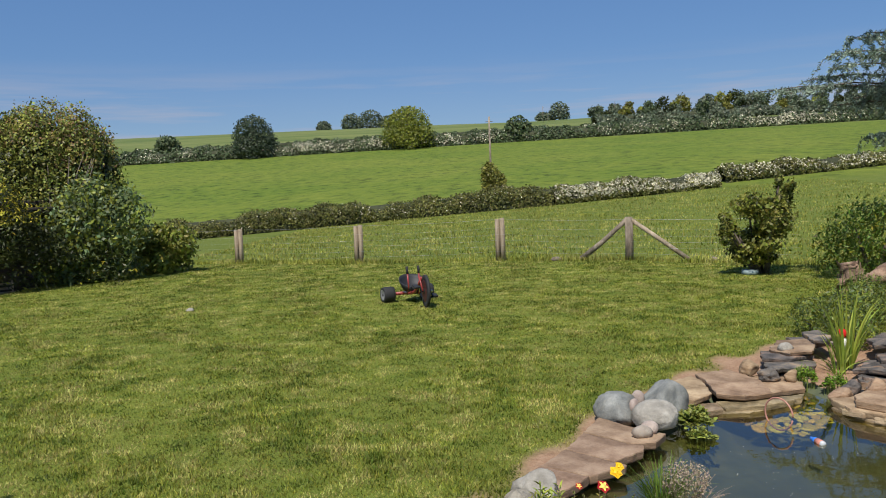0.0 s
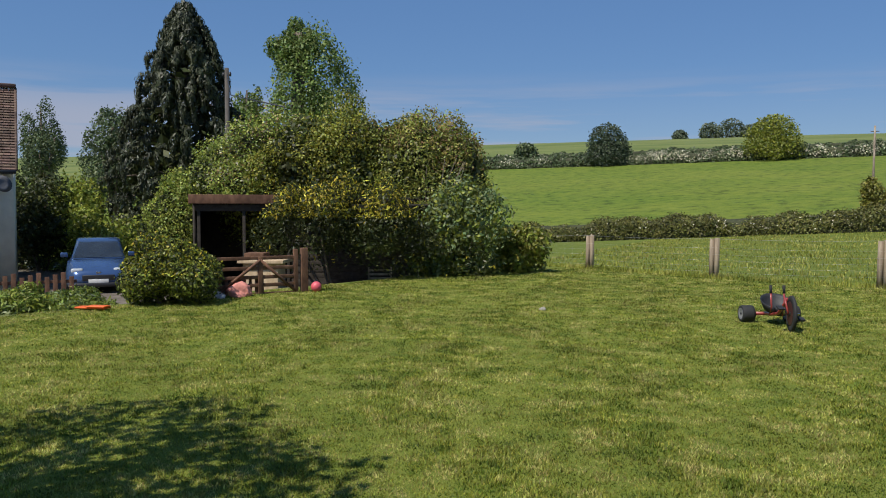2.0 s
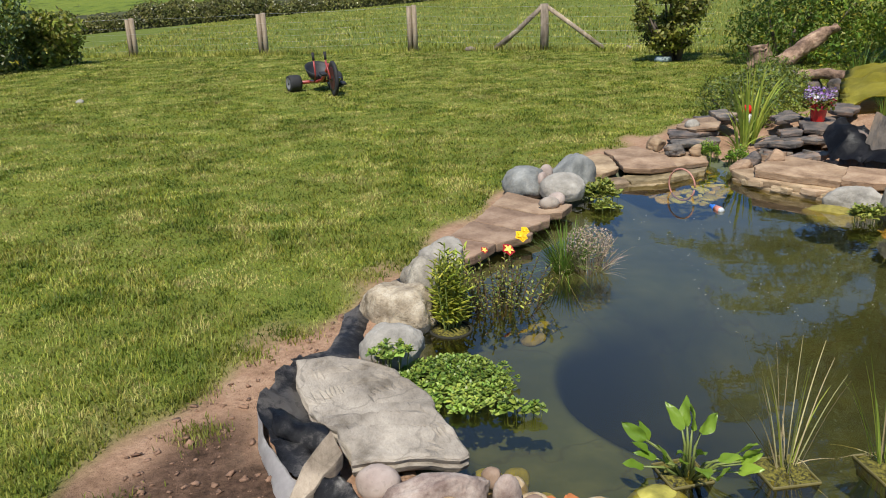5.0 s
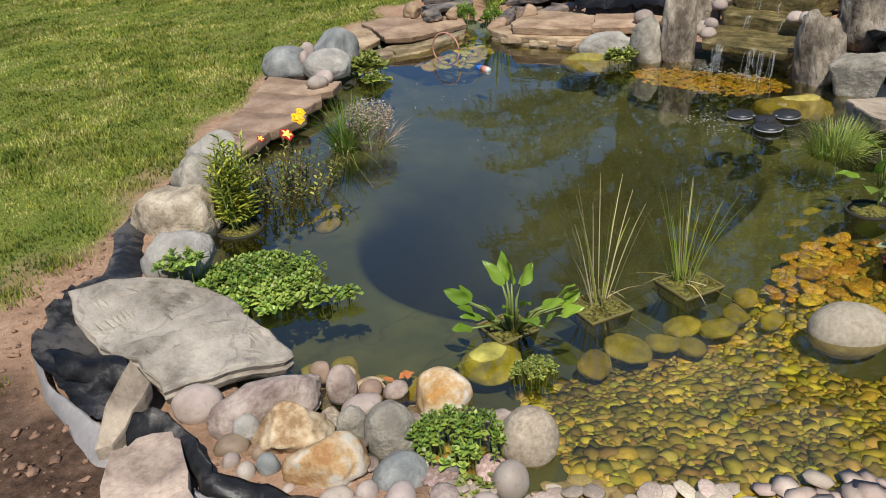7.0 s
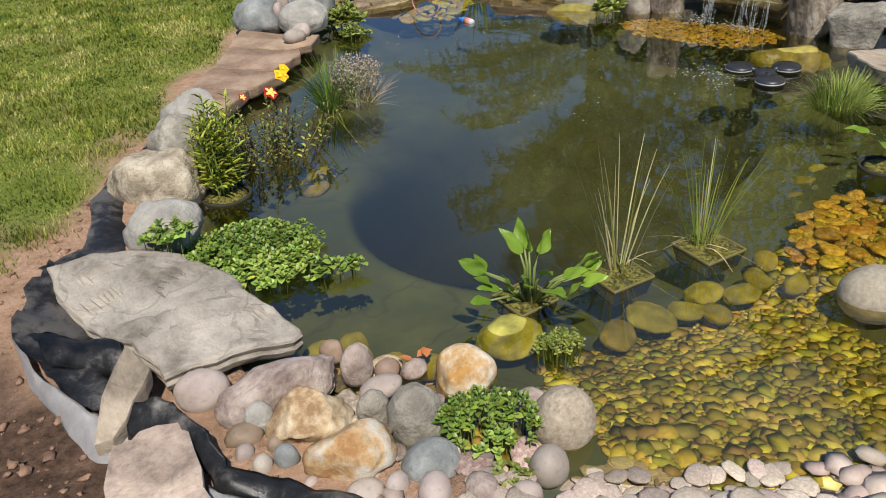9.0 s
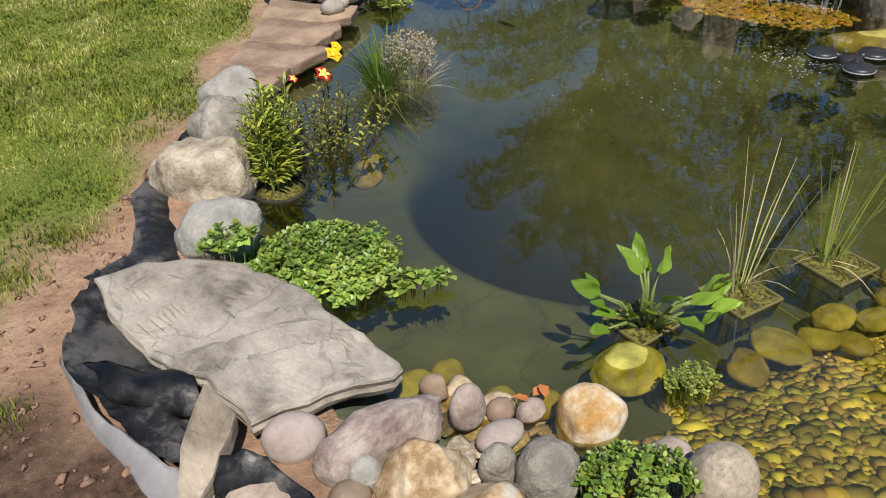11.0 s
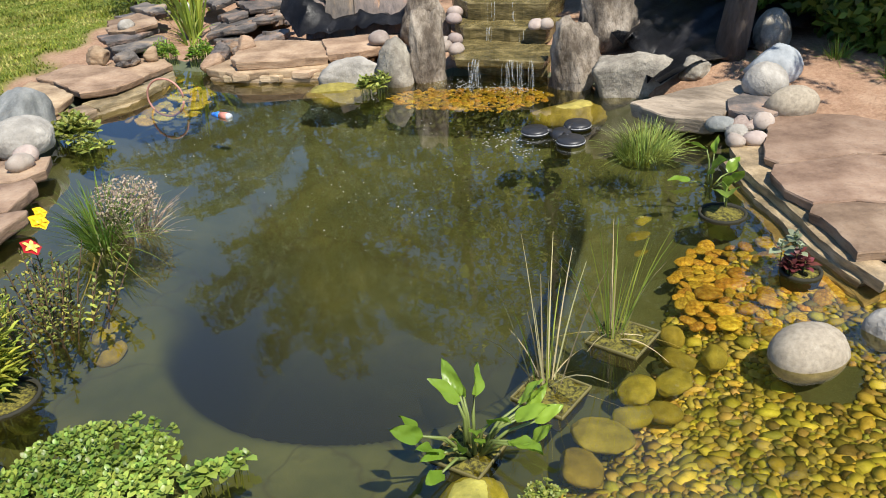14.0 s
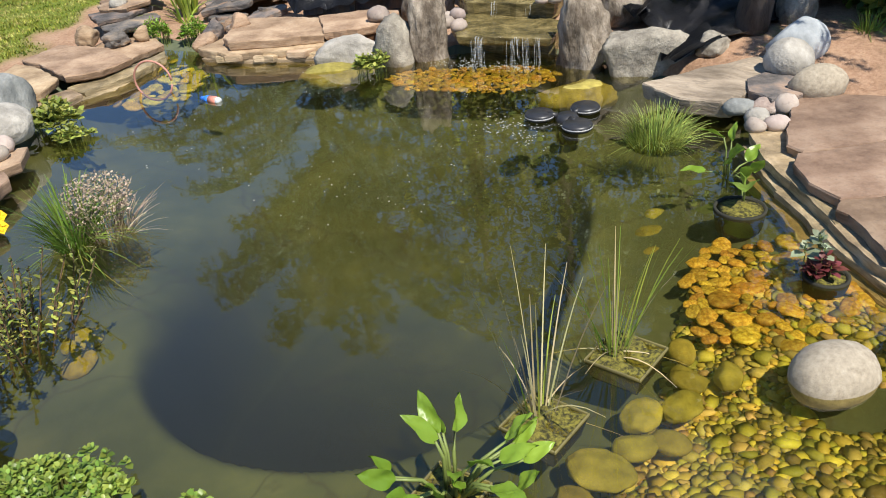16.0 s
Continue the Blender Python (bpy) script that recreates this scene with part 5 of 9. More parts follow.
stone("cobble", 0.386, 1.705, 0.082, 0.075, 0.085, 0, S_PALE, "white egg-shaped cobble beside the pink rock", 203, 0.05, 0, 0.02)
stone("boulder", 0.511, 1.635, 0.26, 0.18, 0.15, 8, S_YELLOW, "rough yellow boulder on the pond edge", 204, 0.02, 5, 0.08)
stone("boulder", 0.553, 1.455, 0.23, 0.19, 0.155, -10, S_OCHRE, "large ochre boulder on the pond edge", 205, 0.02, 5, 0.07)
stone("cobble", 0.335, 1.675, 0.11, 0.09, 0.06, 0, S_BROWNC, "tan cobble among the stones", 206, 0.04, 1, 0.03, 2)
stone("cobble", 0.317, 1.615, 0.064, 0.05, 0.045, 20, S_COBBLE, "small tan cobble among the stones", 207, 0.045, 1, 0.03, 2)
stone("cobble", 0.349, 1.55, 0.066, 0.055, 0.055, 50, S_COBBLE, "small tan cobble among the stones", 208, 0.04, 1, 0.03, 2)
stone("cobble", 0.40, 1.60, 0.05, 0.05, 0.05, 0, S_BROWNC, "small brown cobble among the stones", 209, 0.045, 1, 0.03, 2)
stone("cobble", 0.409, 1.535, 0.072, 0.06, 0.07, -40, S_BLUE, "small pale grey stone among the stones", 210, 0.045, 2, 0.04, 2)
stone("cobble", 0.668, 1.58, 0.095, 0.08, 0.125, 0, S_GREY, "grey-brown cobble stood on end", 211, 0.02, 2, 0.04)
stone("boulder", 0.763, 1.51, 0.16, 0.14, 0.17, 0, S_GREY, "large smooth grey cobble on the shore", 212, 0.0, 1, 0.025)
stone("boulder", 0.729, 1.355, 0.17, 0.14, 0.105, 20, S_BLUE, "speckled blue-grey cobble on the shore", 213, 0.0, 0, 0.025)
stone("boulder", 1.101, 1.31, 0.175, 0.16, 0.165, 0, S_GRANITE, "large speckled granite cobble at the water's edge", 214, -0.01, 1, 0.025)
stone("cobble", 0.987, 1.205, 0.11, 0.1, 0.095, 30, S_COBBLE, "smooth pinkish grey cobble on the shore", 215, 0.0, 0, 0.025)
stone("cobble", 0.86, 1.31, 0.07, 0.05, 0.045, -10, S_SLATE, "dark oval cobble among the stones", 216, 0.02, 0, 0.03, 2)
stone("boulder", 0.971, 1.64, 0.2, 0.155, 0.14, -15, S_ORANGE, "orange and white boulder half in the water", 217, -0.02, 2, 0.04)
stone("cobble", 0.699, 1.785, 0.098, 0.08, 0.13, 0, S_PINK, "pinkish oval cobble stood on end", 218, 0.02, 0, 0.03)
stone("cobble", 0.787, 1.77, 0.085, 0.07, 0.06, 0, S_BROWNC, "brown wet cobble among the stones", 219, 0.01, 1, 0.04, 2)
stone("cobble", 0.859, 1.735, 0.09, 0.07, 0.05, 15, S_PINK, "reddish disc-shaped cobble at the waterline", 220, 0.01, 0, 0.03, 2)
stone("cobble", 0.671, 1.915, 0.085, 0.065, 0.075, -30, S_BROWNC, "pointed tan stone against the slab", 221, 0.02, 4, 0.06)
stone("cobble", 0.725, 1.665, 0.135, 0.085, 0.05, 5, S_COBBLE, "flat pinkish white cobble among the stones", 222, 0.05, 0, 0.03)
stone("boulder", 1.22, 1.79, 0.22, 0.18, 0.1, 0, S_MOSSY, "algae-covered boulder just under the water", 223, -0.07, 2, 0.05)
stone("cobble", 1.09, 1.46, 0.11, 0.1, 0.07, 0, S_PINK, "brown dome-shaped cobble in the shallows", 224, -0.025, 0, 0.03)
for i, (x, y, w, d, h, m) in enumerate(((0.542, 1.339, 0.11, 0.085, 0.06, S_COBBLE), (0.621, 1.318, 0.075, 0.06, 0.07, S_COBBLE), (0.692, 1.255, 0.135, 0.085, 0.07, S_COBBLE), (0.80, 1.21, 0.11, 0.085, 0.06, S_PINK), (0.589, 1.385, 0.045, 0.036, 0.035, S_COBBLE), (0.885, 1.15, 0.085, 0.07, 0.05, S_COBBLE), (0.46, 1.36, 0.06, 0.05, 0.04, S_BROWNC), (0.44, 1.44, 0.05, 0.04, 0.04, S_COBBLE))):
    stone("cobble", x, y, w, d, h, 30 * i, m, "smooth pinkish cobble at the top of the beach", 270 + i, 0.03, 0, 0.03, 2)
stone("cobble", 0.79, 1.8, 0.12, 0.09, 0.09, 10, S_YELLOW, "tan cobble at the waterline", 225, -0.03, 1, 0.03)
stone("cobble", 0.74, 1.92, 0.12, 0.11, 0.1, 0, S_YELLOW, "brown cobble half under the water", 226, -0.06, 1, 0.03)
stone("cobble", 0.84, 1.86, 0.12, 0.1, 0.08, 40, S_MOSSY, "olive cobble under the water", 227, -0.08, 1, 0.03)
stone("cobble", 0.94, 1.8, 0.11, 0.09, 0.08, 0, S_MOSSY, "olive cobble under the water", 228, -0.07, 1, 0.03)
stone("cobble", 0.66, 2.03, 0.15, 0.12, 0.08, 30, S_MOSSY, "olive cobble under the water", 229, -0.08, 1, 0.03)
stone("cobble", 0.78, 2.06, 0.11, 0.09, 0.08, 0, S_MOSSY, "olive cobble under the water", 230, -0.1, 1, 0.03)
stone("boulder", 2.32, 1.31, 0.27, 0.2, 0.15, -30, S_EGG, "big pale speckled egg-shaped stone in the shallows", 231, -0.035, 0, 0.02)
stone("boulder", 2.58, 1.16, 0.15, 0.13, 0.12, 0, S_PALE, "white stone in the shallows", 232, -0.03, 2, 0.04)
stone("boulder", 1.98, 0.66, 0.2, 0.16, 0.15, 20, S_GRANITE, "pale speckled stone at the beach", 233, -0.03, 0, 0.03)
for i, (x, y, w) in enumerate(((1.95, 1.70, 0.16), (2.28, 1.74, 0.13), (2.17, 1.66, 0.15), (1.7, 1.68, 0.2), (1.83, 1.65, 0.14), (2.05, 1.62, 0.15), (2.25, 1.58, 0.13), (1.55, 1.66, 0.17), (1.9, 1.58, 0.12))):
    stone("cobble", x, y, w * 0.95, w * 0.7, 0.05, 35 * i, S_MOSSY, "flat brown algae-filmed cobble beside the baskets", 260 + i, -0.085, 2, 0.05)
for i, (x, y) in enumerate(((1.23, 3.71), (1.15, 3.58), (3.3, 2.35), (3.15, 2.3), (3.0, 2.2))):
    stone("cobble", x, y, 0.17, 0.13, 0.06, 40 * i, S_MOSSY, "silted cobble lying on the pond shelf", 240 + i, -0.25, 1, 0.03)

# ---- liner and underlay ----
ribbon("pond_liner", [(0.76, 4.22, 0.06), (0.62, 4.16, 0.09), (0.42, 3.8, 0.08), (0.28, 3.55, 0.07), (0.13, 3.36, 0.08), (0.1, 3.1, 0.07), (0.06, 2.92, 0.08), (-0.1, 2.82, 0.1)],
       [(0.74, 4.02, 0.0), (0.58, 3.92, 0.02), (0.48, 3.7, 0.02), (0.3, 3.4, 0.02), (0.25, 3.2, 0.04), (0.23, 2.95, 0.04), (0.2, 2.8, 0.05), (0.0, 2.7, 0.05)], LINER, -0.01, "dusty black rubber liner edge pulled up beside the boulders", "pond liner", 1)
ribbon("pond_liner", [(-0.04, 2.82, 0.12), (-0.1, 2.74, 0.14), (-0.16, 2.55, 0.135), (-0.19, 2.38, 0.125), (-0.13, 2.2, 0.11), (-0.07, 2.05, 0.1), (0.0, 1.92, 0.1)],
       [(0.06, 2.72, 0.07), (0.0, 2.6, 0.065), (0.0, 2.45, 0.065), (0.04, 2.3, 0.07), (0.11, 2.18, 0.085), (0.14, 2.05, 0.09), (0.14, 1.93, 0.09)], LINER, 0.015, "black rubber liner folded up round the big slab", "pond liner", 2, wrinkle=0.04)
ribbon("pond_liner", [(-0.15, 2.37, 0.115), (-0.04, 2.29, 0.125), (0.11, 2.2, 0.115)], [(-0.09, 2.2, 0.085), (0.0, 2.12, 0.085), (0.11, 2.05, 0.09)], LINER, -0.035, "raised dusty fold of the rubber liner", "pond liner", 8, wrinkle=0.03)
ribbon("pond_liner", [(0.09, 1.86, 0.12), (0.15, 1.83, 0.13), (0.2, 1.79, 0.125), (0.25, 1.67, 0.105), (0.27, 1.55, 0.085), (0.37, 1.47, 0.07), (0.48, 1.36, 0.06), (0.62, 1.2, 0.05)],
       [(0.07, 1.79, 0.08), (0.13, 1.76, 0.08), (0.16, 1.73, 0.075), (0.2, 1.62, 0.065), (0.22, 1.5, 0.055), (0.33, 1.41, 0.045), (0.44, 1.28, 0.04), (0.57, 1.12, 0.035)], LINER, -0.015, "black rubber liner edge winding between the stones", "pond liner", 3, wrinkle=0.03)
ribbon("pond_underlay", [(-0.19, 2.44, 0.11), (-0.14, 2.2, 0.1), (-0.07, 2.04, 0.09), (-0.01, 1.92, 0.09), (0.1, 1.8, 0.07)],
       [(-0.21, 2.52, 0.035), (-0.17, 2.2, 0.03), (-0.1, 1.98, 0.03), (-0.06, 1.82, 0.03), (0.0, 1.74, 0.035)], FLEECE, -0.01, "grey-white fleece underlay showing below the liner", "pond underlay", 4, wrinkle=0.014)
ribbon("pond_underlay", [(0.21, 1.53, 0.065), (0.31, 1.44, 0.055), (0.42, 1.3, 0.045)], [(0.19, 1.38, 0.045), (0.25, 1.28, 0.04), (0.34, 1.14, 0.035)], FLEECE, -0.01, "grey-white fleece underlay beside the brown slab", "pond underlay", 5, wrinkle=0.012)
ribbon("pond_liner", [(4.1, 5.95, 0.3), (4.05, 5.7, 0.18), (4.15, 5.5, 0.2), (4.3, 5.3, 0.22), (4.42, 5.1, 0.24), (4.5, 4.95, 0.26)], [(4.3, 6.0, 0.42), (4.35, 5.75, 0.42), (4.38, 5.6, 0.2), (4.5, 5.45, 0.2), (4.6, 5.25, 0.22), (4.7, 5.05, 0.28)], LINER_B, -0.06, "crumpled black liner bunched below the leaning slates", "pond liner", 6, wrinkle=0.06)
ribbon("pond_liner", [(4.22, 2.78, 0.13), (4.36, 2.95, 0.17), (4.55, 3.2, 0.24), (4.9, 3.7, 0.34)], [(6.2, 2.2, 0.32), (6.3, 2.8, 0.4), (6.4, 3.4, 0.46), (6.5, 4.2, 0.55)], LINER_B, -0.05, "dusty black liner spread over the bank beneath the tree", "pond liner", 7, wrinkle=0.07)

# ---- shrubs, shed, house and trees beyond the lawn ----
rng = np.random.default_rng(21)
LEAF_CYP = leafy("cypress_spray", (0.014, 0.021, 0.010), (0.075, 0.085, 0.04), translucent=0.1)
LEAF_POP = leafy("poplar_leaf", (0.08, 0.125, 0.025), (0.21, 0.28, 0.07))
LEAF_SILVER = leafy("grey_green_leaf", (0.08, 0.12, 0.04), (0.22, 0.28, 0.12))
WALL = material("cream_render", [(0.3, (0.72, 0.63, 0.46)), (0.7, (0.86, 0.77, 0.58))], scale=3, bump=0.25, bump_scale=60, big=0.8, big_amount=0.12)
TILE = material("brown_clay_tile", [(0.3, (0.07, 0.045, 0.036)), (0.55, (0.13, 0.085, 0.065)), (0.75, (0.21, 0.15, 0.115))], scale=4, bump=0.4, bump_scale=12, big=1.5, big_amount=0.3, island=0.3)
UPVC = plain("white_upvc", (0.78, 0.78, 0.76), 0.35, 0.05)
BLACK = plain("black_plastic", (0.025, 0.025, 0.027), 0.4)
GLASS_DARK = plain("window_glass", (0.05, 0.06, 0.07), 0.06, 0.3, 2.0, 0, 0, 0.6)
BROWN_WOOD = material("brown_stained_timber", [(0.3, (0.075, 0.035, 0.02)), (0.7, (0.19, 0.10, 0.06))], scale=9, stretch=(1, 1, 0.4), bump=0.4, bump_scale=30, big=2, big_amount=0.25)
DARK_WOOD = material("dark_shed_boards", [(0.3, (0.02, 0.016, 0.012)), (0.7, (0.06, 0.05, 0.04))], scale=9, bump=0.4, bump_scale=20)
PALE_WOOD = material("pale_cut_timber", [(0.3, (0.35, 0.25, 0.15)), (0.7, (0.55, 0.42, 0.28))], scale=9, stretch=(1, 1, 0.3), bump=0.3, bump_scale=30)


def along(d, px):
    """A point on the ground plan d metres from the standing place, by its bearing (degrees left of +y)."""
    return (0.1 - d * math.sin(radians(px)), -0.64 + d * math.cos(radians(px)))


# clipped mass of mixed shrubs behind the shed
LEAF_PRIVET = leafy("privet_leaf", (0.07, 0.095, 0.014), (0.36, 0.375, 0.07), island=0.6, translucent=0.2)
LEAF_BRONZE = leafy("bronze_young_leaf", (0.12, 0.08, 0.025), (0.34, 0.23, 0.09), island=0.5, translucent=0.2)
LEAF_SPRING = leafy("fresh_shrub_leaf", (0.13, 0.185, 0.025), (0.40, 0.45, 0.09), island=0.5)
PALE_STEM = plain("pale_bare_stem", (0.17, 0.14, 0.11), 0.8)
for b, d, w, hh, low, mats, lb in (
        (24.6, 23.2, 2.6, 4.6, 0.9, [(LEAF_PRIVET, 0.75), (LEAF_BRONZE, 0.4, 3.4)], "tall bronze-topped shrub with bare stems at the end of the mass"),
        (26.6, 23.9, 3.4, 5.0, 1.6, [(LEAF_PRIVET, 0.9), (LEAF_BRONZE, 0.3, 4.0)], "tall rounded privet shrub with brownish young leaves"),
        (29.2, 24.6, 3.4, 5.2, 1.6, [(LEAF_PRIVET, 0.85), (LEAF_BRONZE, 0.15, 4.0)], "tall dark green privet shrub clipped round"),
        (31.8, 24.4, 3.5, 5.3, 1.6, [(LEAF_PRIVET, 0.6), (LEAF_GOLD, 0.35)], "tall green privet shrub with olive leaves"),
        (34.6, 24.4, 3.6, 5.2, 1.4, [(LEAF_GOLD, 0.6), (LEAF_PRIVET, 0.4)], "tall golden-tinged shrub in the clipped mass"),
        (37.4, 25.2, 3.4, 5.1, 1.2, [(LEAF_SPRING, 0.7), (LEAF_BLOSSOM, 0.06, 3.0), (LEAF_BRONZE, 0.12, 3.0)], "tall mixed shrub with cream blossom"),
        (39.9, 26.0, 3.2, 4.3, 0.6, [(LEAF_SPRING, 0.85), (LEAF_BLOSSOM, 0.03, 2.6)], "fresh green shrub beside the shed"),
        (42.4, 26.4, 2.8, 3.3, 0.4, [(LEAF_SPRING, 0.8), (LEAF_PRIVET, 0.2)], "leafy green shrub behind the shed")):
    x, y = along(d, b)
    sh_ = shrub("tall_shrub", x, y, [(0, 0, hh * 0.58, w * 0.6, w * 0.6, hh * 0.5)], 0.08, 72000, mats, rng, lb, z=-0.7, count=60, size=0.29, rough=0.1, low=low)
    if b == 24.6 or b == 26.6:
        bm = bmesh.new()
        for k in range(10):
            q, f = rng.uniform(-0.25, 0.25), rng.uniform(-1.0, 1.0)
            tube(bm, [(q * 0.5, -0.9, 0.4), (q + f * 0.25, -1.1, 1.7), (q + f * 0.6 + rng.normal(0, 0.06), -1.2, 2.6), (q + f * 1.1, -1.1, rng.uniform(3.0, 3.8))], [0.024, 0.018, 0.013, 0.006], 6)
        tagged(part("bare_stems", bm, PALE_STEM, sh_, "pale bare stems"), kind="stuff")
x, y = along(20.5, 23.6)
shrub("grey_shrub", x, y, [(0, 0, 1.3, 1.1, 1.1, 1.35), (-0.5, -0.4, 0.7, 0.8, 0.8, 0.8)], 0.11, 17000, [(LEAF_SILVER, 0.55), (LEAF_MID, 0.45)], rng, "grey-green leafy shrub at the lawn's edge", z=-0.25, count=14, size=0.48)
x, y = along(21.5, 19.6)
shrub("grey_shrub", x, y, [(0, 0, 0.5, 0.8, 0.8, 0.8)], 0.11, 8000, [(LEAF_MID, 0.6), (LEAF_OLIVE, 0.4)], rng, "low loose shrub by the fence end", z=-0.1, count=9, size=0.5)
x, y = along(19.6, 32.6)
# only dark leaves below the golden top: the shade there is leaf colour
shrub("golden_conifer", x, y, [(-1.05, -0.68, 1.75, 0.75, 0.9, 1.05), (-0.2, -0.1, 1.95, 1.0, 1.1, 1.25), (0.75, 0.5, 1.6, 1.0, 1.1, 1.1), (1.7, 1.15, 1.2, 1.1, 1.1, 1.0), (2.6, 1.75, 0.9, 1.0, 1.1, 0.9)], 0.1, 40000, [(LEAF_DARK, 0.75, 1.15), (LEAF_DARK, 0.3), (LEAF_TIP, 0.7, 2.0), (LEAF_TIP, 0.012)], rng, "golden-tipped conifer sprawling over the shed front, dark leaves below for shade", z=-0.5, count=13, size=0.45, aspect=0.35, rough=0.2)
x, y = along(15.6, 43.8)
shrub("round_bush", x, y, [(0, 0, 0.72, 1.0, 1.0, 0.84)], 0.06, 52000, [(LEAF_TIP, 0.16, 0.7), (LEAF_MID, 0.45), (LEAF_DARK, 0.45)], rng, "rounded box bush with golden green leaves on the lawn's edge", z=-0.12, count=40, size=0.34, rough=0.07, category="bush")

# weeping cypress: hanging sprays on tiers
def weeping_cypress(x, y, z, h, w, rng):
    root = thing("cypress", (x, y, z), "tall dark weeping cypress with hanging sprays", "tree")
    bm = bmesh.new()
    tube(bm, [(0, 0, 0), (0.05, 0, h * 0.5), (0, 0.05, h)], [0.28, 0.16, 0.03], 8)
    part("trunk", bm, BARK, root)
    pts, nrm = [], []
    bm = bmesh.new()
    for i in range(300):
        u = ((i + 0.5) / 300) ** 0.8
        zz = h * (0.1 + 0.9 * u)
        r = w * 0.5 * (1 - u) ** 0.7 * rng.uniform(0.7, 1.1) + 0.12
        a = i * 2.39996 + rng.normal(0, 0.2)
        ca, sa_ = math.cos(a), math.sin(a)
        if i % 3 == 0:
            tube(bm, [(0, 0, zz - 0.3), (r * 0.6 * ca, r * 0.6 * sa_, zz + 0.15), (r * ca, r * sa_, zz)], [0.05, 0.03, 0.01], 5)
        # an arching spray that ends in a hanging plume
        m, L = 250, rng.uniform(0.7, 1.45) * (0.55 + 0.45 * (1 - u))
        t = rng.random(m)
        out = r * (0.72 + 0.28 * np.minimum(1, t * 2.2))
        drop = np.where(t < 0.35, 0.12 * np.sin(t / 0.35 * 3.14), -L * (t - 0.35) / 0.65)
        fat = 0.17 * np.where(t < 0.35, 1.0, 1.1 - 0.9 * (t - 0.35) / 0.65)
        d = rng.normal(0, 1, (m, 3))
        d /= np.linalg.norm(d, axis=1, keepdims=True)
        c = np.stack([out * ca, out * sa_, zz + drop], 1)
        pts.append(c + d * fat[:, None] * rng.uniform(0.75, 1.1, (m, 1)))
        nrm.append(d + np.array([ca * 0.4, sa_ * 0.4, 0.1]))
    part("limbs", bm, BARK, root)
    v, fcs = leaves_np(np.concatenate(pts), np.concatenate(nrm), 0.2, 0.06, rng, droop=2.5, tilt=0.3)
    mesh_np("crown", v, fcs, LEAF_CYP, root)
    # dark-coloured inner leaves, put in as the shade between the sprays
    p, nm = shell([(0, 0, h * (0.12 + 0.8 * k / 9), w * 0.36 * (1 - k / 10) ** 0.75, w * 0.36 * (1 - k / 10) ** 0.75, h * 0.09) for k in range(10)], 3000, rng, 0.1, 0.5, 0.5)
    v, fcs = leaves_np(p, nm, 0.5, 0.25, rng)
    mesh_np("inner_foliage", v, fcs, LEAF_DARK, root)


x, y = along(36, 42.7)
weeping_cypress(x, y, -0.8, 10.8, 7.6, rng)
for b, d, h, w, mt, lb, th in ((34.2, 48, 13.4, 7.0, LEAF_POP, "tall green poplar above the shrubs", 0.3), (38.7, 50, 11.2, 3.2, LEAF_POP, "slim young poplar beside the larger one", 0.2), (35.3, 48.4, 14.9, 4.6, LEAF_POP, "ragged poplar top rising above the crown", 0.85),
                              (51.5, 75, 12.4, 5.6, LEAF_FAR, "airy young tree beyond the car", 0.2), (47.3, 58, 10.4, 5.6, LEAF_FAR, "round field tree behind the cypress", 0.15)):
    x, y = along(d, b)
    tree("tree", x, y, h, w, 0.17, 7000 if th > 0.5 else 60000 if th == 0.3 else 20000, mt, rng, lb, z=-1.0, trunk_h=th, count=16 if th > 0.5 else 46, size=0.26, dome=th == 0.3)
for b, d, h, w, mt in ((51.6, 33, 3.7, 3.0, LEAF_DARK), (49.6, 33, 4.0, 2.6, LEAF_MID), (47.4, 31, 3.0, 3.0, LEAF_MID), (53.2, 34, 3.6, 3.0, LEAF_DARK)):
    x, y = along(d, b)
    shrub("driveway_shrub", x, y, [(0, 0, h * 0.5, w * 0.5, w * 0.5, h * 0.5)], 0.14, 9000, [(mt, 1.0)], rng, "leafy shrub along the drive behind the car", z=-0.9, count=12, size=0.48)

# telegraph pole
POLE_WOOD = material("tarred_pole_timber", [(0.3, (0.05, 0.045, 0.04)), (0.7, (0.13, 0.115, 0.10))], scale=10, stretch=(1, 1, 0.3), bump=0.5, bump_scale=20)
x, y = along(30, 40.0)
pole = thing("telegraph_pole", (x, y, -0.9), "weathered wooden telegraph pole with wires", "pole")
part("pole", tube(bmesh.new(), [(0, 0, 0), (0, 0, 7.5)], [0.10, 0.075], 10), POLE_WOOD, pole)
bm = bmesh.new()
tube(bm, [(0.0, 0.0, 7.3), (6.0, -7.0, 5.4), (12, -13, 4.2)], 0.012, 5)
part("wire", bm, BLACK, pole)
for k in (-1, 1):
    part("insulator", lathe(bmesh.new(), [(0.03, 7.2), (0.05, 7.25), (0.03, 7.35)], 8, Matrix.Translation((0.15 * k, 0, 0))), BLACK, pole)

# ---- shed ----
hx, hy = along(22.3, 41.9)
sh = thing("garden_shed", (hx, hy, -0.75), "open-fronted dark timber shed with a flat felted roof", "shed", turn=38)
part("roof", box(bmesh.new(), -0.2, -0.35, 2.62, 6.4, 2.6, 2.74, 0.01), DARK_WOOD, sh)
part("eave", box(bmesh.new(), 2.3, -1.45, 2.50, 6.4, -0.355, 2.56, 0.01), DARK_WOOD, sh)
part("fascia", box(bmesh.new(), -0.25, -0.42, 2.56, 2.25, -0.36, 2.80, 0.01), BROWN_WOOD, sh, "reddish brown fascia board")
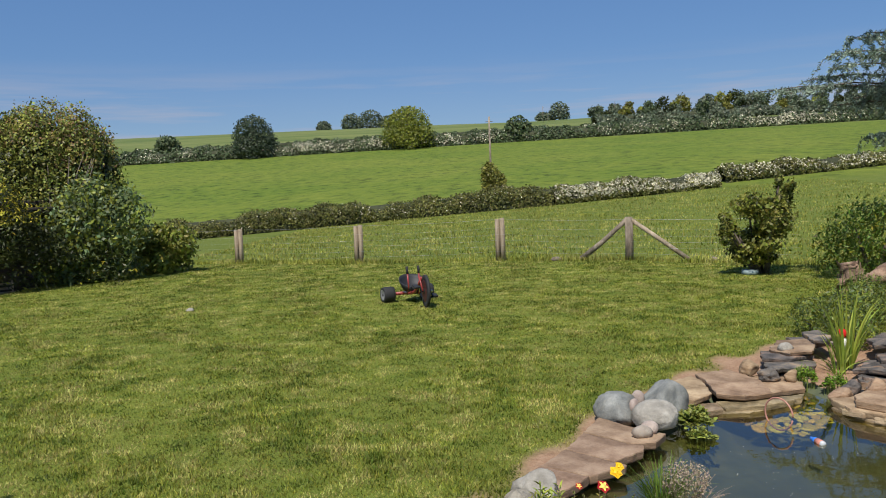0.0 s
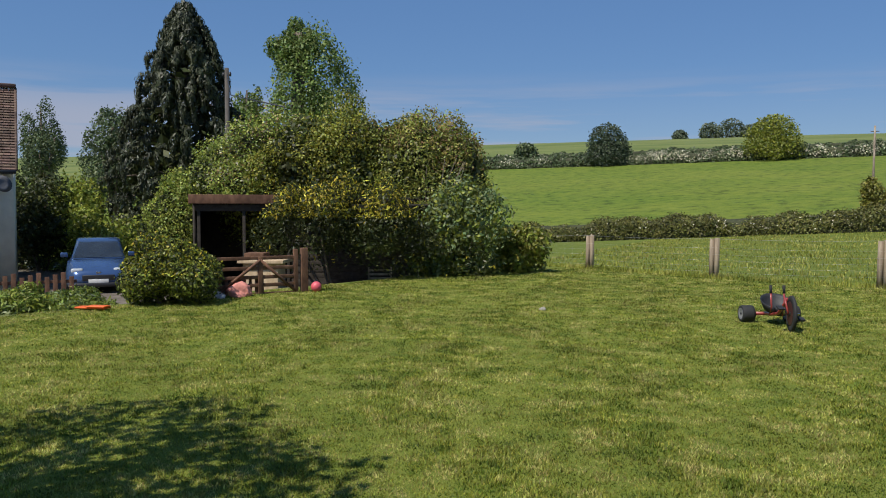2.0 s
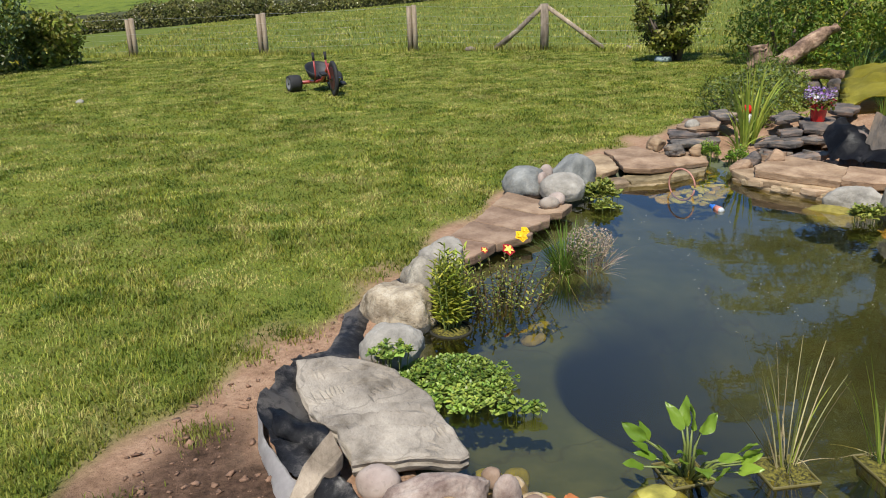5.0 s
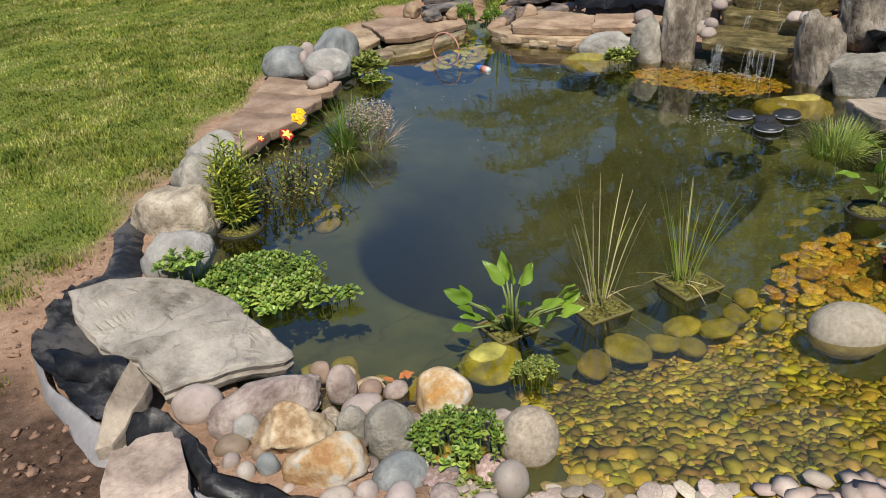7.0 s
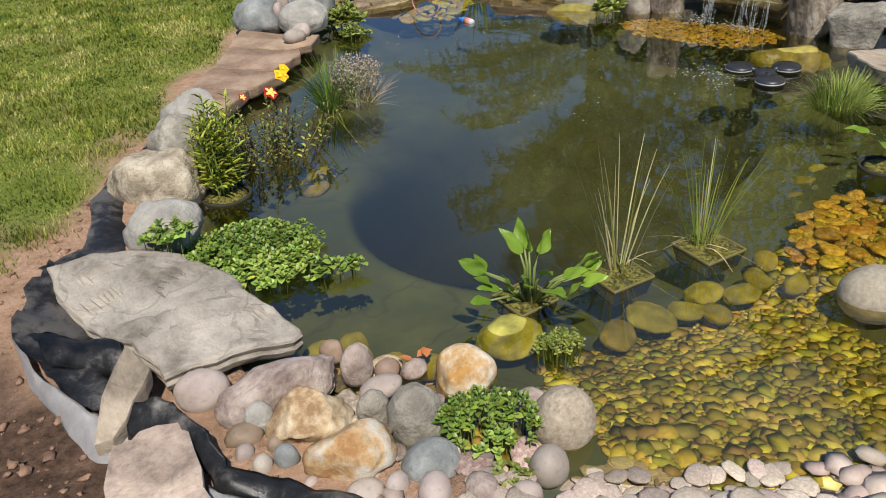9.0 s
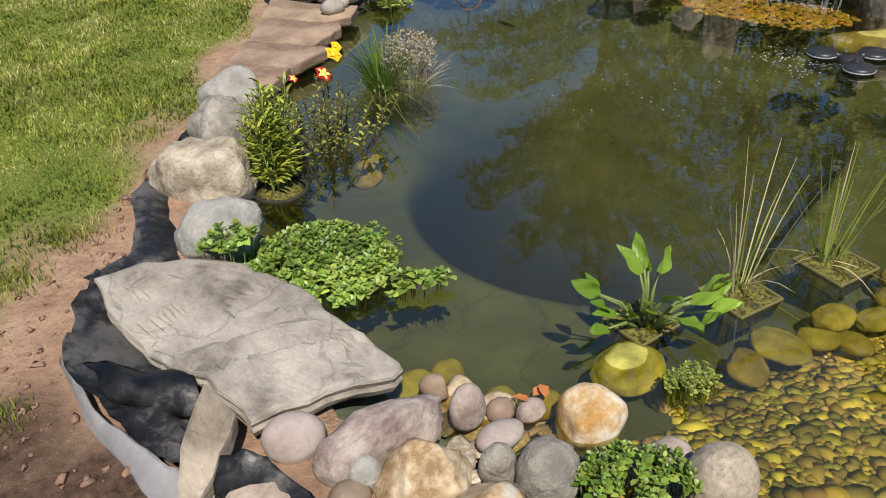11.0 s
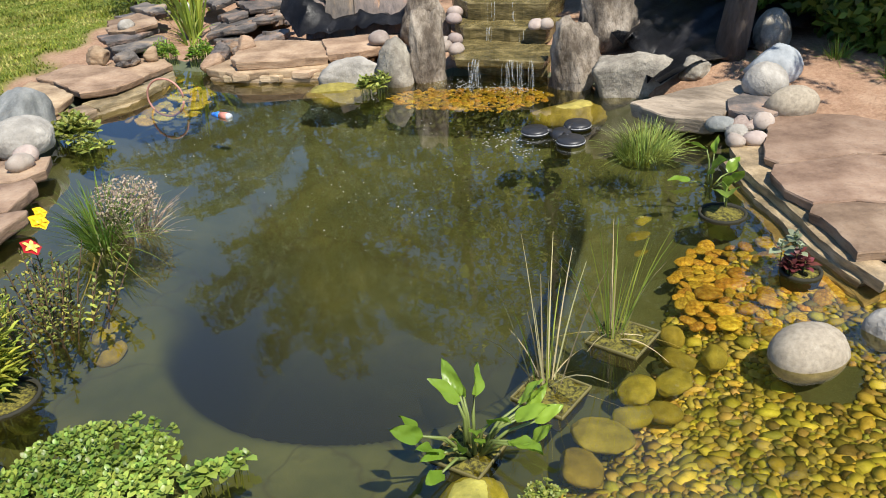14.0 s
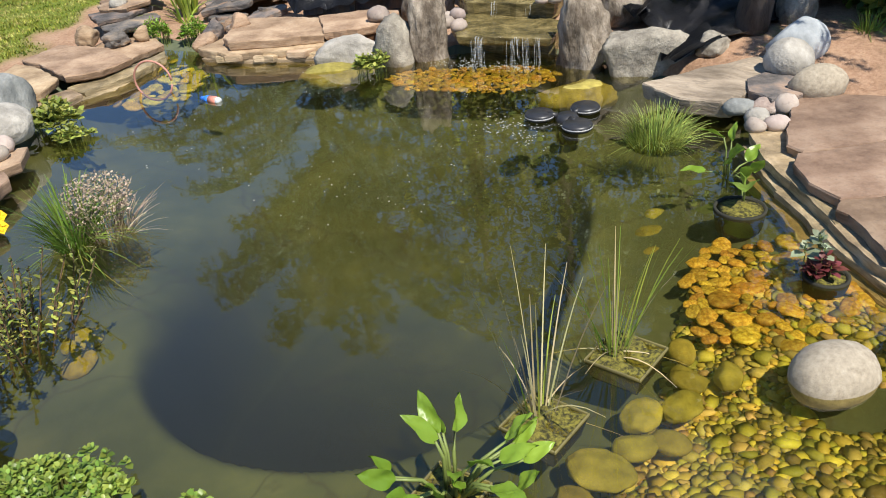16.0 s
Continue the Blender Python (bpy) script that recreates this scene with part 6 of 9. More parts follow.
part("beam", box(bmesh.new(), -0.1, -0.3, 2.36, 6.3, -0.22, 2.55, 0.008), DARK_WOOD, sh)
for px in (0.0, 1.15, 2.3):
    part("post", box(bmesh.new(), px - 0.04, -0.3, 0, px + 0.04, -0.22, 2.36, 0.006), DARK_WOOD, sh)
part("back_wall", box(bmesh.new(), -0.1, 2.4, 0, 6.3, 2.46, 2.62), DARK_WOOD, sh)
part("side_wall", box(bmesh.new(), -0.16, -0.2, 0, -0.1, 2.46, 2.62), DARK_WOOD, sh)
for k in range(13):
    part("board", box(bmesh.new(), 2.35, -0.27 + 0.012 * (k % 2), k * 0.18, 6.3, -0.22 + 0.012 * (k % 2), k * 0.18 + 0.175, 0.004), DARK_WOOD, sh)
bx, by = along(18.6, 37.6)
crate = thing("timber_stand", (bx, by, -0.5), "pale timber stand with a sloping lid beside the gate", "garden stand", turn=20)
part("body", box(bmesh.new(), -0.4, -0.3, 0, 0.4, 0.3, 1.0, 0.01), PALE_WOOD, crate)
part("lid", box(bmesh.new(), -0.5, -0.4, 1.0, 0.55, 0.4, 1.08, 0.01), PALE_WOOD, crate)
part("cap", box(bmesh.new(), -0.4, -0.2, 1.1, 0.05, 0.25, 1.22, 0.01), BROWN_WOOD, crate)

# ---- gate ----
g0, g1 = Vector((-10.5, 11.4, -0.08)), Vector((-9.44, 12.92, -0.08))
gt = thing("garden_gate", g0, "brown five-bar wooden garden gate with a crossed brace", "gate", turn=math.degrees(math.atan2(g1.y - g0.y, g1.x - g0.x)))
GL = (g1 - g0).length
for k, zz in enumerate((0.12, 0.3, 0.46, 0.64, 0.84)):
    part("rail", box(bmesh.new(), 0.08, -0.02, zz - 0.035, GL - 0.06, 0.02, zz + 0.035, 0.005), BROWN_WOOD, gt)
for px, hh in ((0.06, 0.9), (GL * 0.55, 0.86), (GL - 0.1, 1.0)):
    part("stile", box(bmesh.new(), px - 0.045, -0.035, 0.05, px + 0.045, 0.035, hh, 0.005), BROWN_WOOD, gt)
for a, b in (((0.1, 0.12), (GL * 0.55, 0.8)), ((GL * 0.55, 0.8), (GL - 0.1, 0.14))):
    bm = bmesh.new()
    tube(bm, [(a[0], -0.03, a[1]), (b[0], -0.03, b[1])], 0.032, 4)
    part("brace", bm, BROWN_WOOD, gt, "", )
for k in range(9):
    part("picket", box(bmesh.new(), 0.08 + k * 0.12, 0.03, 0.05, 0.14 + k * 0.12, 0.05, 0.48, 0.004), BROWN_WOOD, gt)
for px, lb in ((GL + 0.08, "square brown gate post"),):
    gp = tagged(part("gate_post", box(bmesh.new(), -0.07, -0.07, 0, 0.07, 0.07, 1.04, 0.012), BROWN_WOOD), "square brown wooden gate post on the lawn's edge", "gate post")
    gp.matrix_world = pose(g1.x + 0.05, g1.y + 0.06, -0.1, 0, 0, 50)
for i, (dx, dy, cc, nm, lb) in enumerate(((-0.35, -0.45, (0.62, 0.55, 0.50), "planter_bag", "crumpled pale bag at the foot of the gate"), (-0.75, -0.75, (0.45, 0.40, 0.38), "planter_bag", "crumpled grey bag at the foot of the gate"), (0.0, -0.1, (0.65, 0.25, 0.2), "planter_bag", "reddish bag leaning on the gate"))):
    boulder(nm, -10.0 + dx, 11.8 + dy, -0.1, 0.5, 0.35, 0.3 + 0.12 * (i == 2), 30 * i, plain("sacking_%s" % "abc"[i], cc, 0.7), lb, 8, 0.16, seed=300 + i, category="garden bag")
# odds and ends under the hedge
ox, oy = along(20.3, 27.2)
for k, (dx, hh, tl) in enumerate(((0, 0.62, 14), (0.22, 0.66, 6), (0.45, 0.6, -5))):
    pl = tagged(part("plank", box(bmesh.new(), -0.08, -0.015, 0, 0.08, 0.015, hh + 0.3, 0.004), POST_WOOD), "grey weathered plank leaning under the hedge", "plank", "leaning planks")
    pl.matrix_world = pose(ox + dx * 0.8, oy + dx * 0.6, -0.28, -15, tl, 30)
cr = thing("wire_crate", (ox - 0.7, oy - 0.45, -0.25), "grey slatted crate under the hedge", "crate", turn=30)
for k in range(5):
    part("slat", box(bmesh.new(), -0.3, -0.25, k * 0.1, 0.3, -0.22, k * 0.1 + 0.05, 0.003), POST_WOOD, cr)
for k in (-0.28, 0.28):
    part("corner_post", box(bmesh.new(), k - 0.02, -0.27, 0, k + 0.02, -0.2, 0.5, 0.003), POST_WOOD, cr)

# ---- ball, frisbee, white scrap ----
PINK = plain("pink_rubber", (0.62, 0.10, 0.13), 0.5)
ball = tagged(part("ball", (lambda b: (bmesh.ops.create_uvsphere(b, u_segments=24, v_segments=14, radius=0.11), b)[1])(bmesh.new()), PINK), "pink rubber play ball lying on the lawn", "ball")
ball.location = (-9.19, 13.12, 0.14)
ORANGE = plain("orange_plastic", (0.75, 0.12, 0.015), 0.45)
fris = thing("orange_toy", (-11.1, 9.2, 0.05), "flat orange plastic toy lying in the grass", "toy", turn=15)
part("board", box(bmesh.new(), -0.28, -0.1, 0.0, 0.28, 0.1, 0.03, 0.012), ORANGE, fris)
part("rim", box(bmesh.new(), -0.05, -0.14, 0.03, 0.3, 0.06, 0.055, 0.01), ORANGE, fris)
boulder("stone", -4.15, 12.5, 0.03, 0.14, 0.11, 0.07, 0, S_PALE, "small white stone lying on the lawn", 4, 0.06, 2, 310)

# ---- house ----
c0 = Vector((-20.75, 14.98, -0.68))
hs = thing("house", c0, "cream rendered cottage with a brown tiled roof", "house", turn=52.3)
# local x runs along the front to the corner at 0, y points to the back
part("wall", box(bmesh.new(), -9, 0.0, 0, 0, 6.0, 3.55), WALL, hs)
bm = bmesh.new()
vs = [bm.verts.new(p) for p in ((-9, 0.0, 3.5), (0, 0.0, 3.5), (0, 6.0, 3.5), (-9, 6.0, 3.5), (-9, 3.0, 6.0), (0, 3.0, 6.0))]
bm.faces.new((vs[1], vs[2], vs[5]))
bm.faces.new((vs[0], vs[4], vs[3]))
bm.faces.new((vs[0], vs[1], vs[5], vs[4]))
bm.faces.new((vs[2], vs[3], vs[4], vs[5]))
part("gable_wall", bm, WALL, hs)
roof = part("roof", box(bmesh.new(), -9.0, 2.86, 6.1, 0.12, 3.14, 6.22, 0.03), TILE, hs)


def tile_slope(parent, x0, x1, y0, z0, y1, z1, course=0.13, width=0.19):
    """Tile courses that overlap up a slope."""
    V, Fc = [], []
    n = int(math.hypot(y1 - y0, z1 - z0) / course)
    dy, dz = (y1 - y0) / n, (z1 - z0) / n
    ln = math.hypot(dy, dz)
    ny, nz = -dz / ln, dy / ln
    for i in range(n):
        x = x0 - (0.15 if i % 2 else 0)
        while x < x1:
            xa, xb = max(x, x0), min(x + width - 0.012, x1)
            if xb - xa > 0.03:
                yb, zb, yt, zt = y0 + dy * i, z0 + dz * i, y0 + dy * (i + 1.25), z0 + dz * (i + 1.25)
                k = len(V)
                for px, py, pz, o in ((xa, yb, zb, 0.065), (xb, yb, zb, 0.065), (xb, yt, zt, 0.02), (xa, yt, zt, 0.02), (xa, yb, zb, 0.02), (xb, yb, zb, 0.02)):
                    V.append((px, py + ny * o, pz + nz * o))
                Fc += [(k, k + 1, k + 2, k + 3), (k + 4, k + 5, k + 1, k)]
            x += width
    tagged(mesh_np("tiling", np.array(V), np.array(Fc), TILE, parent, "brown clay tiles in overlapping courses", False), kind="stuff")


tile_slope(roof, -9.0, 0.12, -0.18, 3.38, 3.0, 6.05)
part("verge", tube(bmesh.new(), [(0.1, -0.15, 3.42), (0.1, 3.0, 6.08)], 0.05, 5), TILE, roof)
part("gutter", tube(bmesh.new(), [(-1.2, -0.2, 3.36), (0.1, -0.2, 3.36)], 0.06, 8), BLACK, hs, "black gutter")
wing = part("wing_wall", box(bmesh.new(), -6.6, -0.7, 0, -1.0, 0.3, 3.5), WALL, hs)
bm = bmesh.new()
vs = [bm.verts.new(p) for p in ((-6.6, -0.7, 3.5), (-1.0, -0.7, 3.5), (-3.8, -0.7, 6.1), (-6.6, 2.4, 3.5), (-1.0, 2.4, 3.5), (-3.8, 2.4, 6.1))]
bm.faces.new((vs[0], vs[1], vs[2]))
bm.faces.new((vs[1], vs[4], vs[5], vs[2]))
bm.faces.new((vs[3], vs[0], vs[2], vs[5]))
part("wing_gable", bm, WALL, hs)
for sx in (1, -1):
    bm = bmesh.new()
    e = -3.8 + sx * 3.05
    for y0, y1 in ((-0.95, 2.6),):
        q = [bm.verts.new(p) for p in ((e, y0, 3.27), (-3.8, y0, 6.12), (-3.8, y1, 6.12), (e, y1, 3.27))]
        bm.faces.new(q)
    bmesh.ops.solidify(bm, geom=bm.faces[:], thickness=0.12)
    part("wing_roof", bm, TILE, hs)
    part("barge_board", tube(bmesh.new(), [(e, -0.97, 3.25), (-3.8, -0.97, 6.08)], 0.075, 4), BROWN_WOOD, hs, "dark barge board")
win = part("window", box(bmesh.new(), -3.9, -0.76, 3.55, -2.62, -0.7, 4.75, 0.01), UPVC, hs, "white upper window")
for a, b, c, d in ((-3.82, 3.62, -3.3, 4.67), (-3.22, 3.62, -2.7, 4.1), (-3.22, 4.17, -2.7, 4.67)):
    part("pane", box(bmesh.new(), a, -0.775, b, c, -0.763, d), GLASS_DARK, win)
part("drainpipe", tube(bmesh.new(), [(-0.7, -0.12, 3.3), (-0.7, -0.12, 2.75), (-1.12, -0.8, 2.45), (-1.12, -0.8, 0.1)], 0.05, 8), BLACK, hs, "black drainpipe")
dish = part("satellite_dish", lathe(bmesh.new(), [(0.0, 0.0), (0.12, 0.012), (0.24, 0.05), (0.25, 0.055), (0.12, 0.02), (0.0, 0.012)], 20, pose(-0.25, -0.55, 3.0, 70, 0, 30)), plain("grey_dish", (0.10, 0.10, 0.105), 0.5), hs, "grey satellite dish")
part("dish_arm", tube(bmesh.new(), [(-0.25, 0, 3.0), (-0.25, -0.5, 3.0)], 0.02, 6), BLACK, dish)
lampb = part("wall_light", box(bmesh.new(), -1.95, -0.85, 4.05, -1.8, -0.7, 4.25, 0.02), BLACK, hs, "black wall floodlights")
part("lamp_head", box(bmesh.new(), -1.7, -0.9, 3.9, -1.5, -0.72, 4.05, 0.02), BLACK, lampb)
# conservatory
cons = thing("conservatory", (-20.35, 15.45, -0.75), "white framed glazed conservatory against the cottage", "conservatory", turn=52.3)
part("dwarf_wall", box(bmesh.new(), -5.6, -2.3, 0, -1.7, -0.72, 0.55), WALL, cons)
part("sill", box(bmesh.new(), -5.65, -2.36, 0.55, -1.64, -0.72, 0.61, 0.01), UPVC, cons)
for px in (-5.5, -4.55, -3.6, -2.65, -1.72):
    part("mullion", box(bmesh.new(), px - 0.05, -2.33, 0.61, px + 0.05, -2.22, 2.3, 0.01), UPVC, cons)
for py in (-1.6, -0.8):
    part("mullion", box(bmesh.new(), -1.77, py - 0.05, 0.61, -1.67, py + 0.05, 2.3, 0.01), UPVC, cons)
for zz in (0.66, 1.72, 2.3):
    part("transom", box(bmesh.new(), -5.55, -2.34, zz - 0.04, -1.66, -2.23, zz + 0.04, 0.008), UPVC, cons)
    part("side_transom", box(bmesh.new(), -1.77, -2.3, zz - 0.04, -1.66, -0.72, zz + 0.04, 0.008), UPVC, cons)
for k in range(4):
    part("pane", box(bmesh.new(), -5.45 + k * 0.95, -2.29, 0.7, -4.6 + k * 0.95, -2.275, 2.26), GLASS_DARK, cons)
    bm = bmesh.new()
    tube(bm, [(-5.4 + k * 0.95, -2.31, 1.74), (-5.2 + k * 0.95, -2.31, 2.12), (-5.02 + k * 0.95, -2.31, 2.22), (-4.84 + k * 0.95, -2.31, 2.12), (-4.64 + k * 0.95, -2.31, 1.74)], 0.022, 5)
    part("arch_bar", bm, UPVC, cons)
for k in range(2):
    part("pane", box(bmesh.new(), -1.73, -2.2 + k * 0.78, 0.7, -1.715, -1.65 + k * 0.78, 2.26), GLASS_DARK, cons)
part("gutter", box(bmesh.new(), -5.7, -2.46, 2.3, -1.55, -2.32, 2.4, 0.02), UPVC, cons)
bm = bmesh.new()
q = [bm.verts.new(p) for p in ((-5.7, -2.42, 2.4), (-1.58, -2.42, 2.4), (-1.58, -0.7, 2.95), (-5.7, -0.7, 2.95))]
bm.faces.new(q)
bmesh.ops.solidify(bm, geom=bm.faces[:], thickness=0.03)
part("roof_panel", bm, plain("opal_roof_sheet", (0.62, 0.64, 0.66), 0.3), cons)
for k in range(6):
    part("glazing_bar", tube(bmesh.new(), [(-5.65 + k * 0.81, -2.44, 2.43), (-5.65 + k * 0.81, -0.72, 2.98)], 0.028, 4), UPVC, cons)
part("flashing", box(bmesh.new(), -5.75, -0.78, 2.9, -1.5, -0.7, 3.06, 0.01), plain("lead_flashing", (0.08, 0.085, 0.1), 0.5), cons)

# ---- car ----
CARBLUE = plain("blue_car_paint", (0.05, 0.10, 0.23), 0.25, 0.05, 3, 0.4, 0.0, 0.8)
TYRE = plain("tyre_rubber", (0.02, 0.02, 0.021), 0.8)
CHROME = plain("chrome", (0.6, 0.6, 0.62), 0.15, 0.05, 5, 1.0, 0.0)
LENS = plain("headlamp_lens", (0.55, 0.58, 0.6), 0.1, 0.05, 5, 0.2, 0.0, 1.0)
kx, ky = along(26.5, 48.3)
car = thing("car", (kx, ky, -0.78), "blue family hatchback parked on the drive", "car", turn=-42)
# local x forward (towards the lawn), y to its left
bm = bmesh.new()
sections = [(-2.05, 0.74, 0.35, 0.95), (-1.9, 0.82, 0.25, 1.05), (-1.0, 0.86, 0.22, 0.98), (0.3, 0.86, 0.22, 0.95), (0.9, 0.86, 0.22, 0.96), (1.5, 0.84, 0.22, 0.86), (1.9, 0.76, 0.25, 0.72), (2.08, 0.6, 0.32, 0.6)]
rings = []
for x, hw, zb, zt in sections:
    rings.append([bm.verts.new(p) for p in ((x, -hw, zb), (x, -hw * 1.03, (zb + zt) * 0.5), (x, -hw * 0.96, zt - 0.05), (x, -hw * 0.8, zt), (x, 0, zt + 0.03), (x, hw * 0.8, zt), (x, hw * 0.96, zt - 0.05), (x, hw * 1.03, (zb + zt) * 0.5), (x, hw, zb))])
for a, b in zip(rings, rings[1:]):
    for k in range(8):
        bm.faces.new((a[k], b[k], b[k + 1], a[k + 1]))
    bm.faces.new((a[8], b[8], b[0], a[0]))
bm.faces.new(rings[0])
bm.faces.new(rings[-1][::-1])
bmesh.ops.recalc_face_normals(bm, faces=bm.faces[:])
part("body", bm, CARBLUE, car)
bm = bmesh.new()
cabin = [(-1.95, 0.74, 1.0), (-1.5, 0.62, 1.46), (-0.4, 0.62, 1.53), (0.2, 0.6, 1.47), (0.95, 0.74, 0.97)]
rings = [[bm.verts.new(p) for p in ((x, -hw * 1.02, 0.93), (x, -hw, z - 0.04), (x, -hw * 0.85, z), (x, hw * 0.85, z), (x, hw, z - 0.04), (x, hw * 1.02, 0.93))] for x, hw, z in cabin]
for a, b in zip(rings, rings[1:]):
    for k in range(5):
        bm.faces.new((a[k], b[k], b[k + 1], a[k + 1]))
bm.faces.new(rings[0])
bmesh.ops.recalc_face_normals(bm, faces=bm.faces[:])
part("cabin", bm, CARBLUE, car)
bm = bmesh.new()
q = [bm.verts.new(p) for p in ((0.30, -0.52, 1.43), (0.30, 0.52, 1.43), (0.93, 0.68, 1.0), (0.93, -0.68, 1.0))]
bm.faces.new(q)
bmesh.ops.solidify(bm, geom=bm.faces[:], thickness=-0.02)
part("windscreen", bm, GLASS_DARK, car)
for s in (-1, 1):
    bm = bmesh.new()
    q = [bm.verts.new(p) for p in ((-1.4, s * 0.645, 1.38), (0.12, s * 0.64, 1.4), (0.7, s * 0.735, 1.02), (-1.6, s * 0.755, 1.02))]
    bm.faces.new(q)
    bmesh.ops.solidify(bm, geom=bm.faces[:], thickness=0.02)
    part("side_window", bm, GLASS_DARK, car)
    part("headlight", box(bmesh.new(), 1.72, s * 0.55 - 0.16, 0.62, 1.95, s * 0.55 + 0.16, 0.76, 0.05), LENS, car)
    part("mirror", box(bmesh.new(), 0.55, s * 0.92 - 0.1, 1.0, 0.7, s * 0.92 + 0.1, 1.14, 0.03), CARBLUE, car)
    for x in (1.3, -1.3):
        wh = part("wheel", lathe(bmesh.new(), [(0.2, -0.1), (0.31, -0.1), (0.32, -0.05), (0.32, 0.05), (0.31, 0.1), (0.2, 0.1)], 22, pose(x, s * 0.76, 0.32, 90)), TYRE, car)
        part("rim", lathe(bmesh.new(), [(0.0, -0.09), (0.2, -0.1), (0.2, 0.1), (0.0, 0.09)], 16, pose(x, s * 0.76, 0.32, 90)), CHROME, wh)
part("grille", box(bmesh.new(), 2.0, -0.42, 0.42, 2.1, 0.42, 0.58, 0.02), BLACK, car)
part("badge", box(bmesh.new(), 2.05, -0.06, 0.6, 2.08, 0.06, 0.68, 0.01), CHROME, car)
part("number_plate", box(bmesh.new(), 2.1, -0.26, 0.36, 2.12, 0.26, 0.46, 0.003), UPVC, car)
part("bumper", box(bmesh.new(), 1.9, -0.72, 0.24, 2.13, 0.72, 0.36, 0.04), BLACK, car)

# low fence and flower border by the drive
fx, fy = along(20.5, 51.3)
pf = thing("picket_fence", (fx, fy, -0.72), "low brown picket fence beside the drive", "fence", turn=48)
for zz in (0.25, 0.7):
    part("rail", box(bmesh.new(), -1.6, -0.02, zz, 0.6, 0.02, zz + 0.07, 0.004), BROWN_WOOD, pf)
for k in range(13):
    part("picket", box(bmesh.new(), -1.6 + k * 0.17, -0.045, 0.05, -1.5 + k * 0.17, -0.02, 0.85 + 0.05 * (k % 3), 0.004), BROWN_WOOD, pf)
LEAF_BED = leafy("border_leaf", (0.11, 0.16, 0.02), (0.28, 0.34, 0.06))
for i in range(20):
    b = 49.0 + i * 1.0
    x, y = along(15.9 + 0.35 * math.sin(i * 2.1) - 0.03 * i, b)
    h = (0.7, 0.95, 0.6, 1.1, 0.8)[i % 5] * (1.05 if i > 6 else 0.6)
    shrub("border_plant", x, y, [(0, 0, h * 0.45, 0.55, 0.5, h * 0.55)], 0.085, 3600, [(LEAF_BED, 0.7), (LEAF_SILVER if i % 3 else LEAF_MID, 0.3)], rng, "leafy green border plant along the lawn's edge", z=-0.2, count=9, size=0.5, aspect=0.35, category="plant")

# ---- fence, trike, shrubs and bed beyond the pond ----
rng = np.random.default_rng(33)
posts = []
for i, (x, y, hh) in enumerate(((-5.75, 21.7, 0.98), (-2.2, 20.0, 1.0), (1.4, 19.25, 1.08))):
    g = float(height(x, y))
    fp = thing("fence_post", (x, y, g - 0.05), "pair of weathered round timber posts bound side by side", "fence post", "fence posts", turn=-10)
    for s, dh in ((-1, 0.0), (1, 0.03)):
        part("half_post", tube(bmesh.new(), [(s * 0.062, 0, 0), (s * 0.062, 0, (hh + dh) * 0.5), (s * 0.06, 0.004, hh + dh)], [0.064, 0.062, 0.058], 12), POST_WOOD, fp)
    posts.append((x, y, g + hh))
x, y = 4.35, 18.2
g = float(height(x, y))
bp_ = thing("strainer_post", (x, y, g - 0.05), "old timber strainer post propped by two slanting struts", "fence post")
part("post", tube(bmesh.new(), [(0, 0, 0), (0.01, 0, 0.5), (0, 0, 1.06)], [0.1, 0.095, 0.09], 12), STRUT, bp_)
part("strut", tube(bmesh.new(), [(-0.05, 0, 1.0), (-0.55, 0.25, 0.5), (-1.05, 0.5, 0.06)], [0.055, 0.06, 0.075], 10), STRUT, bp_)
part("strut", tube(bmesh.new(), [(0.05, 0, 1.0), (0.7, -0.25, 0.5), (1.25, -0.5, 0.06)], [0.05, 0.052, 0.055], 10), POST_WOOD, bp_, "pale straight strut")
posts.append((x, y, g + 1.0))
posts.append((7.6, 16.6, float(height(7.6, 16.6)) + 1.0))
posts.insert(0, (-10.5, 23.8, float(height(-10.5, 23.8)) + 0.95))
WIRE = plain("galvanised_wire", (0.45, 0.45, 0.44), 0.4, 0.1, 40, 0.6)
net = thing("wire_fence", (0, 0, 0), "galvanised stock netting strung between the posts", "fence")
for (xa, ya, za), (xb, yb, zb) in zip(posts, posts[1:]):
    for k, dz in enumerate((-0.04, -0.26, -0.42, -0.56, -0.7, -0.84)):
        pts = [(xa + (xb - xa) * t, ya + (yb - ya) * t - 0.07, za + (zb - za) * t + dz - 0.03 * math.sin(math.pi * t)) for t in (0, 0.25, 0.5, 0.75, 1)]
        part("strand", tube(bmesh.new(), pts, 0.0016 if k else 0.0026, 4), WIRE, net)
    bm = bmesh.new()
    n = int(math.hypot(xb - xa, yb - ya) / 0.3)
    for j in range(1, n):
        t = j / n
        s = 0.03 * math.sin(math.pi * t)
        px, py, pz = xa + (xb - xa) * t, ya + (yb - ya) * t - 0.07, za + (zb - za) * t
        tube(bm, [(px, py, pz - 0.26 - s), (px, py, pz - 0.84 - s)], 0.001, 3, False)
    tagged(part("netting", bm, WIRE, net), kind="stuff")
for x, y in ((2.7, 18.6), (6.05, 17.4)):
    boulder("stump", x, y, float(height(x, y)) - 0.02, 0.3, 0.2, 0.14, 30, STRUT, "small pale stump in the rough grass", 8, 0.15, 2, int(x * 10), category="stump")

# ---- pedal trike ----
RED = plain("red_enamel", (0.30, 0.045, 0.04), 0.4, 0.15, 20, 0, 0.05, 0.3)
DARKGREY = plain("dark_grey_plastic", (0.018, 0.018, 0.02), 0.6)
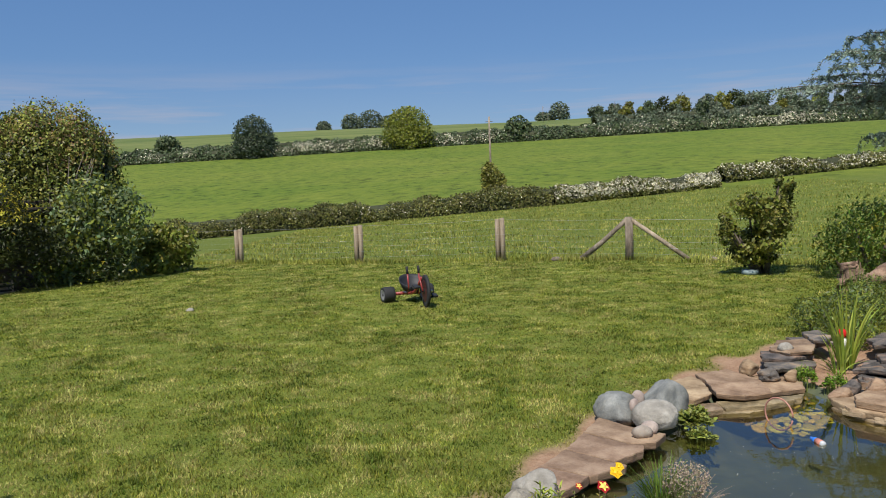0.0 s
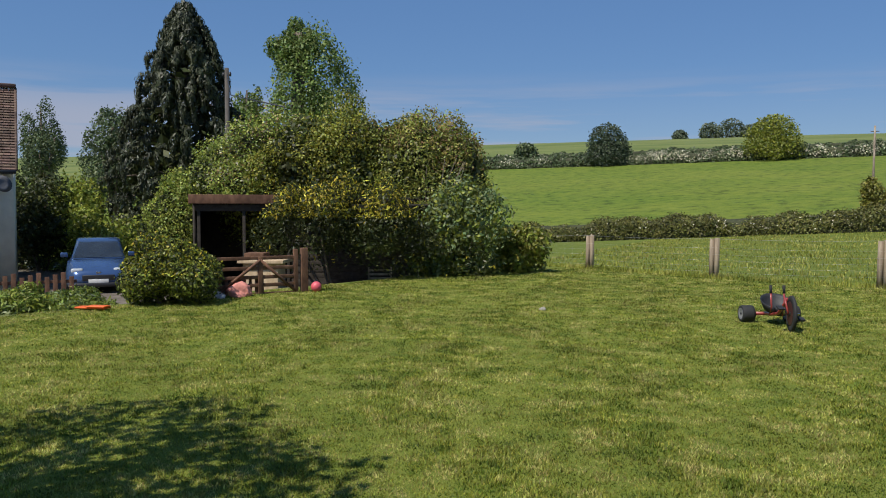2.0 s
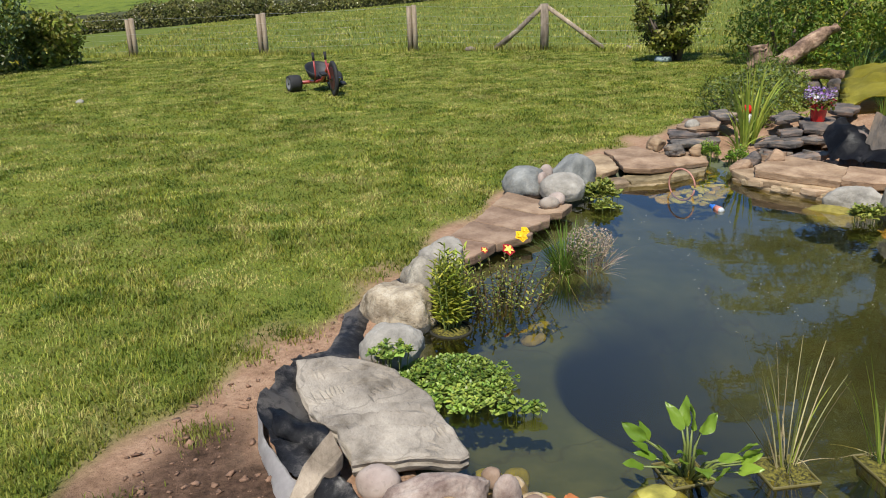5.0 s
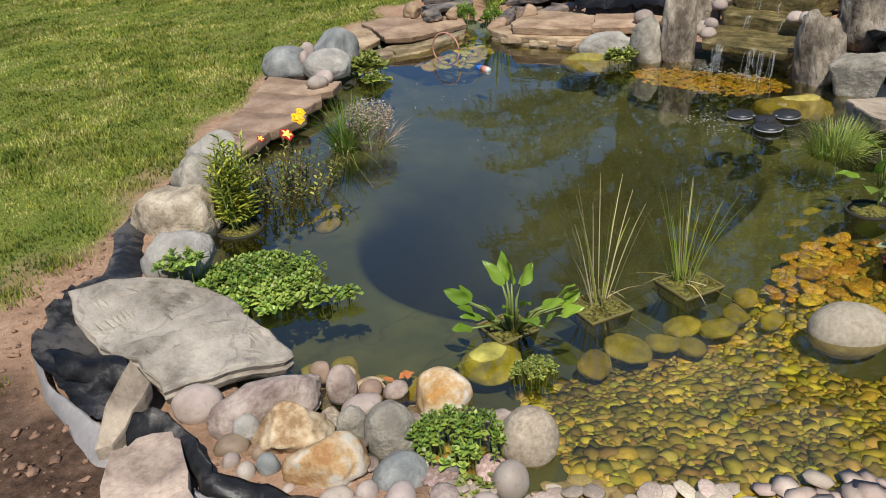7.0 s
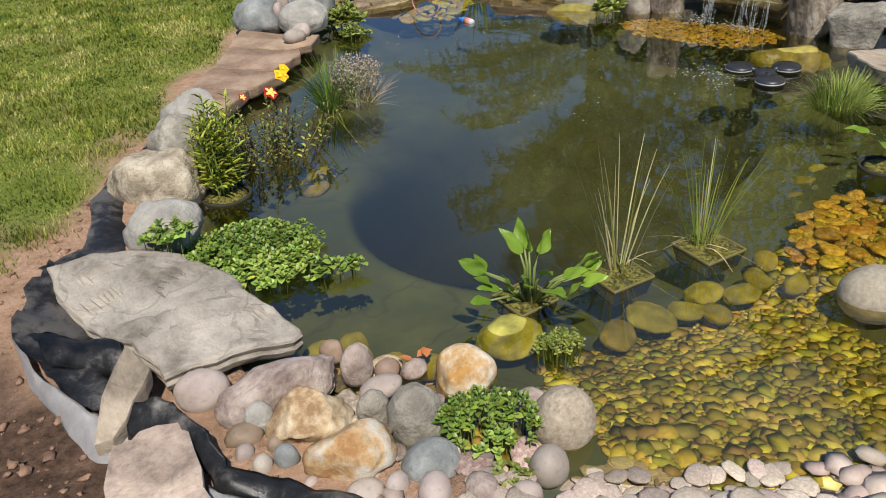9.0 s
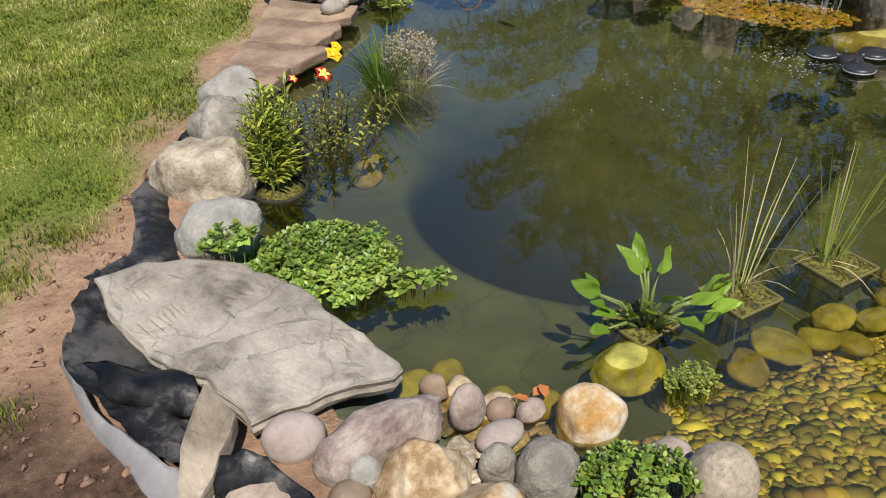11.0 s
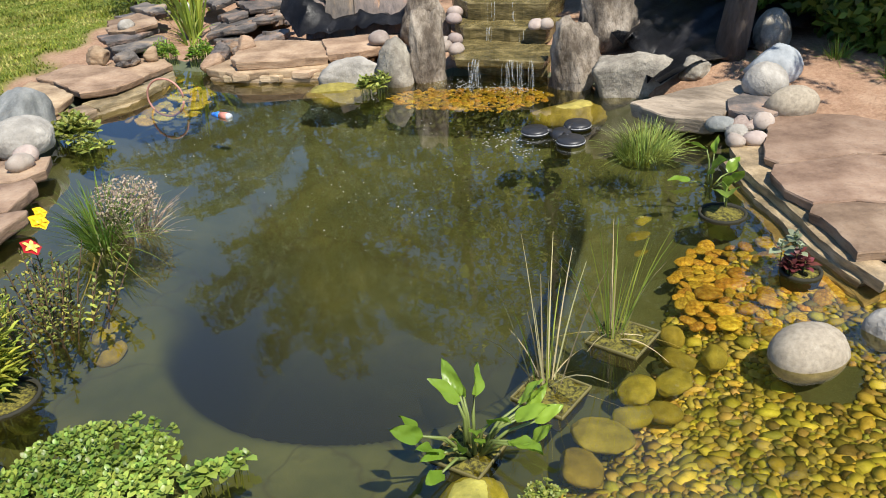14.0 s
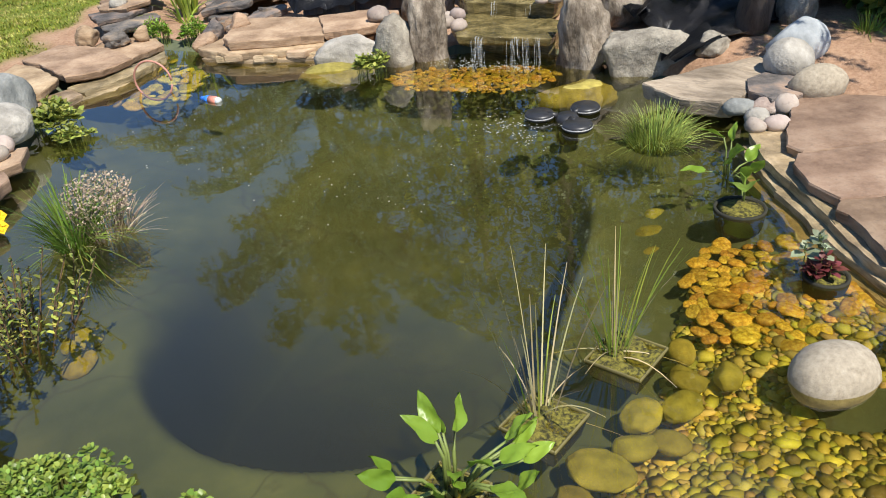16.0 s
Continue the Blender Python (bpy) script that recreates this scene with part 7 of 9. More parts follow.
tk = thing("pedal_trike", (-0.63, 12.82, 0.035), "black and red low pedal trike with two steering levers", "trike", turn=-64)
# local x forward, y to its left


def wheel(parent, x, y, r, w, rim_mat, turn=0.0, spokes=5):
    m = pose(x, y, r, 90, 0, turn)
    wl_ = part("wheel", lathe(bmesh.new(), [(r * 0.66, -w * 0.5), (r * 0.93, -w * 0.5), (r, -w * 0.32), (r, w * 0.32), (r * 0.93, w * 0.5), (r * 0.66, w * 0.5), (r * 0.62, 0)], 30, m), TYRE, parent)
    part("rim", lathe(bmesh.new(), [(r * 0.6, -w * 0.46), (r * 0.68, -w * 0.52), (r * 0.68, w * 0.52), (r * 0.6, w * 0.46)], 30, m), rim_mat, wl_)
    for k in range(spokes):
        a = 2 * math.pi * k / spokes
        bm = bmesh.new()
        tube(bm, [m @ Vector((0, 0, 0)), m @ Vector((r * 0.64 * math.cos(a), r * 0.64 * math.sin(a), 0))], r * 0.05, 6)
        part("spoke", bm, rim_mat, wl_)
    part("hub", lathe(bmesh.new(), [(0.0, -w * 0.55), (r * 0.16, -w * 0.5), (r * 0.16, w * 0.5), (0.0, w * 0.55)], 14, m), DARKGREY, wl_)


wheel(tk, 0.95, 0.0, 0.26, 0.05, plain("dark_red_rim", (0.06, 0.016, 0.016), 0.5), -11, 9)
wheel(tk, 0.0, -0.275, 0.13, 0.19, plain("pale_rim", (0.22, 0.22, 0.23), 0.4))
wheel(tk, 0.0, 0.43, 0.13, 0.19, plain("pale_rim_b", (0.22, 0.22, 0.23), 0.4))
part("axle", tube(bmesh.new(), [(0, -0.275, 0.13), (0, 0.43, 0.13)], 0.03, 8), RED, tk)
part("frame", tube(bmesh.new(), [(0.0, 0, 0.14), (0.25, 0.0, 0.15), (0.5, 0.0, 0.2), (0.68, 0.0, 0.34), (0.8, 0.0, 0.46)], [0.024, 0.026, 0.026, 0.024, 0.022], 9), RED, tk)
for s in (-1, 1):
    part("fork", tube(bmesh.new(), [(0.8, s * 0.05, 0.5), (0.88, s * 0.055, 0.4), (0.95, s * 0.05, 0.26)], 0.014, 7), RED, tk)
    lv = part("steering_lever", tube(bmesh.new(), [(0.42, s * 0.1, 0.16), (0.5, s * 0.1, 0.3), (0.46, s * 0.1, 0.52)], 0.014, 8), RED, tk)
    part("grip", tube(bmesh.new(), [(0.462, s * 0.1, 0.5), (0.445, s * 0.1, 0.62)], [0.02, 0.023], 9), TYRE, lv)
    cr_ = part("crank", tube(bmesh.new(), [(0.95, s * 0.05, 0.26), (0.95, s * 0.11, 0.26), (0.93 - s * 0.06, s * 0.12, 0.26 - s * 0.09)], 0.011, 6), CHROME, tk)
    part("pedal", box(bmesh.new(), -0.05, -0.045, -0.014, 0.05, 0.045, 0.014, 0.006, pose(0.93 - s * 0.06, s * 0.18, 0.26 - s * 0.09, 0, 20, 0)), DARKGREY, cr_)
lean_back = Matrix(((1, 0, 0, 0.16), (0, 1, 0, 0.13), (-0.38, 0, 1, 0.17), (0, 0, 0, 1)))
bm = lathe(bmesh.new(), [(0.0, 0.0), (0.13, 0.008), (0.2, 0.05), (0.235, 0.13), (0.25, 0.175), (0.24, 0.178), (0.222, 0.135), (0.185, 0.065), (0.12, 0.028), (0.0, 0.02)], 28, lean_back)
part("seat", bm, DARKGREY, tk, "black moulded bucket seat")

# ---- shrubs and bed past the pond ----
shrub("dark_shrub", 6.15, 14.75, [(0, 0, 0.95, 0.95, 0.95, 0.75), (0, 0, 0.5, 0.85, 0.85, 0.45), (0.45, 0.1, 1.5, 0.3, 0.3, 0.4), (-0.75, -0.2, 0.95, 0.3, 0.3, 0.4), (-0.2, 0, 1.4, 0.3, 0.3, 0.3)], 0.075, 11000, [(LEAF_DARK, 0.15), (LEAF_OLIVE, 0.55), (LEAF_MID, 0.3)], rng, "open dark shrub with brownish leaves at the lawn's end", z=0.02, count=14, size=0.24, stems=14, rough=0.3)
shrub("green_conifer", 7.6, 13.4, [(0, 0, 0.8, 1.0, 1.1, 1.0), (0.9, -0.6, 0.9, 1.2, 1.2, 0.95), (1.8, -1.6, 0.8, 1.2, 1.2, 0.9)], 0.085, 36000, [(LEAF_BRIGHT, 0.8), (LEAF_GOLD, 0.2)], rng, "bright green feathery conifer hedge", z=0.0, count=18, size=0.42, aspect=0.35)
tank = tagged(part("water_butt_lid", lathe(bmesh.new(), [(0.0, 0.09), (0.15, 0.08), (0.165, 0.0)], 18), plain("pale_blue_plastic", (0.22, 0.28, 0.28), 0.5)), "pale blue-grey plastic lid under the shrub", "lid")
tank.location = (5.85, 14.6, 0.04)
# driftwood
DRIFT = material("driftwood", [(0.3, (0.13, 0.08, 0.055)), (0.55, (0.29, 0.19, 0.13)), (0.75, (0.42, 0.31, 0.22))], scale=6, detail=9, stretch=(1, 1, 1), bump=0.9, bump_scale=18, bump_dist=0.03, big=3, big_amount=0.3)


def log(name, pts, radii, label, seed, mat=DRIFT, sides=14):
    bm = tube(bmesh.new(), [Vector(a).lerp(Vector(b), t) for a, b in zip(pts, pts[1:]) for t in (0, 0.125, 0.25, 0.375, 0.5, 0.625, 0.75, 0.875)] + [Vector(pts[-1])],
              [ra + (rb - ra) * t for ra, rb in zip(radii, radii[1:]) for t in (0, 0.125, 0.25, 0.375, 0.5, 0.625, 0.75, 0.875)] + [radii[-1]], sides)
    off = Vector((seed, seed * 2.1, 0))
    for v in bm.verts:
        v.co += Vector((noise.noise(v.co * 6 + off), noise.noise(v.co * 6 + off + Vector((9, 0, 0))), noise.noise(v.co * 5 + off + Vector((0, 9, 0))))) * radii[0] * 0.5
        v.co += Vector((noise.noise(v.co * 19 + off), noise.noise(v.co * 19 - off), noise.noise(v.co * 17 + off))) * radii[0] * 0.35
    return tagged(part(name, bm, mat), label, "log")


log("driftwood_log", [(6.35, 11.2, 0.3), (6.75, 11.3, 0.48), (7.15, 11.4, 0.7), (7.4, 11.45, 0.78)], [0.10, 0.125, 0.10, 0.06], "gnarled reddish driftwood log propped up", 3)
log("tree_stump", [(6.2, 11.3, 0.0), (6.18, 11.35, 0.3), (6.1, 11.35, 0.56)], [0.24, 0.2, 0.12], "rough upright stump under the driftwood", 5)
log("rotten_log", [(6.15, 10.2, 0.27), (6.32, 9.9, 0.29), (6.5, 9.58, 0.27)], [0.06, 0.07, 0.06], "short broken log lying on stones", 7)
for i, (x, y, z, w) in enumerate(((6.25, 10.05, 0.0, 0.4), (6.5, 9.7, 0.0, 0.4), (6.5, 10.8, 0.0, 0.45), (6.2, 11.0, 0.0, 0.5))):
    boulder("boulder", x, y, z, w, 0.4, 0.28, 40 * i, S_SLATE, "dark stone in the bank behind the pond", 8, 0.09, seed=400 + i)
# tarpaulin
TARP = material("yellow_green_tarpaulin", [(0.3, (0.30, 0.27, 0.03)), (0.7, (0.52, 0.46, 0.07))], scale=3, rough=0.4, bump=0.5, bump_scale=7, bump_dist=0.03, big=2, big_amount=0.25)
ribbon("tarpaulin", [(5.2, 7.5, 0.26), (5.5, 8.1, 0.3), (5.95, 8.8, 0.34), (6.35, 9.4, 0.36)], [(6.3, 6.9, 0.3), (6.9, 7.5, 0.4), (7.3, 8.3, 0.45), (7.6, 9.0, 0.45)], TARP, -0.12, "crumpled yellow-green tarpaulin spread over the bed", "tarpaulin", 11, across=14, wrinkle=0.09)
# potted flowers
POT = plain("red_glazed_pot", (0.55, 0.012, 0.012), 0.25, 0.1, 20, 0, 0.0, 0.6)
pot = thing("flower_pot", (4.6, 6.92, 0.236), "shiny red pot of purple and white flowers on a slate", "flower pot")
pot.scale = (0.78, 0.78, 0.78)
part("pot", lathe(bmesh.new(), [(0.075, 0.0), (0.082, 0.01), (0.1, 0.18), (0.108, 0.19), (0.108, 0.21), (0.092, 0.21), (0.09, 0.17), (0.0, 0.165)], 24), POT, pot)
PETAL_P = leafy("purple_petal", (0.24, 0.13, 0.36), (0.50, 0.36, 0.62), translucent=0.2)
PETAL_W = leafy("white_petal", (0.55, 0.50, 0.55), (0.8, 0.78, 0.8), translucent=0.2)
PETAL_R = leafy("crimson_petal", (0.22, 0.01, 0.02), (0.42, 0.03, 0.05), translucent=0.2)
for mt, n, lo, hi, sz, nm in ((LEAF_MID, 260, 0.17, 0.3, 0.05, "foliage"), (PETAL_P, 220, 0.28, 0.42, 0.035, "purple_bloom"), (PETAL_W, 110, 0.26, 0.36, 0.035, "white_bloom"), (PETAL_R, 140, 0.2, 0.3, 0.04, "red_bloom")):
    a, r = rng.random(n) * 6.283, rng.random(n) ** 0.5 * 0.19
    p = np.stack([r * np.cos(a), r * np.sin(a), lo + (hi - lo) * rng.random(n)], 1)
    v, fcs = leaves_np(p, np.tile([0, 0, 1.0], (n, 1)), sz, sz * 0.8, rng)
    tagged(mesh_np(nm, v, fcs, mt, pot), kind="stuff")


def blades(name, x, y, z, n, h, spread, width, mat, rng, label, lean=0.35, droop=0.5, category="plant", base=0.06, parent=None, root=None):
    """Tall grass-like blades fanning out of one foot."""
    rt = root or thing(name, (x, y, z), label, category)
    K = 6
    a = rng.random(n) * 2 * math.pi
    ln = h * rng.uniform(0.55, 1.05, n)
    le = np.abs(rng.normal(lean, lean * 0.6, n))
    b0 = base * np.sqrt(rng.random(n))
    V = []
    for k in range(K):
        t = k / (K - 1)
        out = b0 + ln * np.sin(le) * t + droop * ln * le * t ** 3 * 0.6
        up = ln * (t * np.cos(le) - droop * 0.45 * le * t ** 3)
        w = width * (1 - t) ** 0.7 * (0.6 + 0.4 * min(1, t * 5)) * 0.5 + 0.0006
        cx, cy = out * np.cos(a), out * np.sin(a)
        sx, sy = -np.sin(a + 0.6) * w, np.cos(a + 0.6) * w
        V.append(np.stack([cx + sx, cy + sy, up], 1))
        V.append(np.stack([cx - sx, cy - sy, up], 1))
    V = np.stack(V, 1)
    idx = np.arange(n)[:, None] * 2 * K
    Fc = np.concatenate([idx + np.array([[2 * k, 2 * k + 1, 2 * k + 3, 2 * k + 2]]) for k in range(K - 1)])
    tagged(mesh_np("tuft", V.reshape(-1, 3), Fc, mat, rt), kind="stuff")
    return rt


BLADE = leafy("iris_blade", (0.19, 0.28, 0.03), (0.42, 0.48, 0.09), translucent=0.4)
BLADE_D = leafy("sedge_blade", (0.09, 0.16, 0.02), (0.23, 0.33, 0.055), translucent=0.35)
BLADE_DRY = leafy("dry_reed", (0.30, 0.25, 0.11), (0.55, 0.48, 0.27), translucent=0.25)
blades("iris_clump", 3.95, 6.98, 0.05, 30, 0.84, 0.3, 0.036, BLADE, rng, "yellow-green iris clump growing in the stream", 0.17, 1.1)
blades("iris_clump", 3.82, 6.85, 0.02, 16, 0.45, 0.3, 0.024, BLADE, rng, "smaller iris shoots beside the stream", 0.4, 1.0)
for x, y, h in ((4.5, 8.0, 0.45), (4.9, 8.3, 0.5), (4.5, 8.6, 0.55), (5.0, 9.2, 0.6), (5.5, 9.4, 0.6), (5.7, 10.0, 0.6)):
    shrub("border_plant", x, y, [(0, 0, h * 0.4, 0.4, 0.4, h * 0.55)], 0.055, 2600, [(LEAF_MID, 0.5), (LEAF_BED, 0.4), (LEAF_SILVER, 0.3)], rng, "green border plants behind the slates", count=9, size=0.5, aspect=0.3, category="plant", stems=3)
for x, y in ((5.2, 9.6), (5.5, 9.9), (7.1, 10.3), (7.5, 10.2), (5.5, 7.25), (5.75, 7.0)):
    blades("grass_tuft", x, y, float(height(x, y)), 60, 0.75 if y > 8 else 0.25, 0.2, 0.012, BLADE_D, rng, "tall grass tuft in the bank", 0.3, 0.9)
gn = thing("garden_ornament", (3.95, 7.05, 0.22), "small red and white garden ornament among the iris", "ornament")
part("base", lathe(bmesh.new(), [(0.045, 0.0), (0.05, 0.08), (0.04, 0.12)], 14), UPVC, gn)
part("top", lathe(bmesh.new(), [(0.05, 0.12), (0.045, 0.16), (0.03, 0.19), (0.0, 0.2)], 14), POT, gn)


# ---- cedar leaning over the falls ----
def cedar(rng, base, trunk, tips, label):
    """A cedar: trunk, limbs out to the tips with hanging twigs, short needles."""
    bx, by, bz = base
    root = thing("cedar_tree", base, label, "tree")
    part("trunk", tube(bmesh.new(), trunk, [0.1, 0.085, 0.08, 0.07, 0.055, 0.035, 0.015], 12), BARK, root)
    tips = [(a - bx, b - by, c - bz) for a, b, c in tips]
    limb = bmesh.new()
    P, N = [], []
    for i, tp in enumerate(tips):
        tz = min(max(tp[2] * 0.8 - 0.1, 1.4), trunk[-1][2] - 0.1)
        k = max(j for j in range(len(trunk)) if trunk[j][2] <= tz)
        a0, a1 = Vector(trunk[k]), Vector(trunk[min(k + 1, len(trunk) - 1)])
        st = a0.lerp(a1, (tz - a0.z) / max(0.01, a1.z - a0.z) if a1.z > a0.z else 0)
        tpv = Vector(tp)
        mid = st.lerp(tpv, 0.55) + Vector((0, 0, 0.28))
        path = [st, st.lerp(mid, 0.5) + Vector((0, 0, 0.06)), mid, mid.lerp(tpv, 0.6) + Vector((0, 0, 0.05)), tpv]
        tube(limb, path, [0.032, 0.026, 0.018, 0.012, 0.005], 6)
        # side twigs that hang
        for s in range(34):
            t = rng.uniform(0.2, 1.04)
            u = min(t, 1.0) * 4
            j = min(int(u), 3)
            p0 = path[j].lerp(path[j + 1], u - j)
            d = Vector((rng.normal(0, 1), rng.normal(0, 1), -0.15)).normalized() * rng.uniform(0.2, 0.65) * (1.15 - 0.55 * t)
            p1 = p0 + d * 0.6 + Vector((0, 0, 0.0))
            p2 = p0 + d + Vector((0, 0, -rng.uniform(0.02, 0.2)))
            tube(limb, [p0, p1, p2], [0.008, 0.005, 0.002], 4, False)
            m = 54
            q = rng.random(m)
            pts = np.where((q < 0.5)[:, None], np.array(p0) + (np.array(p1) - np.array(p0)) * (2 * q)[:, None], np.array(p1) + (np.array(p2) - np.array(p1)) * (2 * q - 1)[:, None])
            P.append(pts + rng.normal(0, 0.02, (m, 3)))
            N.append(rng.normal(0, 1, (m, 3)) + [0, 0, 0.6])
    tagged(part("branchwork", limb, BARK, root), kind="stuff")
    v, fcs = leaves_np(np.concatenate(P), np.concatenate(N), 0.055, 0.018, rng, tilt=0.5)
    mesh_np("crown", v, fcs, LEAF_BLUE, root)


tips = [(5.2, 4.0, 3.0), (6.4, 4.6, 2.4),
        (6.8, 4.6, 2.6), (7.6, 5.0, 3.0), (5.8, 4.2, 1.8), (6.2, 3.5, 2.0), (7.2, 4.2, 2.5),
        (4.2, 0.8, 2.4), (4.8, 0.6, 2.6), (5.4, 1.0, 2.6), (5.9, 1.8, 2.5), (5.0, 1.4, 3.2), (5.3, 1.1, 2.9), (6.2, 0.8, 3.0), (5.2, 0.2, 2.8), (5.6, 2.9, 3.2), (6.4, 1.4, 3.2), (5.6, 2.4, 3.4), (6.4, 2.6, 3.0),
        (4.5, 0.0, 2.5), (4.9, -0.4, 2.6), (5.5, -0.2, 2.7), (5.8, 0.4, 2.6), (5.2, 0.6, 2.3), (4.7, 0.3, 2.2), (6.2, 0.0, 2.8)]
tips += [(4.9, 0.5, 2.4), (4.6, 0.7, 2.6), (4.7, 1.2, 2.4), (5.0, 0.9, 2.5), (5.3, 1.3, 2.3), (5.6, 0.7, 2.6), (4.9, 1.7, 2.7), (5.5, 1.6, 2.8), (5.9, 1.2, 2.7), (6.1, 1.7, 3.0), (5.2, 2.0, 2.5), (6.4, 0.5, 2.8)]
tips += [(a + 0.35, b - 0.45, c + 0.25) for a, b, c in tips[1:7]]
tips += [(a + 0.3, b + 0.25, c + 0.15) for a, b, c in tips[7:26]] + [(a + 0.55, b - 0.2, c + 0.3) for a, b, c in tips[19:26]]
cedar(rng, (4.85, 2.65, 0.16), [(0, 0, 0), (0.1, -0.03, 0.5), (0.28, 0.02, 1.2), (0.42, 0.4, 2.0), (0.45, 1.1, 2.9), (0.4, 1.8, 3.6), (0.3, 2.4, 4.3)], tips, "blue-green weeping cedar leaning over the waterfall")
# its taller neighbour behind the bed, seen in the water
tips = [(5.9, 14.2, 3.4), (6.1, 13.7, 3.35), (6.5, 13.3, 3.5), (6.3, 12.7, 3.3), (6.6, 12.6, 3.6), (6.35, 11.7, 3.9), (5.98, 11.35, 3.65), (6.7, 11.9, 4.0), (6.9, 12.2, 3.7), (7.0, 12.5, 2.45), (7.4, 12.4, 2.5), (6.9, 12.8, 3.1), (6.6, 12.9, 3.0), (7.2, 12.4, 3.3)]
tips += [(5.5 + 3.4 * rng.random() ** 0.8, 10.4 + 2.2 * rng.random(), 4.9 + 2.4 * rng.random()) for k in range(34)]
tips += [(7.7 + 2.8 * rng.random(), 8.6 + 2.8 * rng.random(), 2.2 + 5.4 * rng.random()) for k in range(54)]
cedar(rng, (9.0, 11.9, 0.1), [(0, 0, 0), (0.05, 0, 1.2), (0, 0.05, 2.6), (-0.05, 0, 4.2), (0, 0, 6.0), (0.03, 0, 8.0)], tips, "tall blue-green cedar behind the flower bed")
# undergrowth in the tree's shade
for x, y, h, w in ((6.2, 2.6, 0.8, 0.9), (6.0, 1.6, 0.6, 0.8), (6.6, 3.6, 1.1, 1.0), (5.6, 1.0, 0.4, 0.6), (6.9, 2.0, 1.2, 1.1), (6.4, 4.6, 1.2, 1.2), (6.0, 5.6, 1.0, 1.0), (7.6, 3.2, 1.8, 1.4), (7.4, 5.0, 1.8, 1.4), (7.2, 0.8, 1.2, 1.2)):
    shrub("undergrowth", x, y, [(0, 0, h * 0.45, w * 0.5, w * 0.5, h * 0.55)], 0.1, 2600, [(LEAF_DARK, 0.6), (LEAF_MID, 0.4)], rng, "dark leafy undergrowth beneath the cedar", count=10, size=0.5, category="plant", stems=4)
for x, y, s in ((4.95, 1.75, 1), (4.7, 1.55, 2), (5.1, 2.1, 3), (4.75, 2.35, 4)):
    blades("grass_tuft", x, y, float(height(x, y)), 70, 0.16, 0.2, 0.007, BLADE_D, rng, "small grass tuft on the bare bank", 0.6, 0.8)
for x, y, h, w in ((5.5, 2.0, 0.45, 0.7), (5.75, 2.5, 0.6, 0.8), (5.9, 1.5, 0.5, 0.7), (6.3, 2.0, 0.7, 0.9), (5.6, 3.0, 0.5, 0.7)):
    shrub("bank_plant", x, y, [(0, 0, h * 0.4, w * 0.5, w * 0.5, h * 0.6)], 0.085, 2200, [(LEAF_BRIGHT, 0.7), (LEAF_MID, 0.3)], rng, "leafy green weeds on the bank beneath the cedar", count=9, size=0.5, category="plant", stems=3)
# tall conifers past the bed, mirrored in the water
for x, y, h, w in ((11.2, 12.8, 4.6, 3.6), (10.2, 9.2, 8.0, 4.2), (10.3, 7.4, 7.6, 4.2), (10.8, 5.6, 7.0, 4.0)):
    tree("conifer", x, y, h, w, 0.12, 9000, LEAF_BRIGHT if h == 4.6 and y > 9 else LEAF_PRIVET, rng, "tall green conifer past the flower bed", trunk_h=0.08, dome=True)
# trees to the side whose shade falls on the lawn
x, y = -5.43, 0.38
tree("garden_tree", x, y, 6.6, 4.4, 0.14, 7500, LEAF_MID, rng, "leafy garden tree beside the lawn", z=-0.1, trunk_h=0.35, count=18)
tree("garden_tree", -9.4, -0.2, 6.5, 4.2, 0.16, 9000, LEAF_MID, rng, "leafy garden tree near the house", z=-0.1, trunk_h=0.35, count=14)

# ---- pebbles, water plants, falls and floating things ----
rng = np.random.default_rng(5)
P_WET = material("algae_pebble", [(0.3, (0.30, 0.245, 0.03)), (0.5, (0.52, 0.42, 0.07)), (0.62, (0.60, 0.47, 0.11)), (0.78, (0.68, 0.55, 0.22))], scale=9, rough=0.55, bump=0.2, bump_scale=60, big=3, big_amount=0.2, piece=0.4, speck=0.45, speck_scale=60, speck_colour=(0.12, 0.09, 0.03))
P_WETJ = material("algae_pebble_mass", [(0.3, (0.30, 0.245, 0.03)), (0.5, (0.52, 0.42, 0.07)), (0.62, (0.60, 0.47, 0.11)), (0.78, (0.68, 0.55, 0.22))], scale=9, rough=0.55, bump=0.2, bump_scale=60, big=3, big_amount=0.2, island=0.4, speck=0.45, speck_scale=60, speck_colour=(0.12, 0.09, 0.03))
P_TAN = material("tan_pebble_mass", [(0.3, (0.26, 0.19, 0.05)), (0.5, (0.44, 0.33, 0.11)), (0.78, (0.60, 0.47, 0.24))], scale=11, rough=0.55, bump=0.3, bump_scale=50, big=3, big_amount=0.25, island=0.5, speck=0.45, speck_scale=70, speck_colour=(0.10, 0.08, 0.02))
P_OLIVE = material("mossy_pebble_mass", [(0.3, (0.15, 0.14, 0.02)), (0.5, (0.29, 0.26, 0.05)), (0.78, (0.42, 0.38, 0.13))], scale=11, rough=0.6, bump=0.35, bump_scale=50, big=3, big_amount=0.25, island=0.5, speck=0.5, speck_scale=50, speck_colour=(0.45, 0.42, 0.06))
P_DRY = material("dry_pebble", [(0.3, (0.29, 0.215, 0.165)), (0.55, (0.42, 0.335, 0.265)), (0.78, (0.55, 0.475, 0.395))], scale=14, rough=0.75, bump=0.15, bump_scale=70, big=4, big_amount=0.15, piece=0.35)
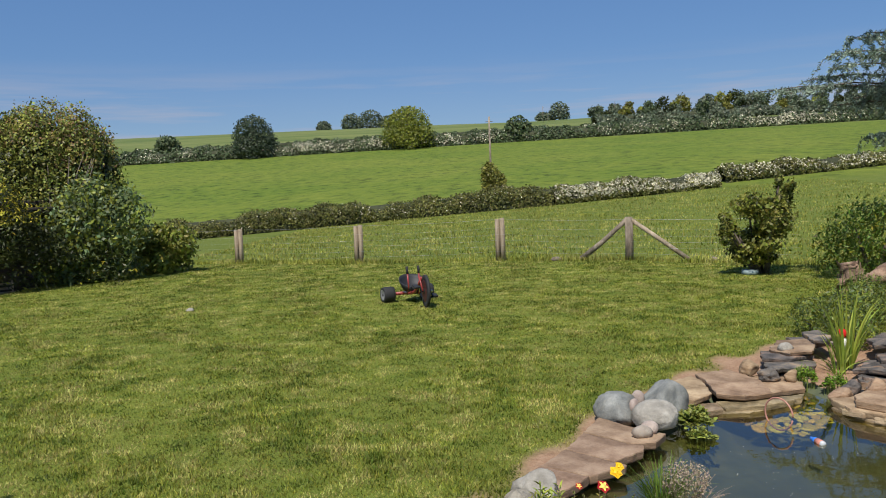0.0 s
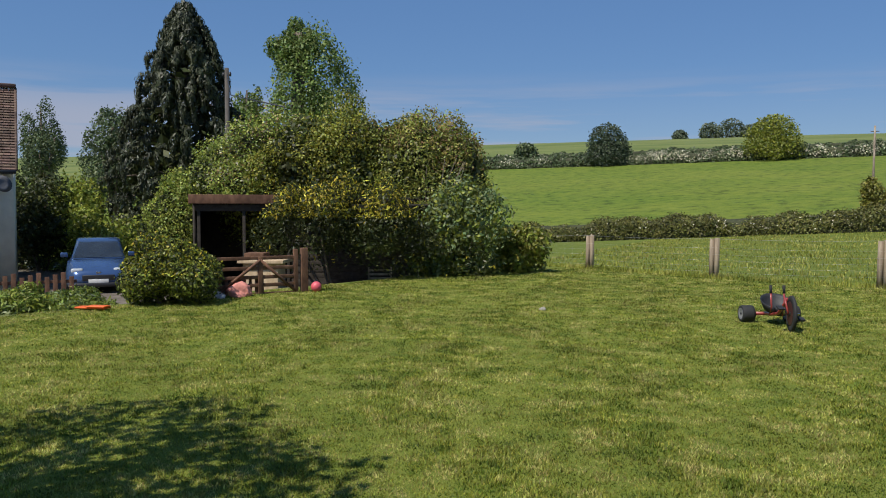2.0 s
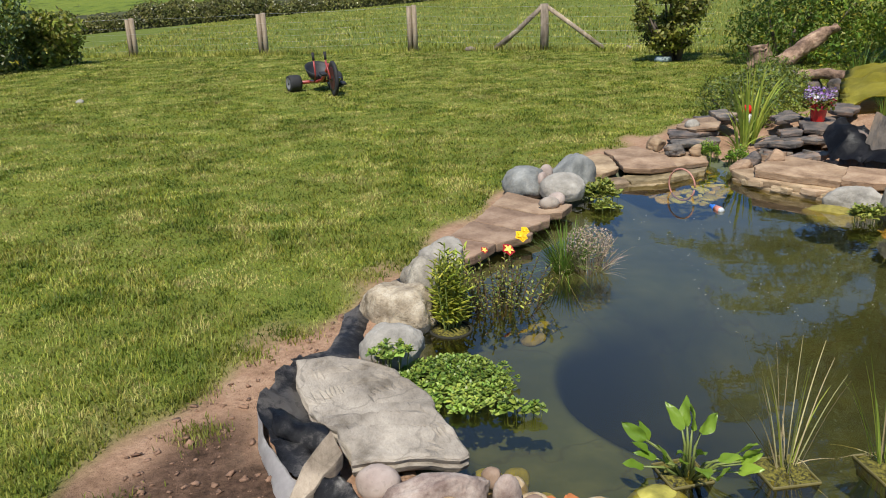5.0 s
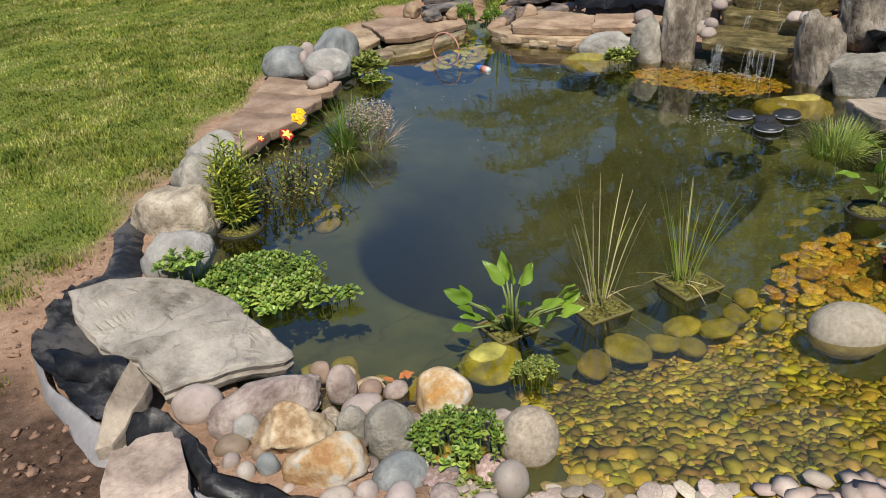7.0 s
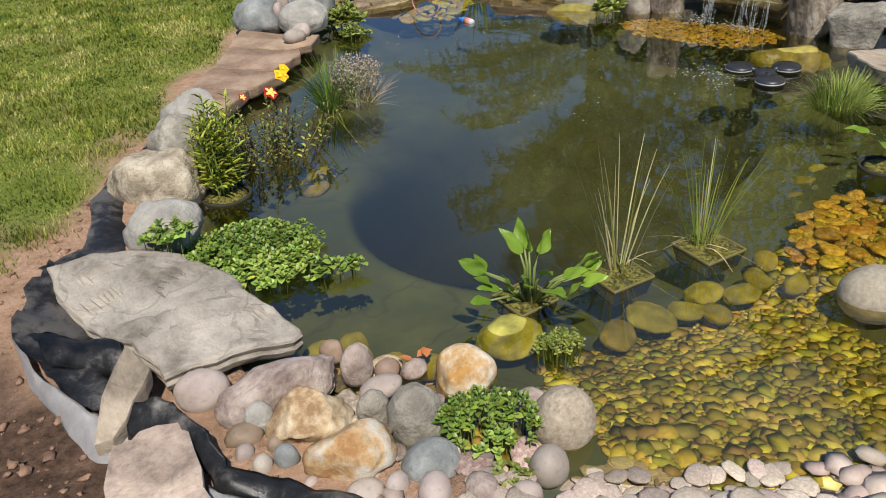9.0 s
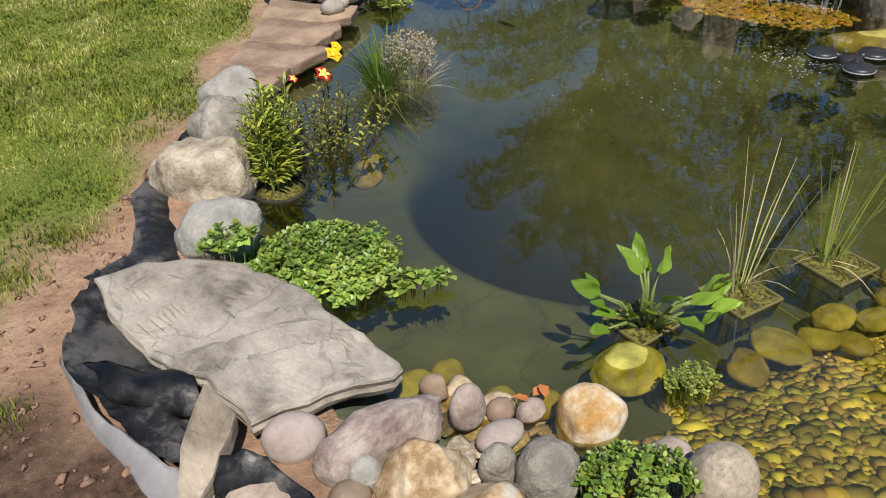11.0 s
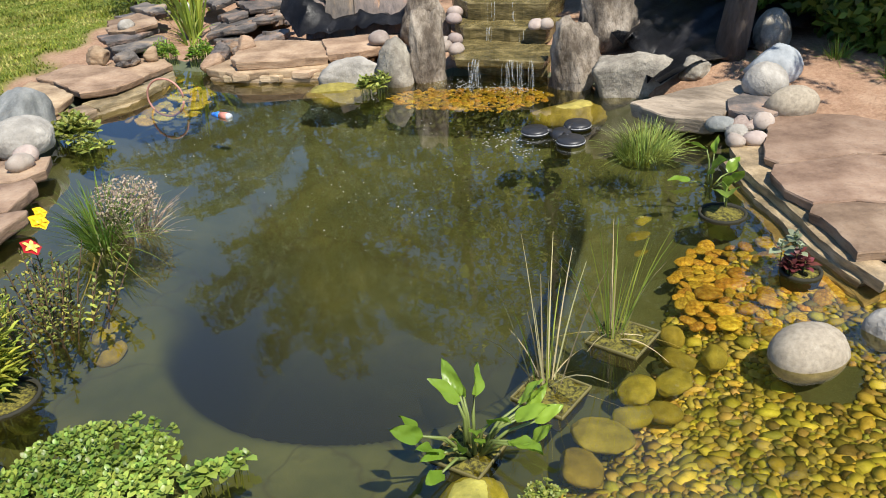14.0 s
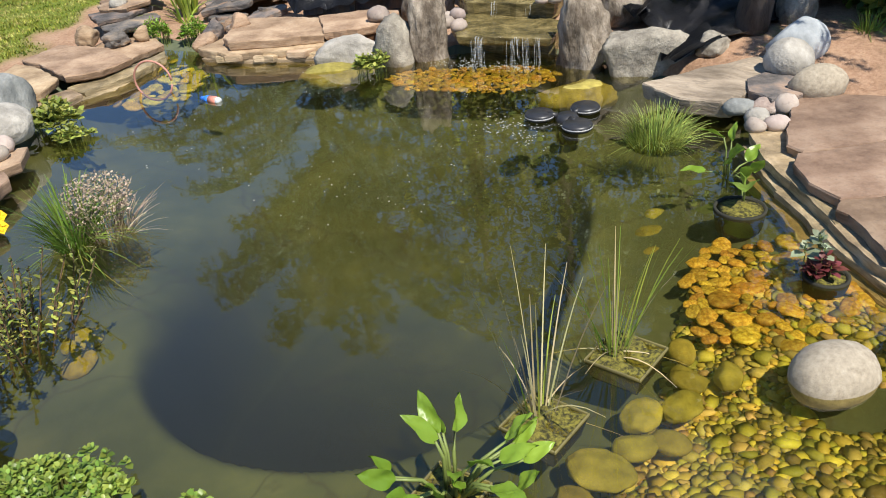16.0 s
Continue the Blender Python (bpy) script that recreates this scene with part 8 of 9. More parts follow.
P_DRYJ = material("dry_pebble_mass", [(0.3, (0.29, 0.215, 0.165)), (0.55, (0.42, 0.335, 0.265)), (0.78, (0.55, 0.475, 0.395))], scale=14, rough=0.75, bump=0.15, bump_scale=70, big=4, big_amount=0.15, island=0.35)
P_ORANGE = material("orange_algae_cobble", [(0.32, (0.20, 0.13, 0.015)), (0.48, (0.50, 0.28, 0.035)), (0.62, (0.58, 0.42, 0.08)), (0.78, (0.66, 0.50, 0.20))], scale=7, rough=0.5, bump=0.3, bump_scale=50, big=3, big_amount=0.25, piece=0.35)


def pebble_mesh(seed, mat, sub=2, uneven=0.3):
    rs = random.Random(seed)
    bm = bmesh.new()
    bmesh.ops.create_icosphere(bm, subdivisions=sub, radius=0.5)
    off = Vector((rs.uniform(0, 60), rs.uniform(0, 60), rs.uniform(0, 60)))
    sy, sz = rs.uniform(0.6, 0.95), rs.uniform(0.34, 0.55)
    for v in bm.verts:
        k = 1 + uneven * noise.noise(v.co * 2.6 + off)
        v.co = Vector((v.co.x * k, v.co.y * k * sy, v.co.z * k * sz))
    for fc in bm.faces:
        fc.smooth = True
    me = bpy.data.meshes.new("pebble")
    bm.to_mesh(me)
    bm.free()
    me.materials.append(mat)
    return me


BEACH = [(0.78, 1.5), (0.95, 1.75), (1.2, 1.66), (1.55, 1.7), (1.82, 1.72), (2.15, 1.72), (2.45, 1.85), (2.85, 1.95), (3.05, 1.55), (2.95, 0.9), (2.4, 0.25), (1.7, 0.35), (1.2, 0.62), (0.75, 1.0), (0.6, 1.2), (0.72, 1.35)]
stones_xy = [(1.075, 1.25, 0.1), (0.95, 1.13, 0.07), (2.34, 1.26, 0.13), (0.70, 1.28, 0.1), (0.94, 1.56, 0.12), (1.15, 1.67, 0.12), (0.76, 1.47, 0.09), (1.05, 1.39, 0.07)]


def scatter(poly, n, smin, smax, rs, gap=0.3):
    """Pebble places (x, y, size) that keep off each other, by darts thrown at a polygon."""
    xs, ys = [p[0] for p in poly], [p[1] for p in poly]
    g = np.random.default_rng(rs.randint(0, 99999))
    X, Y, S = g.uniform(min(xs), max(xs), n), g.uniform(min(ys), max(ys), n), smin + (smax - smin) * g.random(n) ** 1.8
    keep = inside(poly, X, Y)
    for a, b, r in stones_xy:
        keep &= (X - a) ** 2 + (Y - b) ** 2 > r * r
    out, grid, c = [], {}, smax
    for x, y, s in zip(X[keep].tolist(), Y[keep].tolist(), S[keep].tolist()):
        k = (int(x / c), int(y / c))
        near = [q for i in (-1, 0, 1) for j in (-1, 0, 1) for q in grid.get((k[0] + i, k[1] + j), ())]
        if any((x - a) ** 2 + (y - b) ** 2 < (gap * (s + t)) ** 2 for a, b, t in near):
            continue
        grid.setdefault(k, []).append((x, y, s))
        out.append((x, y, s))
    return out


def pebble_bed(name, spots, mats, joined_mat, label, lift, rs, limit=300, wet_line=True, group=""):
    bed = thing(name, (0, 0, 0), label, "pebbles")
    kinds = {m: [pebble_mesh(40 + i * 7 + hash_of, m) for i in range(6)] for hash_of, m in enumerate(mats)}
    spots = sorted(spots, key=lambda q: (q[0] - 1.0) ** 2 + (q[1] - 0.9) ** 2)
    shapes = [pebble_mesh(77 + k, joined_mat, 1, 0.5) for k in range(5)]
    shapes = [(np.array([v.co[:] for v in me.vertices]), np.array([p.vertices[:] for p in me.polygons])) for me in shapes]
    kinds_of = [joined_mat] if joined_mat is not P_WETJ else [P_WETJ, P_TAN, P_OLIVE]
    V, Fc, nv = [[] for _ in kinds_of], [[] for _ in kinds_of], [0] * len(kinds_of)
    sx, sy = np.array([q[0] for q in spots]), np.array([q[1] for q in spots])
    bed_z, shore = basin(sx, sy), signed(POND, sx, sy)
    for i, (x, y, s) in enumerate(spots):
        z = float(bed_z[i]) + lift * s
        if i < limit:
            m = mats[1] if (len(mats) > 1 and shore[i] < 0.1 + rs.uniform(-0.05, 0.05)) else mats[0]
            ob = settle(new("pebble", rs.choice(kinds[m])), bed)
            ob.location, ob.scale, ob.rotation_euler = (x, y, z), (s * 1.4, s * 1.34, s * 0.62), (rs.uniform(-0.22, 0.22), rs.uniform(-0.22, 0.22), rs.uniform(0, 6.28))
        else:
            a = rs.uniform(0, 6.28)
            tv, tf = rs.choice(shapes)
            j = min(rs.choice((0, 0, 0, 1, 1, 1, 2, 2)), len(kinds_of) - 1)
            sc = np.array([s * rs.uniform(1.25, 1.75), s * rs.uniform(1.1, 1.4), s * rs.uniform(0.4, 0.62)])
            w = tv * sc
            w[:, 2] += w[:, 0] * rs.uniform(-0.22, 0.22) + w[:, 1] * rs.uniform(-0.22, 0.22)
            w = np.stack([w[:, 0] * math.cos(a) - w[:, 1] * math.sin(a), w[:, 0] * math.sin(a) + w[:, 1] * math.cos(a), w[:, 2]], 1) + [x, y, z]
            V[j].append(w)
            Fc[j].append(tf + nv[j])
            nv[j] += len(tv)
    for j, mt in enumerate(kinds_of):
        if V[j]:
            tagged(mesh_np("pebble_mass", np.concatenate(V[j]), np.concatenate(Fc[j]), mt, bed, "many small rounded pebbles"), kind="stuff")
    return bed


rs5 = random.Random(55)
pebble_bed("pebble_beach", scatter(BEACH, 70000, 0.026, 0.066, rs5, 0.255), (P_WET, P_DRY), P_WETJ, "rounded pebbles sloping under the clear shallow water", 0.08, rs5)
DRYSTRIP = [(0.45, 1.3), (0.62, 1.34), (0.95, 1.19), (1.4, 0.96), (1.85, 0.78), (1.8, 0.5), (1.6, 0.2), (0.9, 0.45), (0.5, 0.9)]
pebble_bed("shore_pebbles", scatter(DRYSTRIP, 5000, 0.04, 0.085, rs5), (P_DRY,), P_DRYJ, "dry pink and white pebbles along the shore", 0.42, rs5, 280)
GAPS = [(0.2, 1.75), (0.7, 1.72), (0.8, 1.4), (0.62, 1.25), (0.3, 1.4)]
stones_xy += [(0.46, 1.76, 0.14), (0.5, 1.6, 0.12), (0.545, 1.42, 0.12)]
pebble_bed("filler_pebbles", scatter(GAPS, 1500, 0.012, 0.032, rs5), (P_DRY,), P_DRYJ, "small gravel filling the gaps between the boulders", 0.3, rs5, 60)
P_SHORE = material("mixed_shore_cobble", [(0.3, (0.19, 0.13, 0.10)), (0.55, (0.34, 0.26, 0.20)), (0.78, (0.48, 0.41, 0.34))], scale=10, detail=8, rough=0.55, bump=0.25, bump_scale=60, big=4, big_amount=0.2, piece=0.5, speck=0.4, speck_scale=120, speck_colour=(0.1, 0.08, 0.07))
stones_xy += [(0.685, 1.755, 0.05), (0.745, 1.71, 0.04), (0.825, 1.68, 0.045), (0.7, 1.62, 0.06), (0.68, 1.54, 0.05), (0.95, 1.13, 0.06), (0.79, 1.8, 0.06), (0.655, 1.88, 0.05), (0.92, 1.38, 0.12)]
SHORE = [(0.6, 2.0), (0.9, 1.86), (1.06, 1.72), (1.1, 1.45), (0.95, 1.2), (0.6, 1.18), (0.58, 1.6)]
pebble_bed("shore_cobbles", scatter(SHORE, 900, 0.045, 0.1, rs5, 0.4), (P_SHORE,), P_SHORE, "smooth mixed cobbles packed along the waterline", 0.35, rs5)
for nm, poly, n, a, b, lb in (("orange_cobbles", [(2.4, 1.74), (2.7, 1.95), (2.98, 1.98), (3.12, 1.55), (2.8, 1.3), (2.52, 1.46)], 2600, 0.05, 0.115, "orange algae-coated cobbles under the clear water"),
                              ("falls_gravel", [(3.7, 4.46), (3.93, 4.41), (4.2, 4.0), (4.4, 3.64), (4.2, 3.51), (3.85, 3.62), (3.62, 4.2)], 4000, 0.03, 0.07, "orange gravel washed by the waterfall"),
                              ("inlet_cobbles", [(2.6, 6.0), (3.1, 6.6), (3.3, 6.4), (3.3, 5.8), (2.9, 5.5), (2.6, 5.7)], 500, 0.06, 0.15, "pale cobbles lying under water at the stream mouth")):
    root = thing(nm, (0, 0, 0), lb, "cobbles")
    pm = [pebble_mesh(500 + i, P_ORANGE if nm != "inlet_cobbles" else P_WET) for i in range(5)]
    for x, y, s in scatter(poly, n, a, b, rs5, 0.34)[:290]:
        ob = settle(new("cobble", rs5.choice(pm)), root)
        z = float(basin(np.array(x), np.array(y)))
        ob.location, ob.scale, ob.rotation_euler = (x, y, max(z, -0.05 if nm == "falls_gravel" else -0.11) + 0.1 * s), (s * 1.2, s * 1.1, s * 0.75), (rs5.uniform(-0.25, 0.25), rs5.uniform(-0.25, 0.25), rs5.uniform(0, 6.28))


def oval_leaves(P, A, N, L, W, cup=0.15):
    """Oval leaves with a midrib: base P, axis A, normal N, lengths and widths."""
    n = len(P)
    A = A / (np.linalg.norm(A, axis=1, keepdims=True) + 1e-9)
    B = np.cross(N, A)
    B /= np.linalg.norm(B, axis=1, keepdims=True) + 1e-9
    N2 = np.cross(A, B)
    L, W = L[:, None], W[:, None]
    q = lambda t, s, d: P + A * L * t + B * W * s - N2 * L * d
    v = np.stack([q(0, 0, 0), q(0.3, 0.46, -cup * 0.5), q(0.7, 0.4, 0.02 - cup * 0.3), q(1.0, 0, 0.16), q(0.7, -0.4, 0.02 - cup * 0.3), q(0.3, -0.46, -cup * 0.5), q(0.33, 0, 0.02), q(0.7, 0, 0.06)], 1).reshape(-1, 3)
    i = np.arange(n)[:, None] * 8
    f = np.concatenate([i + np.array([[0, 1, 6, 5]]), i + np.array([[1, 2, 7, 6]]), i + np.array([[6, 7, 4, 5]]), i + np.array([[2, 3, 4, 7]])])
    return v, f


MINT = leafy("mint_leaf", (0.13, 0.21, 0.025), (0.33, 0.42, 0.085), translucent=0.3, rough=0.4)
LUSH = leafy("lush_leaf", (0.13, 0.24, 0.02), (0.30, 0.42, 0.05), translucent=0.35, rough=0.35)
WEED = leafy("weed_leaf", (0.16, 0.20, 0.03), (0.34, 0.36, 0.08), translucent=0.3)
STEM = plain("green_stem", (0.16, 0.20, 0.05), 0.5)
REDSTEM = leafy("dark_red_leaf", (0.07, 0.012, 0.015), (0.22, 0.06, 0.05), translucent=0.2)
SOILPOT = material("basket_soil", [(0.4, (0.03, 0.027, 0.006)), (0.6, (0.19, 0.165, 0.025))], scale=80, bump=0.8, bump_scale=60)
BASKET = plain("algae_dulled_basket", (0.022, 0.021, 0.012), 0.9)
BASKET_RIM = plain("algae_coated_rim", (0.13, 0.11, 0.035), 0.7)
DRYFLOWER = leafy("dry_heather", (0.27, 0.195, 0.13), (0.52, 0.42, 0.30), translucent=0.15)


def rosettes(name, cx, cy, z, rx, ry, turn, n, leaf, hgt, mat, label, rng, category="plant", edge=0.25):
    """A mat of leafy shoots: whorls of round leaves on short stems."""
    root = thing(name, (cx, cy, z), label, category, turn=turn)
    a, r = rng.random(n) * 6.283, np.sqrt(rng.random(n)) * (1 + rng.normal(0, edge * 0.3, n))
    x, y = r * np.cos(a) * rx, r * np.sin(a) * ry
    top = hgt * (0.45 + 0.55 * rng.random(n)) * (1 - 0.5 * np.clip(r, 0, 1) ** 2)
    K = 7
    Ps, As, Ns, Ls = [], [], [], []
    for k in range(K):
        b = rng.random(n) * 6.283 if k == 0 else b + 2.2
        lev = k / (K - 1)
        el = 0.15 + 0.8 * lev
        A = np.stack([np.cos(b) * math.cos(el), np.sin(b) * math.cos(el), np.full(n, math.sin(el))], 1)
        Ps.append(np.stack([x, y, top * (0.55 + 0.45 * lev)], 1))
        As.append(A)
        Ns.append(np.stack([-np.cos(b) * math.sin(el), -np.sin(b) * math.sin(el), np.full(n, math.cos(el))], 1) + rng.normal(0, 0.25, (n, 3)))
        Ls.append(leaf * (1.1 - 0.55 * lev) * rng.uniform(0.75, 1.2, n))
    L = np.concatenate(Ls)
    v, f = oval_leaves(np.concatenate(Ps), np.concatenate(As), np.concatenate(Ns), L, L * 0.78)
    mesh_np("foliage", v, f, mat, root)
    bm = bmesh.new()
    for i in range(0, n, max(1, n // 120)):
        tube(bm, [(x[i] * 0.9, y[i] * 0.9, -0.06), (x[i], y[i], top[i])], 0.002, 4, False)
    tagged(part("stalk_mass", bm, STEM, root), kind="stuff")
    return root


rosettes("watercress_bed", 0.61, 2.63, 0.01, 0.26, 0.24, -20, 430, 0.028, 0.08, MINT, "thick bright green bed of watercress floating at the edge", rng)
rosettes("watercress_bed", 0.33, 2.74, 0.13, 0.1, 0.07, 10, 22, 0.034, 0.06, MINT, "few cress shoots creeping over the slab", rng)
rosettes("watercress_bed", 0.86, 2.38, 0.01, 0.1, 0.05, -20, 18, 0.034, 0.07, MINT, "trailing cress shoots on the water", rng)
rosettes("brooklime", 0.92, 1.38, 0.03, 0.14, 0.1, -30, 95, 0.022, 0.12, MINT, "small green brooklime growing among the cobbles", rng)
rosettes("brooklime", 0.86, 1.2, 0.01, 0.1, 0.07, 0, 30, 0.022, 0.05, WEED, "small green weed among the cobbles", rng)
rosettes("water_moss", 1.3, 1.62, 0.005, 0.09, 0.06, 0, 60, 0.014, 0.03, WEED, "pale green floating moss by the basket", rng)
rosettes("pond_weed", 2.05, 5.42, 0.02, 0.14, 0.12, 0, 46, 0.06, 0.17, WEED, "yellow-green water plant beside the boulder heap", rng)
rosettes("pond_weed", 3.64, 4.5, 0.02, 0.13, 0.08, 0, 40, 0.045, 0.14, WEED, "small leafy plant at the foot of the stones", rng)
rosettes("pond_weed", 3.31, 6.45, 0.05, 0.13, 0.1, 0, 60, 0.032, 0.18, LUSH, "bright green tuft at the stream mouth", rng)
rosettes("pond_weed", 3.5, 6.22, 0.05, 0.11, 0.1, 0, 60, 0.032, 0.18, LUSH, "bright green tuft at the stream mouth", rng)


def leafy_stems(name, x, y, z, n, h, spread, leaf, width, mat, label, rng, per=26, stem=None, top=0.25):
    """Upright stems clothed in narrow leaves."""
    root = thing(name, (x, y, z), label, "plant")
    bm = bmesh.new()
    Ps, As, Ns, Ls = [], [], [], []
    for i in range(n):
        a, r = rng.random() * 6.283, spread * math.sqrt(rng.random())
        b = Vector((r * math.cos(a), r * math.sin(a), -0.08))
        hh = h * rng.uniform(0.6, 1.05)
        t = b * 1.6 + Vector((rng.normal(0, 0.03), rng.normal(0, 0.03), hh + 0.08))
        m = b.lerp(t, 0.5) + Vector((rng.normal(0, 0.012), rng.normal(0, 0.012), 0))
        tube(bm, [b, m, t], [0.004, 0.0035, 0.002], 5, False)
        for k in range(per):
            s = top + (1 - top) * k / per
            p = b.lerp(m, s * 2) if s < 0.5 else m.lerp(t, s * 2 - 1)
            g = k * 2.4 + rng.random() * 0.5
            el = 0.35 + 0.5 * s
            Ps.append(p)
            As.append((math.cos(g) * math.cos(el), math.sin(g) * math.cos(el), math.sin(el)))
            Ns.append((-math.cos(g) * math.sin(el), -math.sin(g) * math.sin(el), math.cos(el)))
            Ls.append(leaf * (1.1 - 0.45 * s) * rng.uniform(0.8, 1.2))
    part("stem", bm, stem or STEM, root)
    L = np.array(Ls)
    v, f = oval_leaves(np.array([p[:] for p in Ps]), np.array(As), np.array(Ns), L, L * width)
    mesh_np("foliage", v, f, mat, root)
    return root


def flower(name, parent, at, r, petal, centre, n=5, tilt=(0.3, -0.5)):
    """An open flower with broad petals."""
    c = Vector(at)
    N = Vector((tilt[0], tilt[1], 0.7)).normalized()
    u = N.cross(Vector((0, 0, 1))).normalized()
    w = N.cross(u)
    A = np.array([(u * math.cos(2 * math.pi * k / n) + w * math.sin(2 * math.pi * k / n) + N * 0.25)[:] for k in range(n)])
    v, f = oval_leaves(np.tile(c[:], (n, 1)), A, np.tile(N[:], (n, 1)), np.full(n, r), np.full(n, r * 1.05), 0.1)
    fl = mesh_np(name, v, f, petal, parent)
    # a star of paler streaks over the petals
    v, f = oval_leaves(np.tile((c + N * r * 0.12)[:], (n, 1)), A, np.tile(N[:], (n, 1)), np.full(n, r * 0.8), np.full(n, r * 0.42), 0.1)
    mesh_np("petal_streaks", v, f, centre, fl)
    mid = lathe(bmesh.new(), [(r * 0.36, 0.0), (r * 0.3, r * 0.14), (0.0, r * 0.2)], 10, Matrix.Translation(c + N * r * 0.1) @ N.to_track_quat("Z", "Y").to_matrix().to_4x4())
    part("flower_centre", mid, centre, fl)


TALL = leafy("loosestrife_leaf", (0.21, 0.26, 0.028), (0.54, 0.56, 0.09), translucent=0.35)
TANGLE = leafy("bronze_green_leaf", (0.10, 0.12, 0.02), (0.36, 0.36, 0.07), island=0.7, translucent=0.3)
leafy_stems("marsh_plant", 0.66, 3.27, 0.0, 22, 0.5, 0.05, 0.085, 0.2, TALL, "tall yellow-green marsh plant in a round basket", rng)
mimu = leafy_stems("monkey_flower", 0.95, 3.55, 0.0, 60, 0.27, 0.2, 0.036, 0.55, TANGLE, "sprawling monkey flower with red and yellow blooms", rng, 13, plain("dark_stem", (0.11, 0.07, 0.04), 0.6), 0.35)
PET_Y = plain("yellow_petal", (0.80, 0.47, 0.01), 0.5)
PET_DR = plain("dark_red_petal", (0.36, 0.012, 0.015), 0.5)
PET_C = plain("cream_centre", (0.80, 0.60, 0.12), 0.5)
flower("yellow_bloom", mimu, (0.17, 0.24, 0.29), 0.042, PET_Y, PET_Y)
flower("yellow_bloom", mimu, (0.20, 0.28, 0.31), 0.03, PET_Y, PET_Y)
flower("red_bloom", mimu, (0.08, 0.14, 0.25), 0.042, PET_DR, PET_C)
flower("red_bloom", mimu, (-0.05, 0.16, 0.25), 0.024, PET_DR, PET_C)
blades("sedge_clump", 1.43, 4.0, -0.02, 260, 0.33, 0.3, 0.007, BLADE_D, rng, "fine green sedge clump in the water", 0.42, 0.9, base=0.07)
blades("dry_heather", 1.57, 3.99, -0.02, 150, 0.25, 0.3, 0.006, DRYFLOWER, rng, "dry brown flower heads beside the sedge", 0.45, 0.4, base=0.1)
blades("dry_sedge", 1.38, 3.93, 0.0, 14, 0.16, 0.3, 0.007, BLADE_DRY, rng, "dead straw-coloured sedge leaves on the water", 1.15, 0.6, base=0.05)
blades("rush_clump", 3.56, 2.53, -0.03, 520, 0.2, 0.3, 0.004, leafy("rush_stem", (0.16, 0.22, 0.03), (0.38, 0.44, 0.11), translucent=0.3), rng, "fine curly rush clump near the fountain", 0.4, 0.9, base=0.12)
hp = thing("heather_heads", (1.57, 3.99, 0.0), "fluffy pinkish brown seed heads over the dry stems", "plant")
n = 1500
a, q = rng.random(n) * 6.283, np.sqrt(rng.random(n)) * 0.14
P = np.stack([q * np.cos(a), q * np.sin(a), 0.1 + 0.17 * rng.random(n) * (1.1 - q * 3)], 1)
v, f = leaves_np(P, np.tile([0, 0, 1.0], (n, 1)), 0.013, 0.008, rng, tilt=1.0)
tagged(mesh_np("seed_fluff", v, f, DRYFLOWER, hp), kind="stuff")
wp = rosettes("pond_weed", 2.02, 5.2, 0.0, 0.1, 0.1, 0, 22, 0.04, 0.08, WEED, "brownish weed on the water by the boulders", rng)


def basket(name, x, y, w, turn, label):
    """A square lattice planting basket sunk to its rim."""
    b = thing(name, (x, y, 0.0), label, "plant basket", "planting baskets", turn=turn)
    h, t = w / 2, 0.006
    for k, (xa, ya, xb, yb) in enumerate(((-h, -h, h, -h + t), (-h, h - t, h, h), (-h, -h + t, -h + t, h - t), (h - t, -h + t, h, h - t))):
        part("rim", box(bmesh.new(), xa, ya, -0.004, xb, yb, 0.008, 0.003), BASKET_RIM, b)
    for k in range(4):
        bm = bmesh.new()
        m = pose(0, 0, 0, 0, 0, 90 * k)
        q = [bm.verts.new(m @ Vector(c)) for c in ((-h * 0.97, -h * 0.97, -0.004), (h * 0.97, -h * 0.97, -0.004), (h * 0.82, -h * 0.82, -0.06), (-h * 0.82, -h * 0.82, -0.06))]
        bm.faces.new(q)
        bmesh.ops.solidify(bm, geom=bm.faces[:], thickness=0.003)
        part("side_panel", bm, BASKET, b)
    part("base", box(bmesh.new(), -h * 0.82, -h * 0.82, -0.066, h * 0.82, h * 0.82, -0.06), BASKET, b)
    bm = bmesh.new()
    bmesh.ops.create_grid(bm, x_segments=12, y_segments=12, size=h - t)
    for v in bm.verts:
        v.co.z = 0.002 + 0.012 * noise.noise(v.co * 30 + Vector((x, y, 0)))
    part("soil", bm, SOILPOT, b, "gravelly algae-stained soil")
    return b


basket("plant_basket", 1.34, 1.89, 0.16, 8, "square black basket of soil at the water surface")
basket("plant_basket", 1.69, 1.85, 0.18, 3, "square black basket of soil at the water surface")
basket("plant_basket", 2.07, 1.82, 0.185, 3, "square black basket of soil at the water surface")
for nm, x, y, n, h, rc, lb in (("reed_clump", 1.71, 1.88, 15, 0.55, BLADE_DRY, "thin straw and green reeds in a basket"), ("reed_clump", 2.07, 1.86, 24, 0.45, BLADE, "thin green reeds in a basket")):
    rt = blades(nm, x, y, 0.0, n, h, 0.1, 0.0045, rc, rng, lb, 0.2, 0.3, base=0.045)
    blades("", 0, 0, 0, 5, h * 0.9, 0.1, 0.006, BLADE if rc is BLADE_DRY else BLADE_DRY, rng, "", 0.22, 0.6, base=0.05, root=rt)
    blades("", 0, 0, 0, 5, h * 0.5, 0.1, 0.006, BLADE_DRY, rng, "", 1.15, 0.6, base=0.04, root=rt)


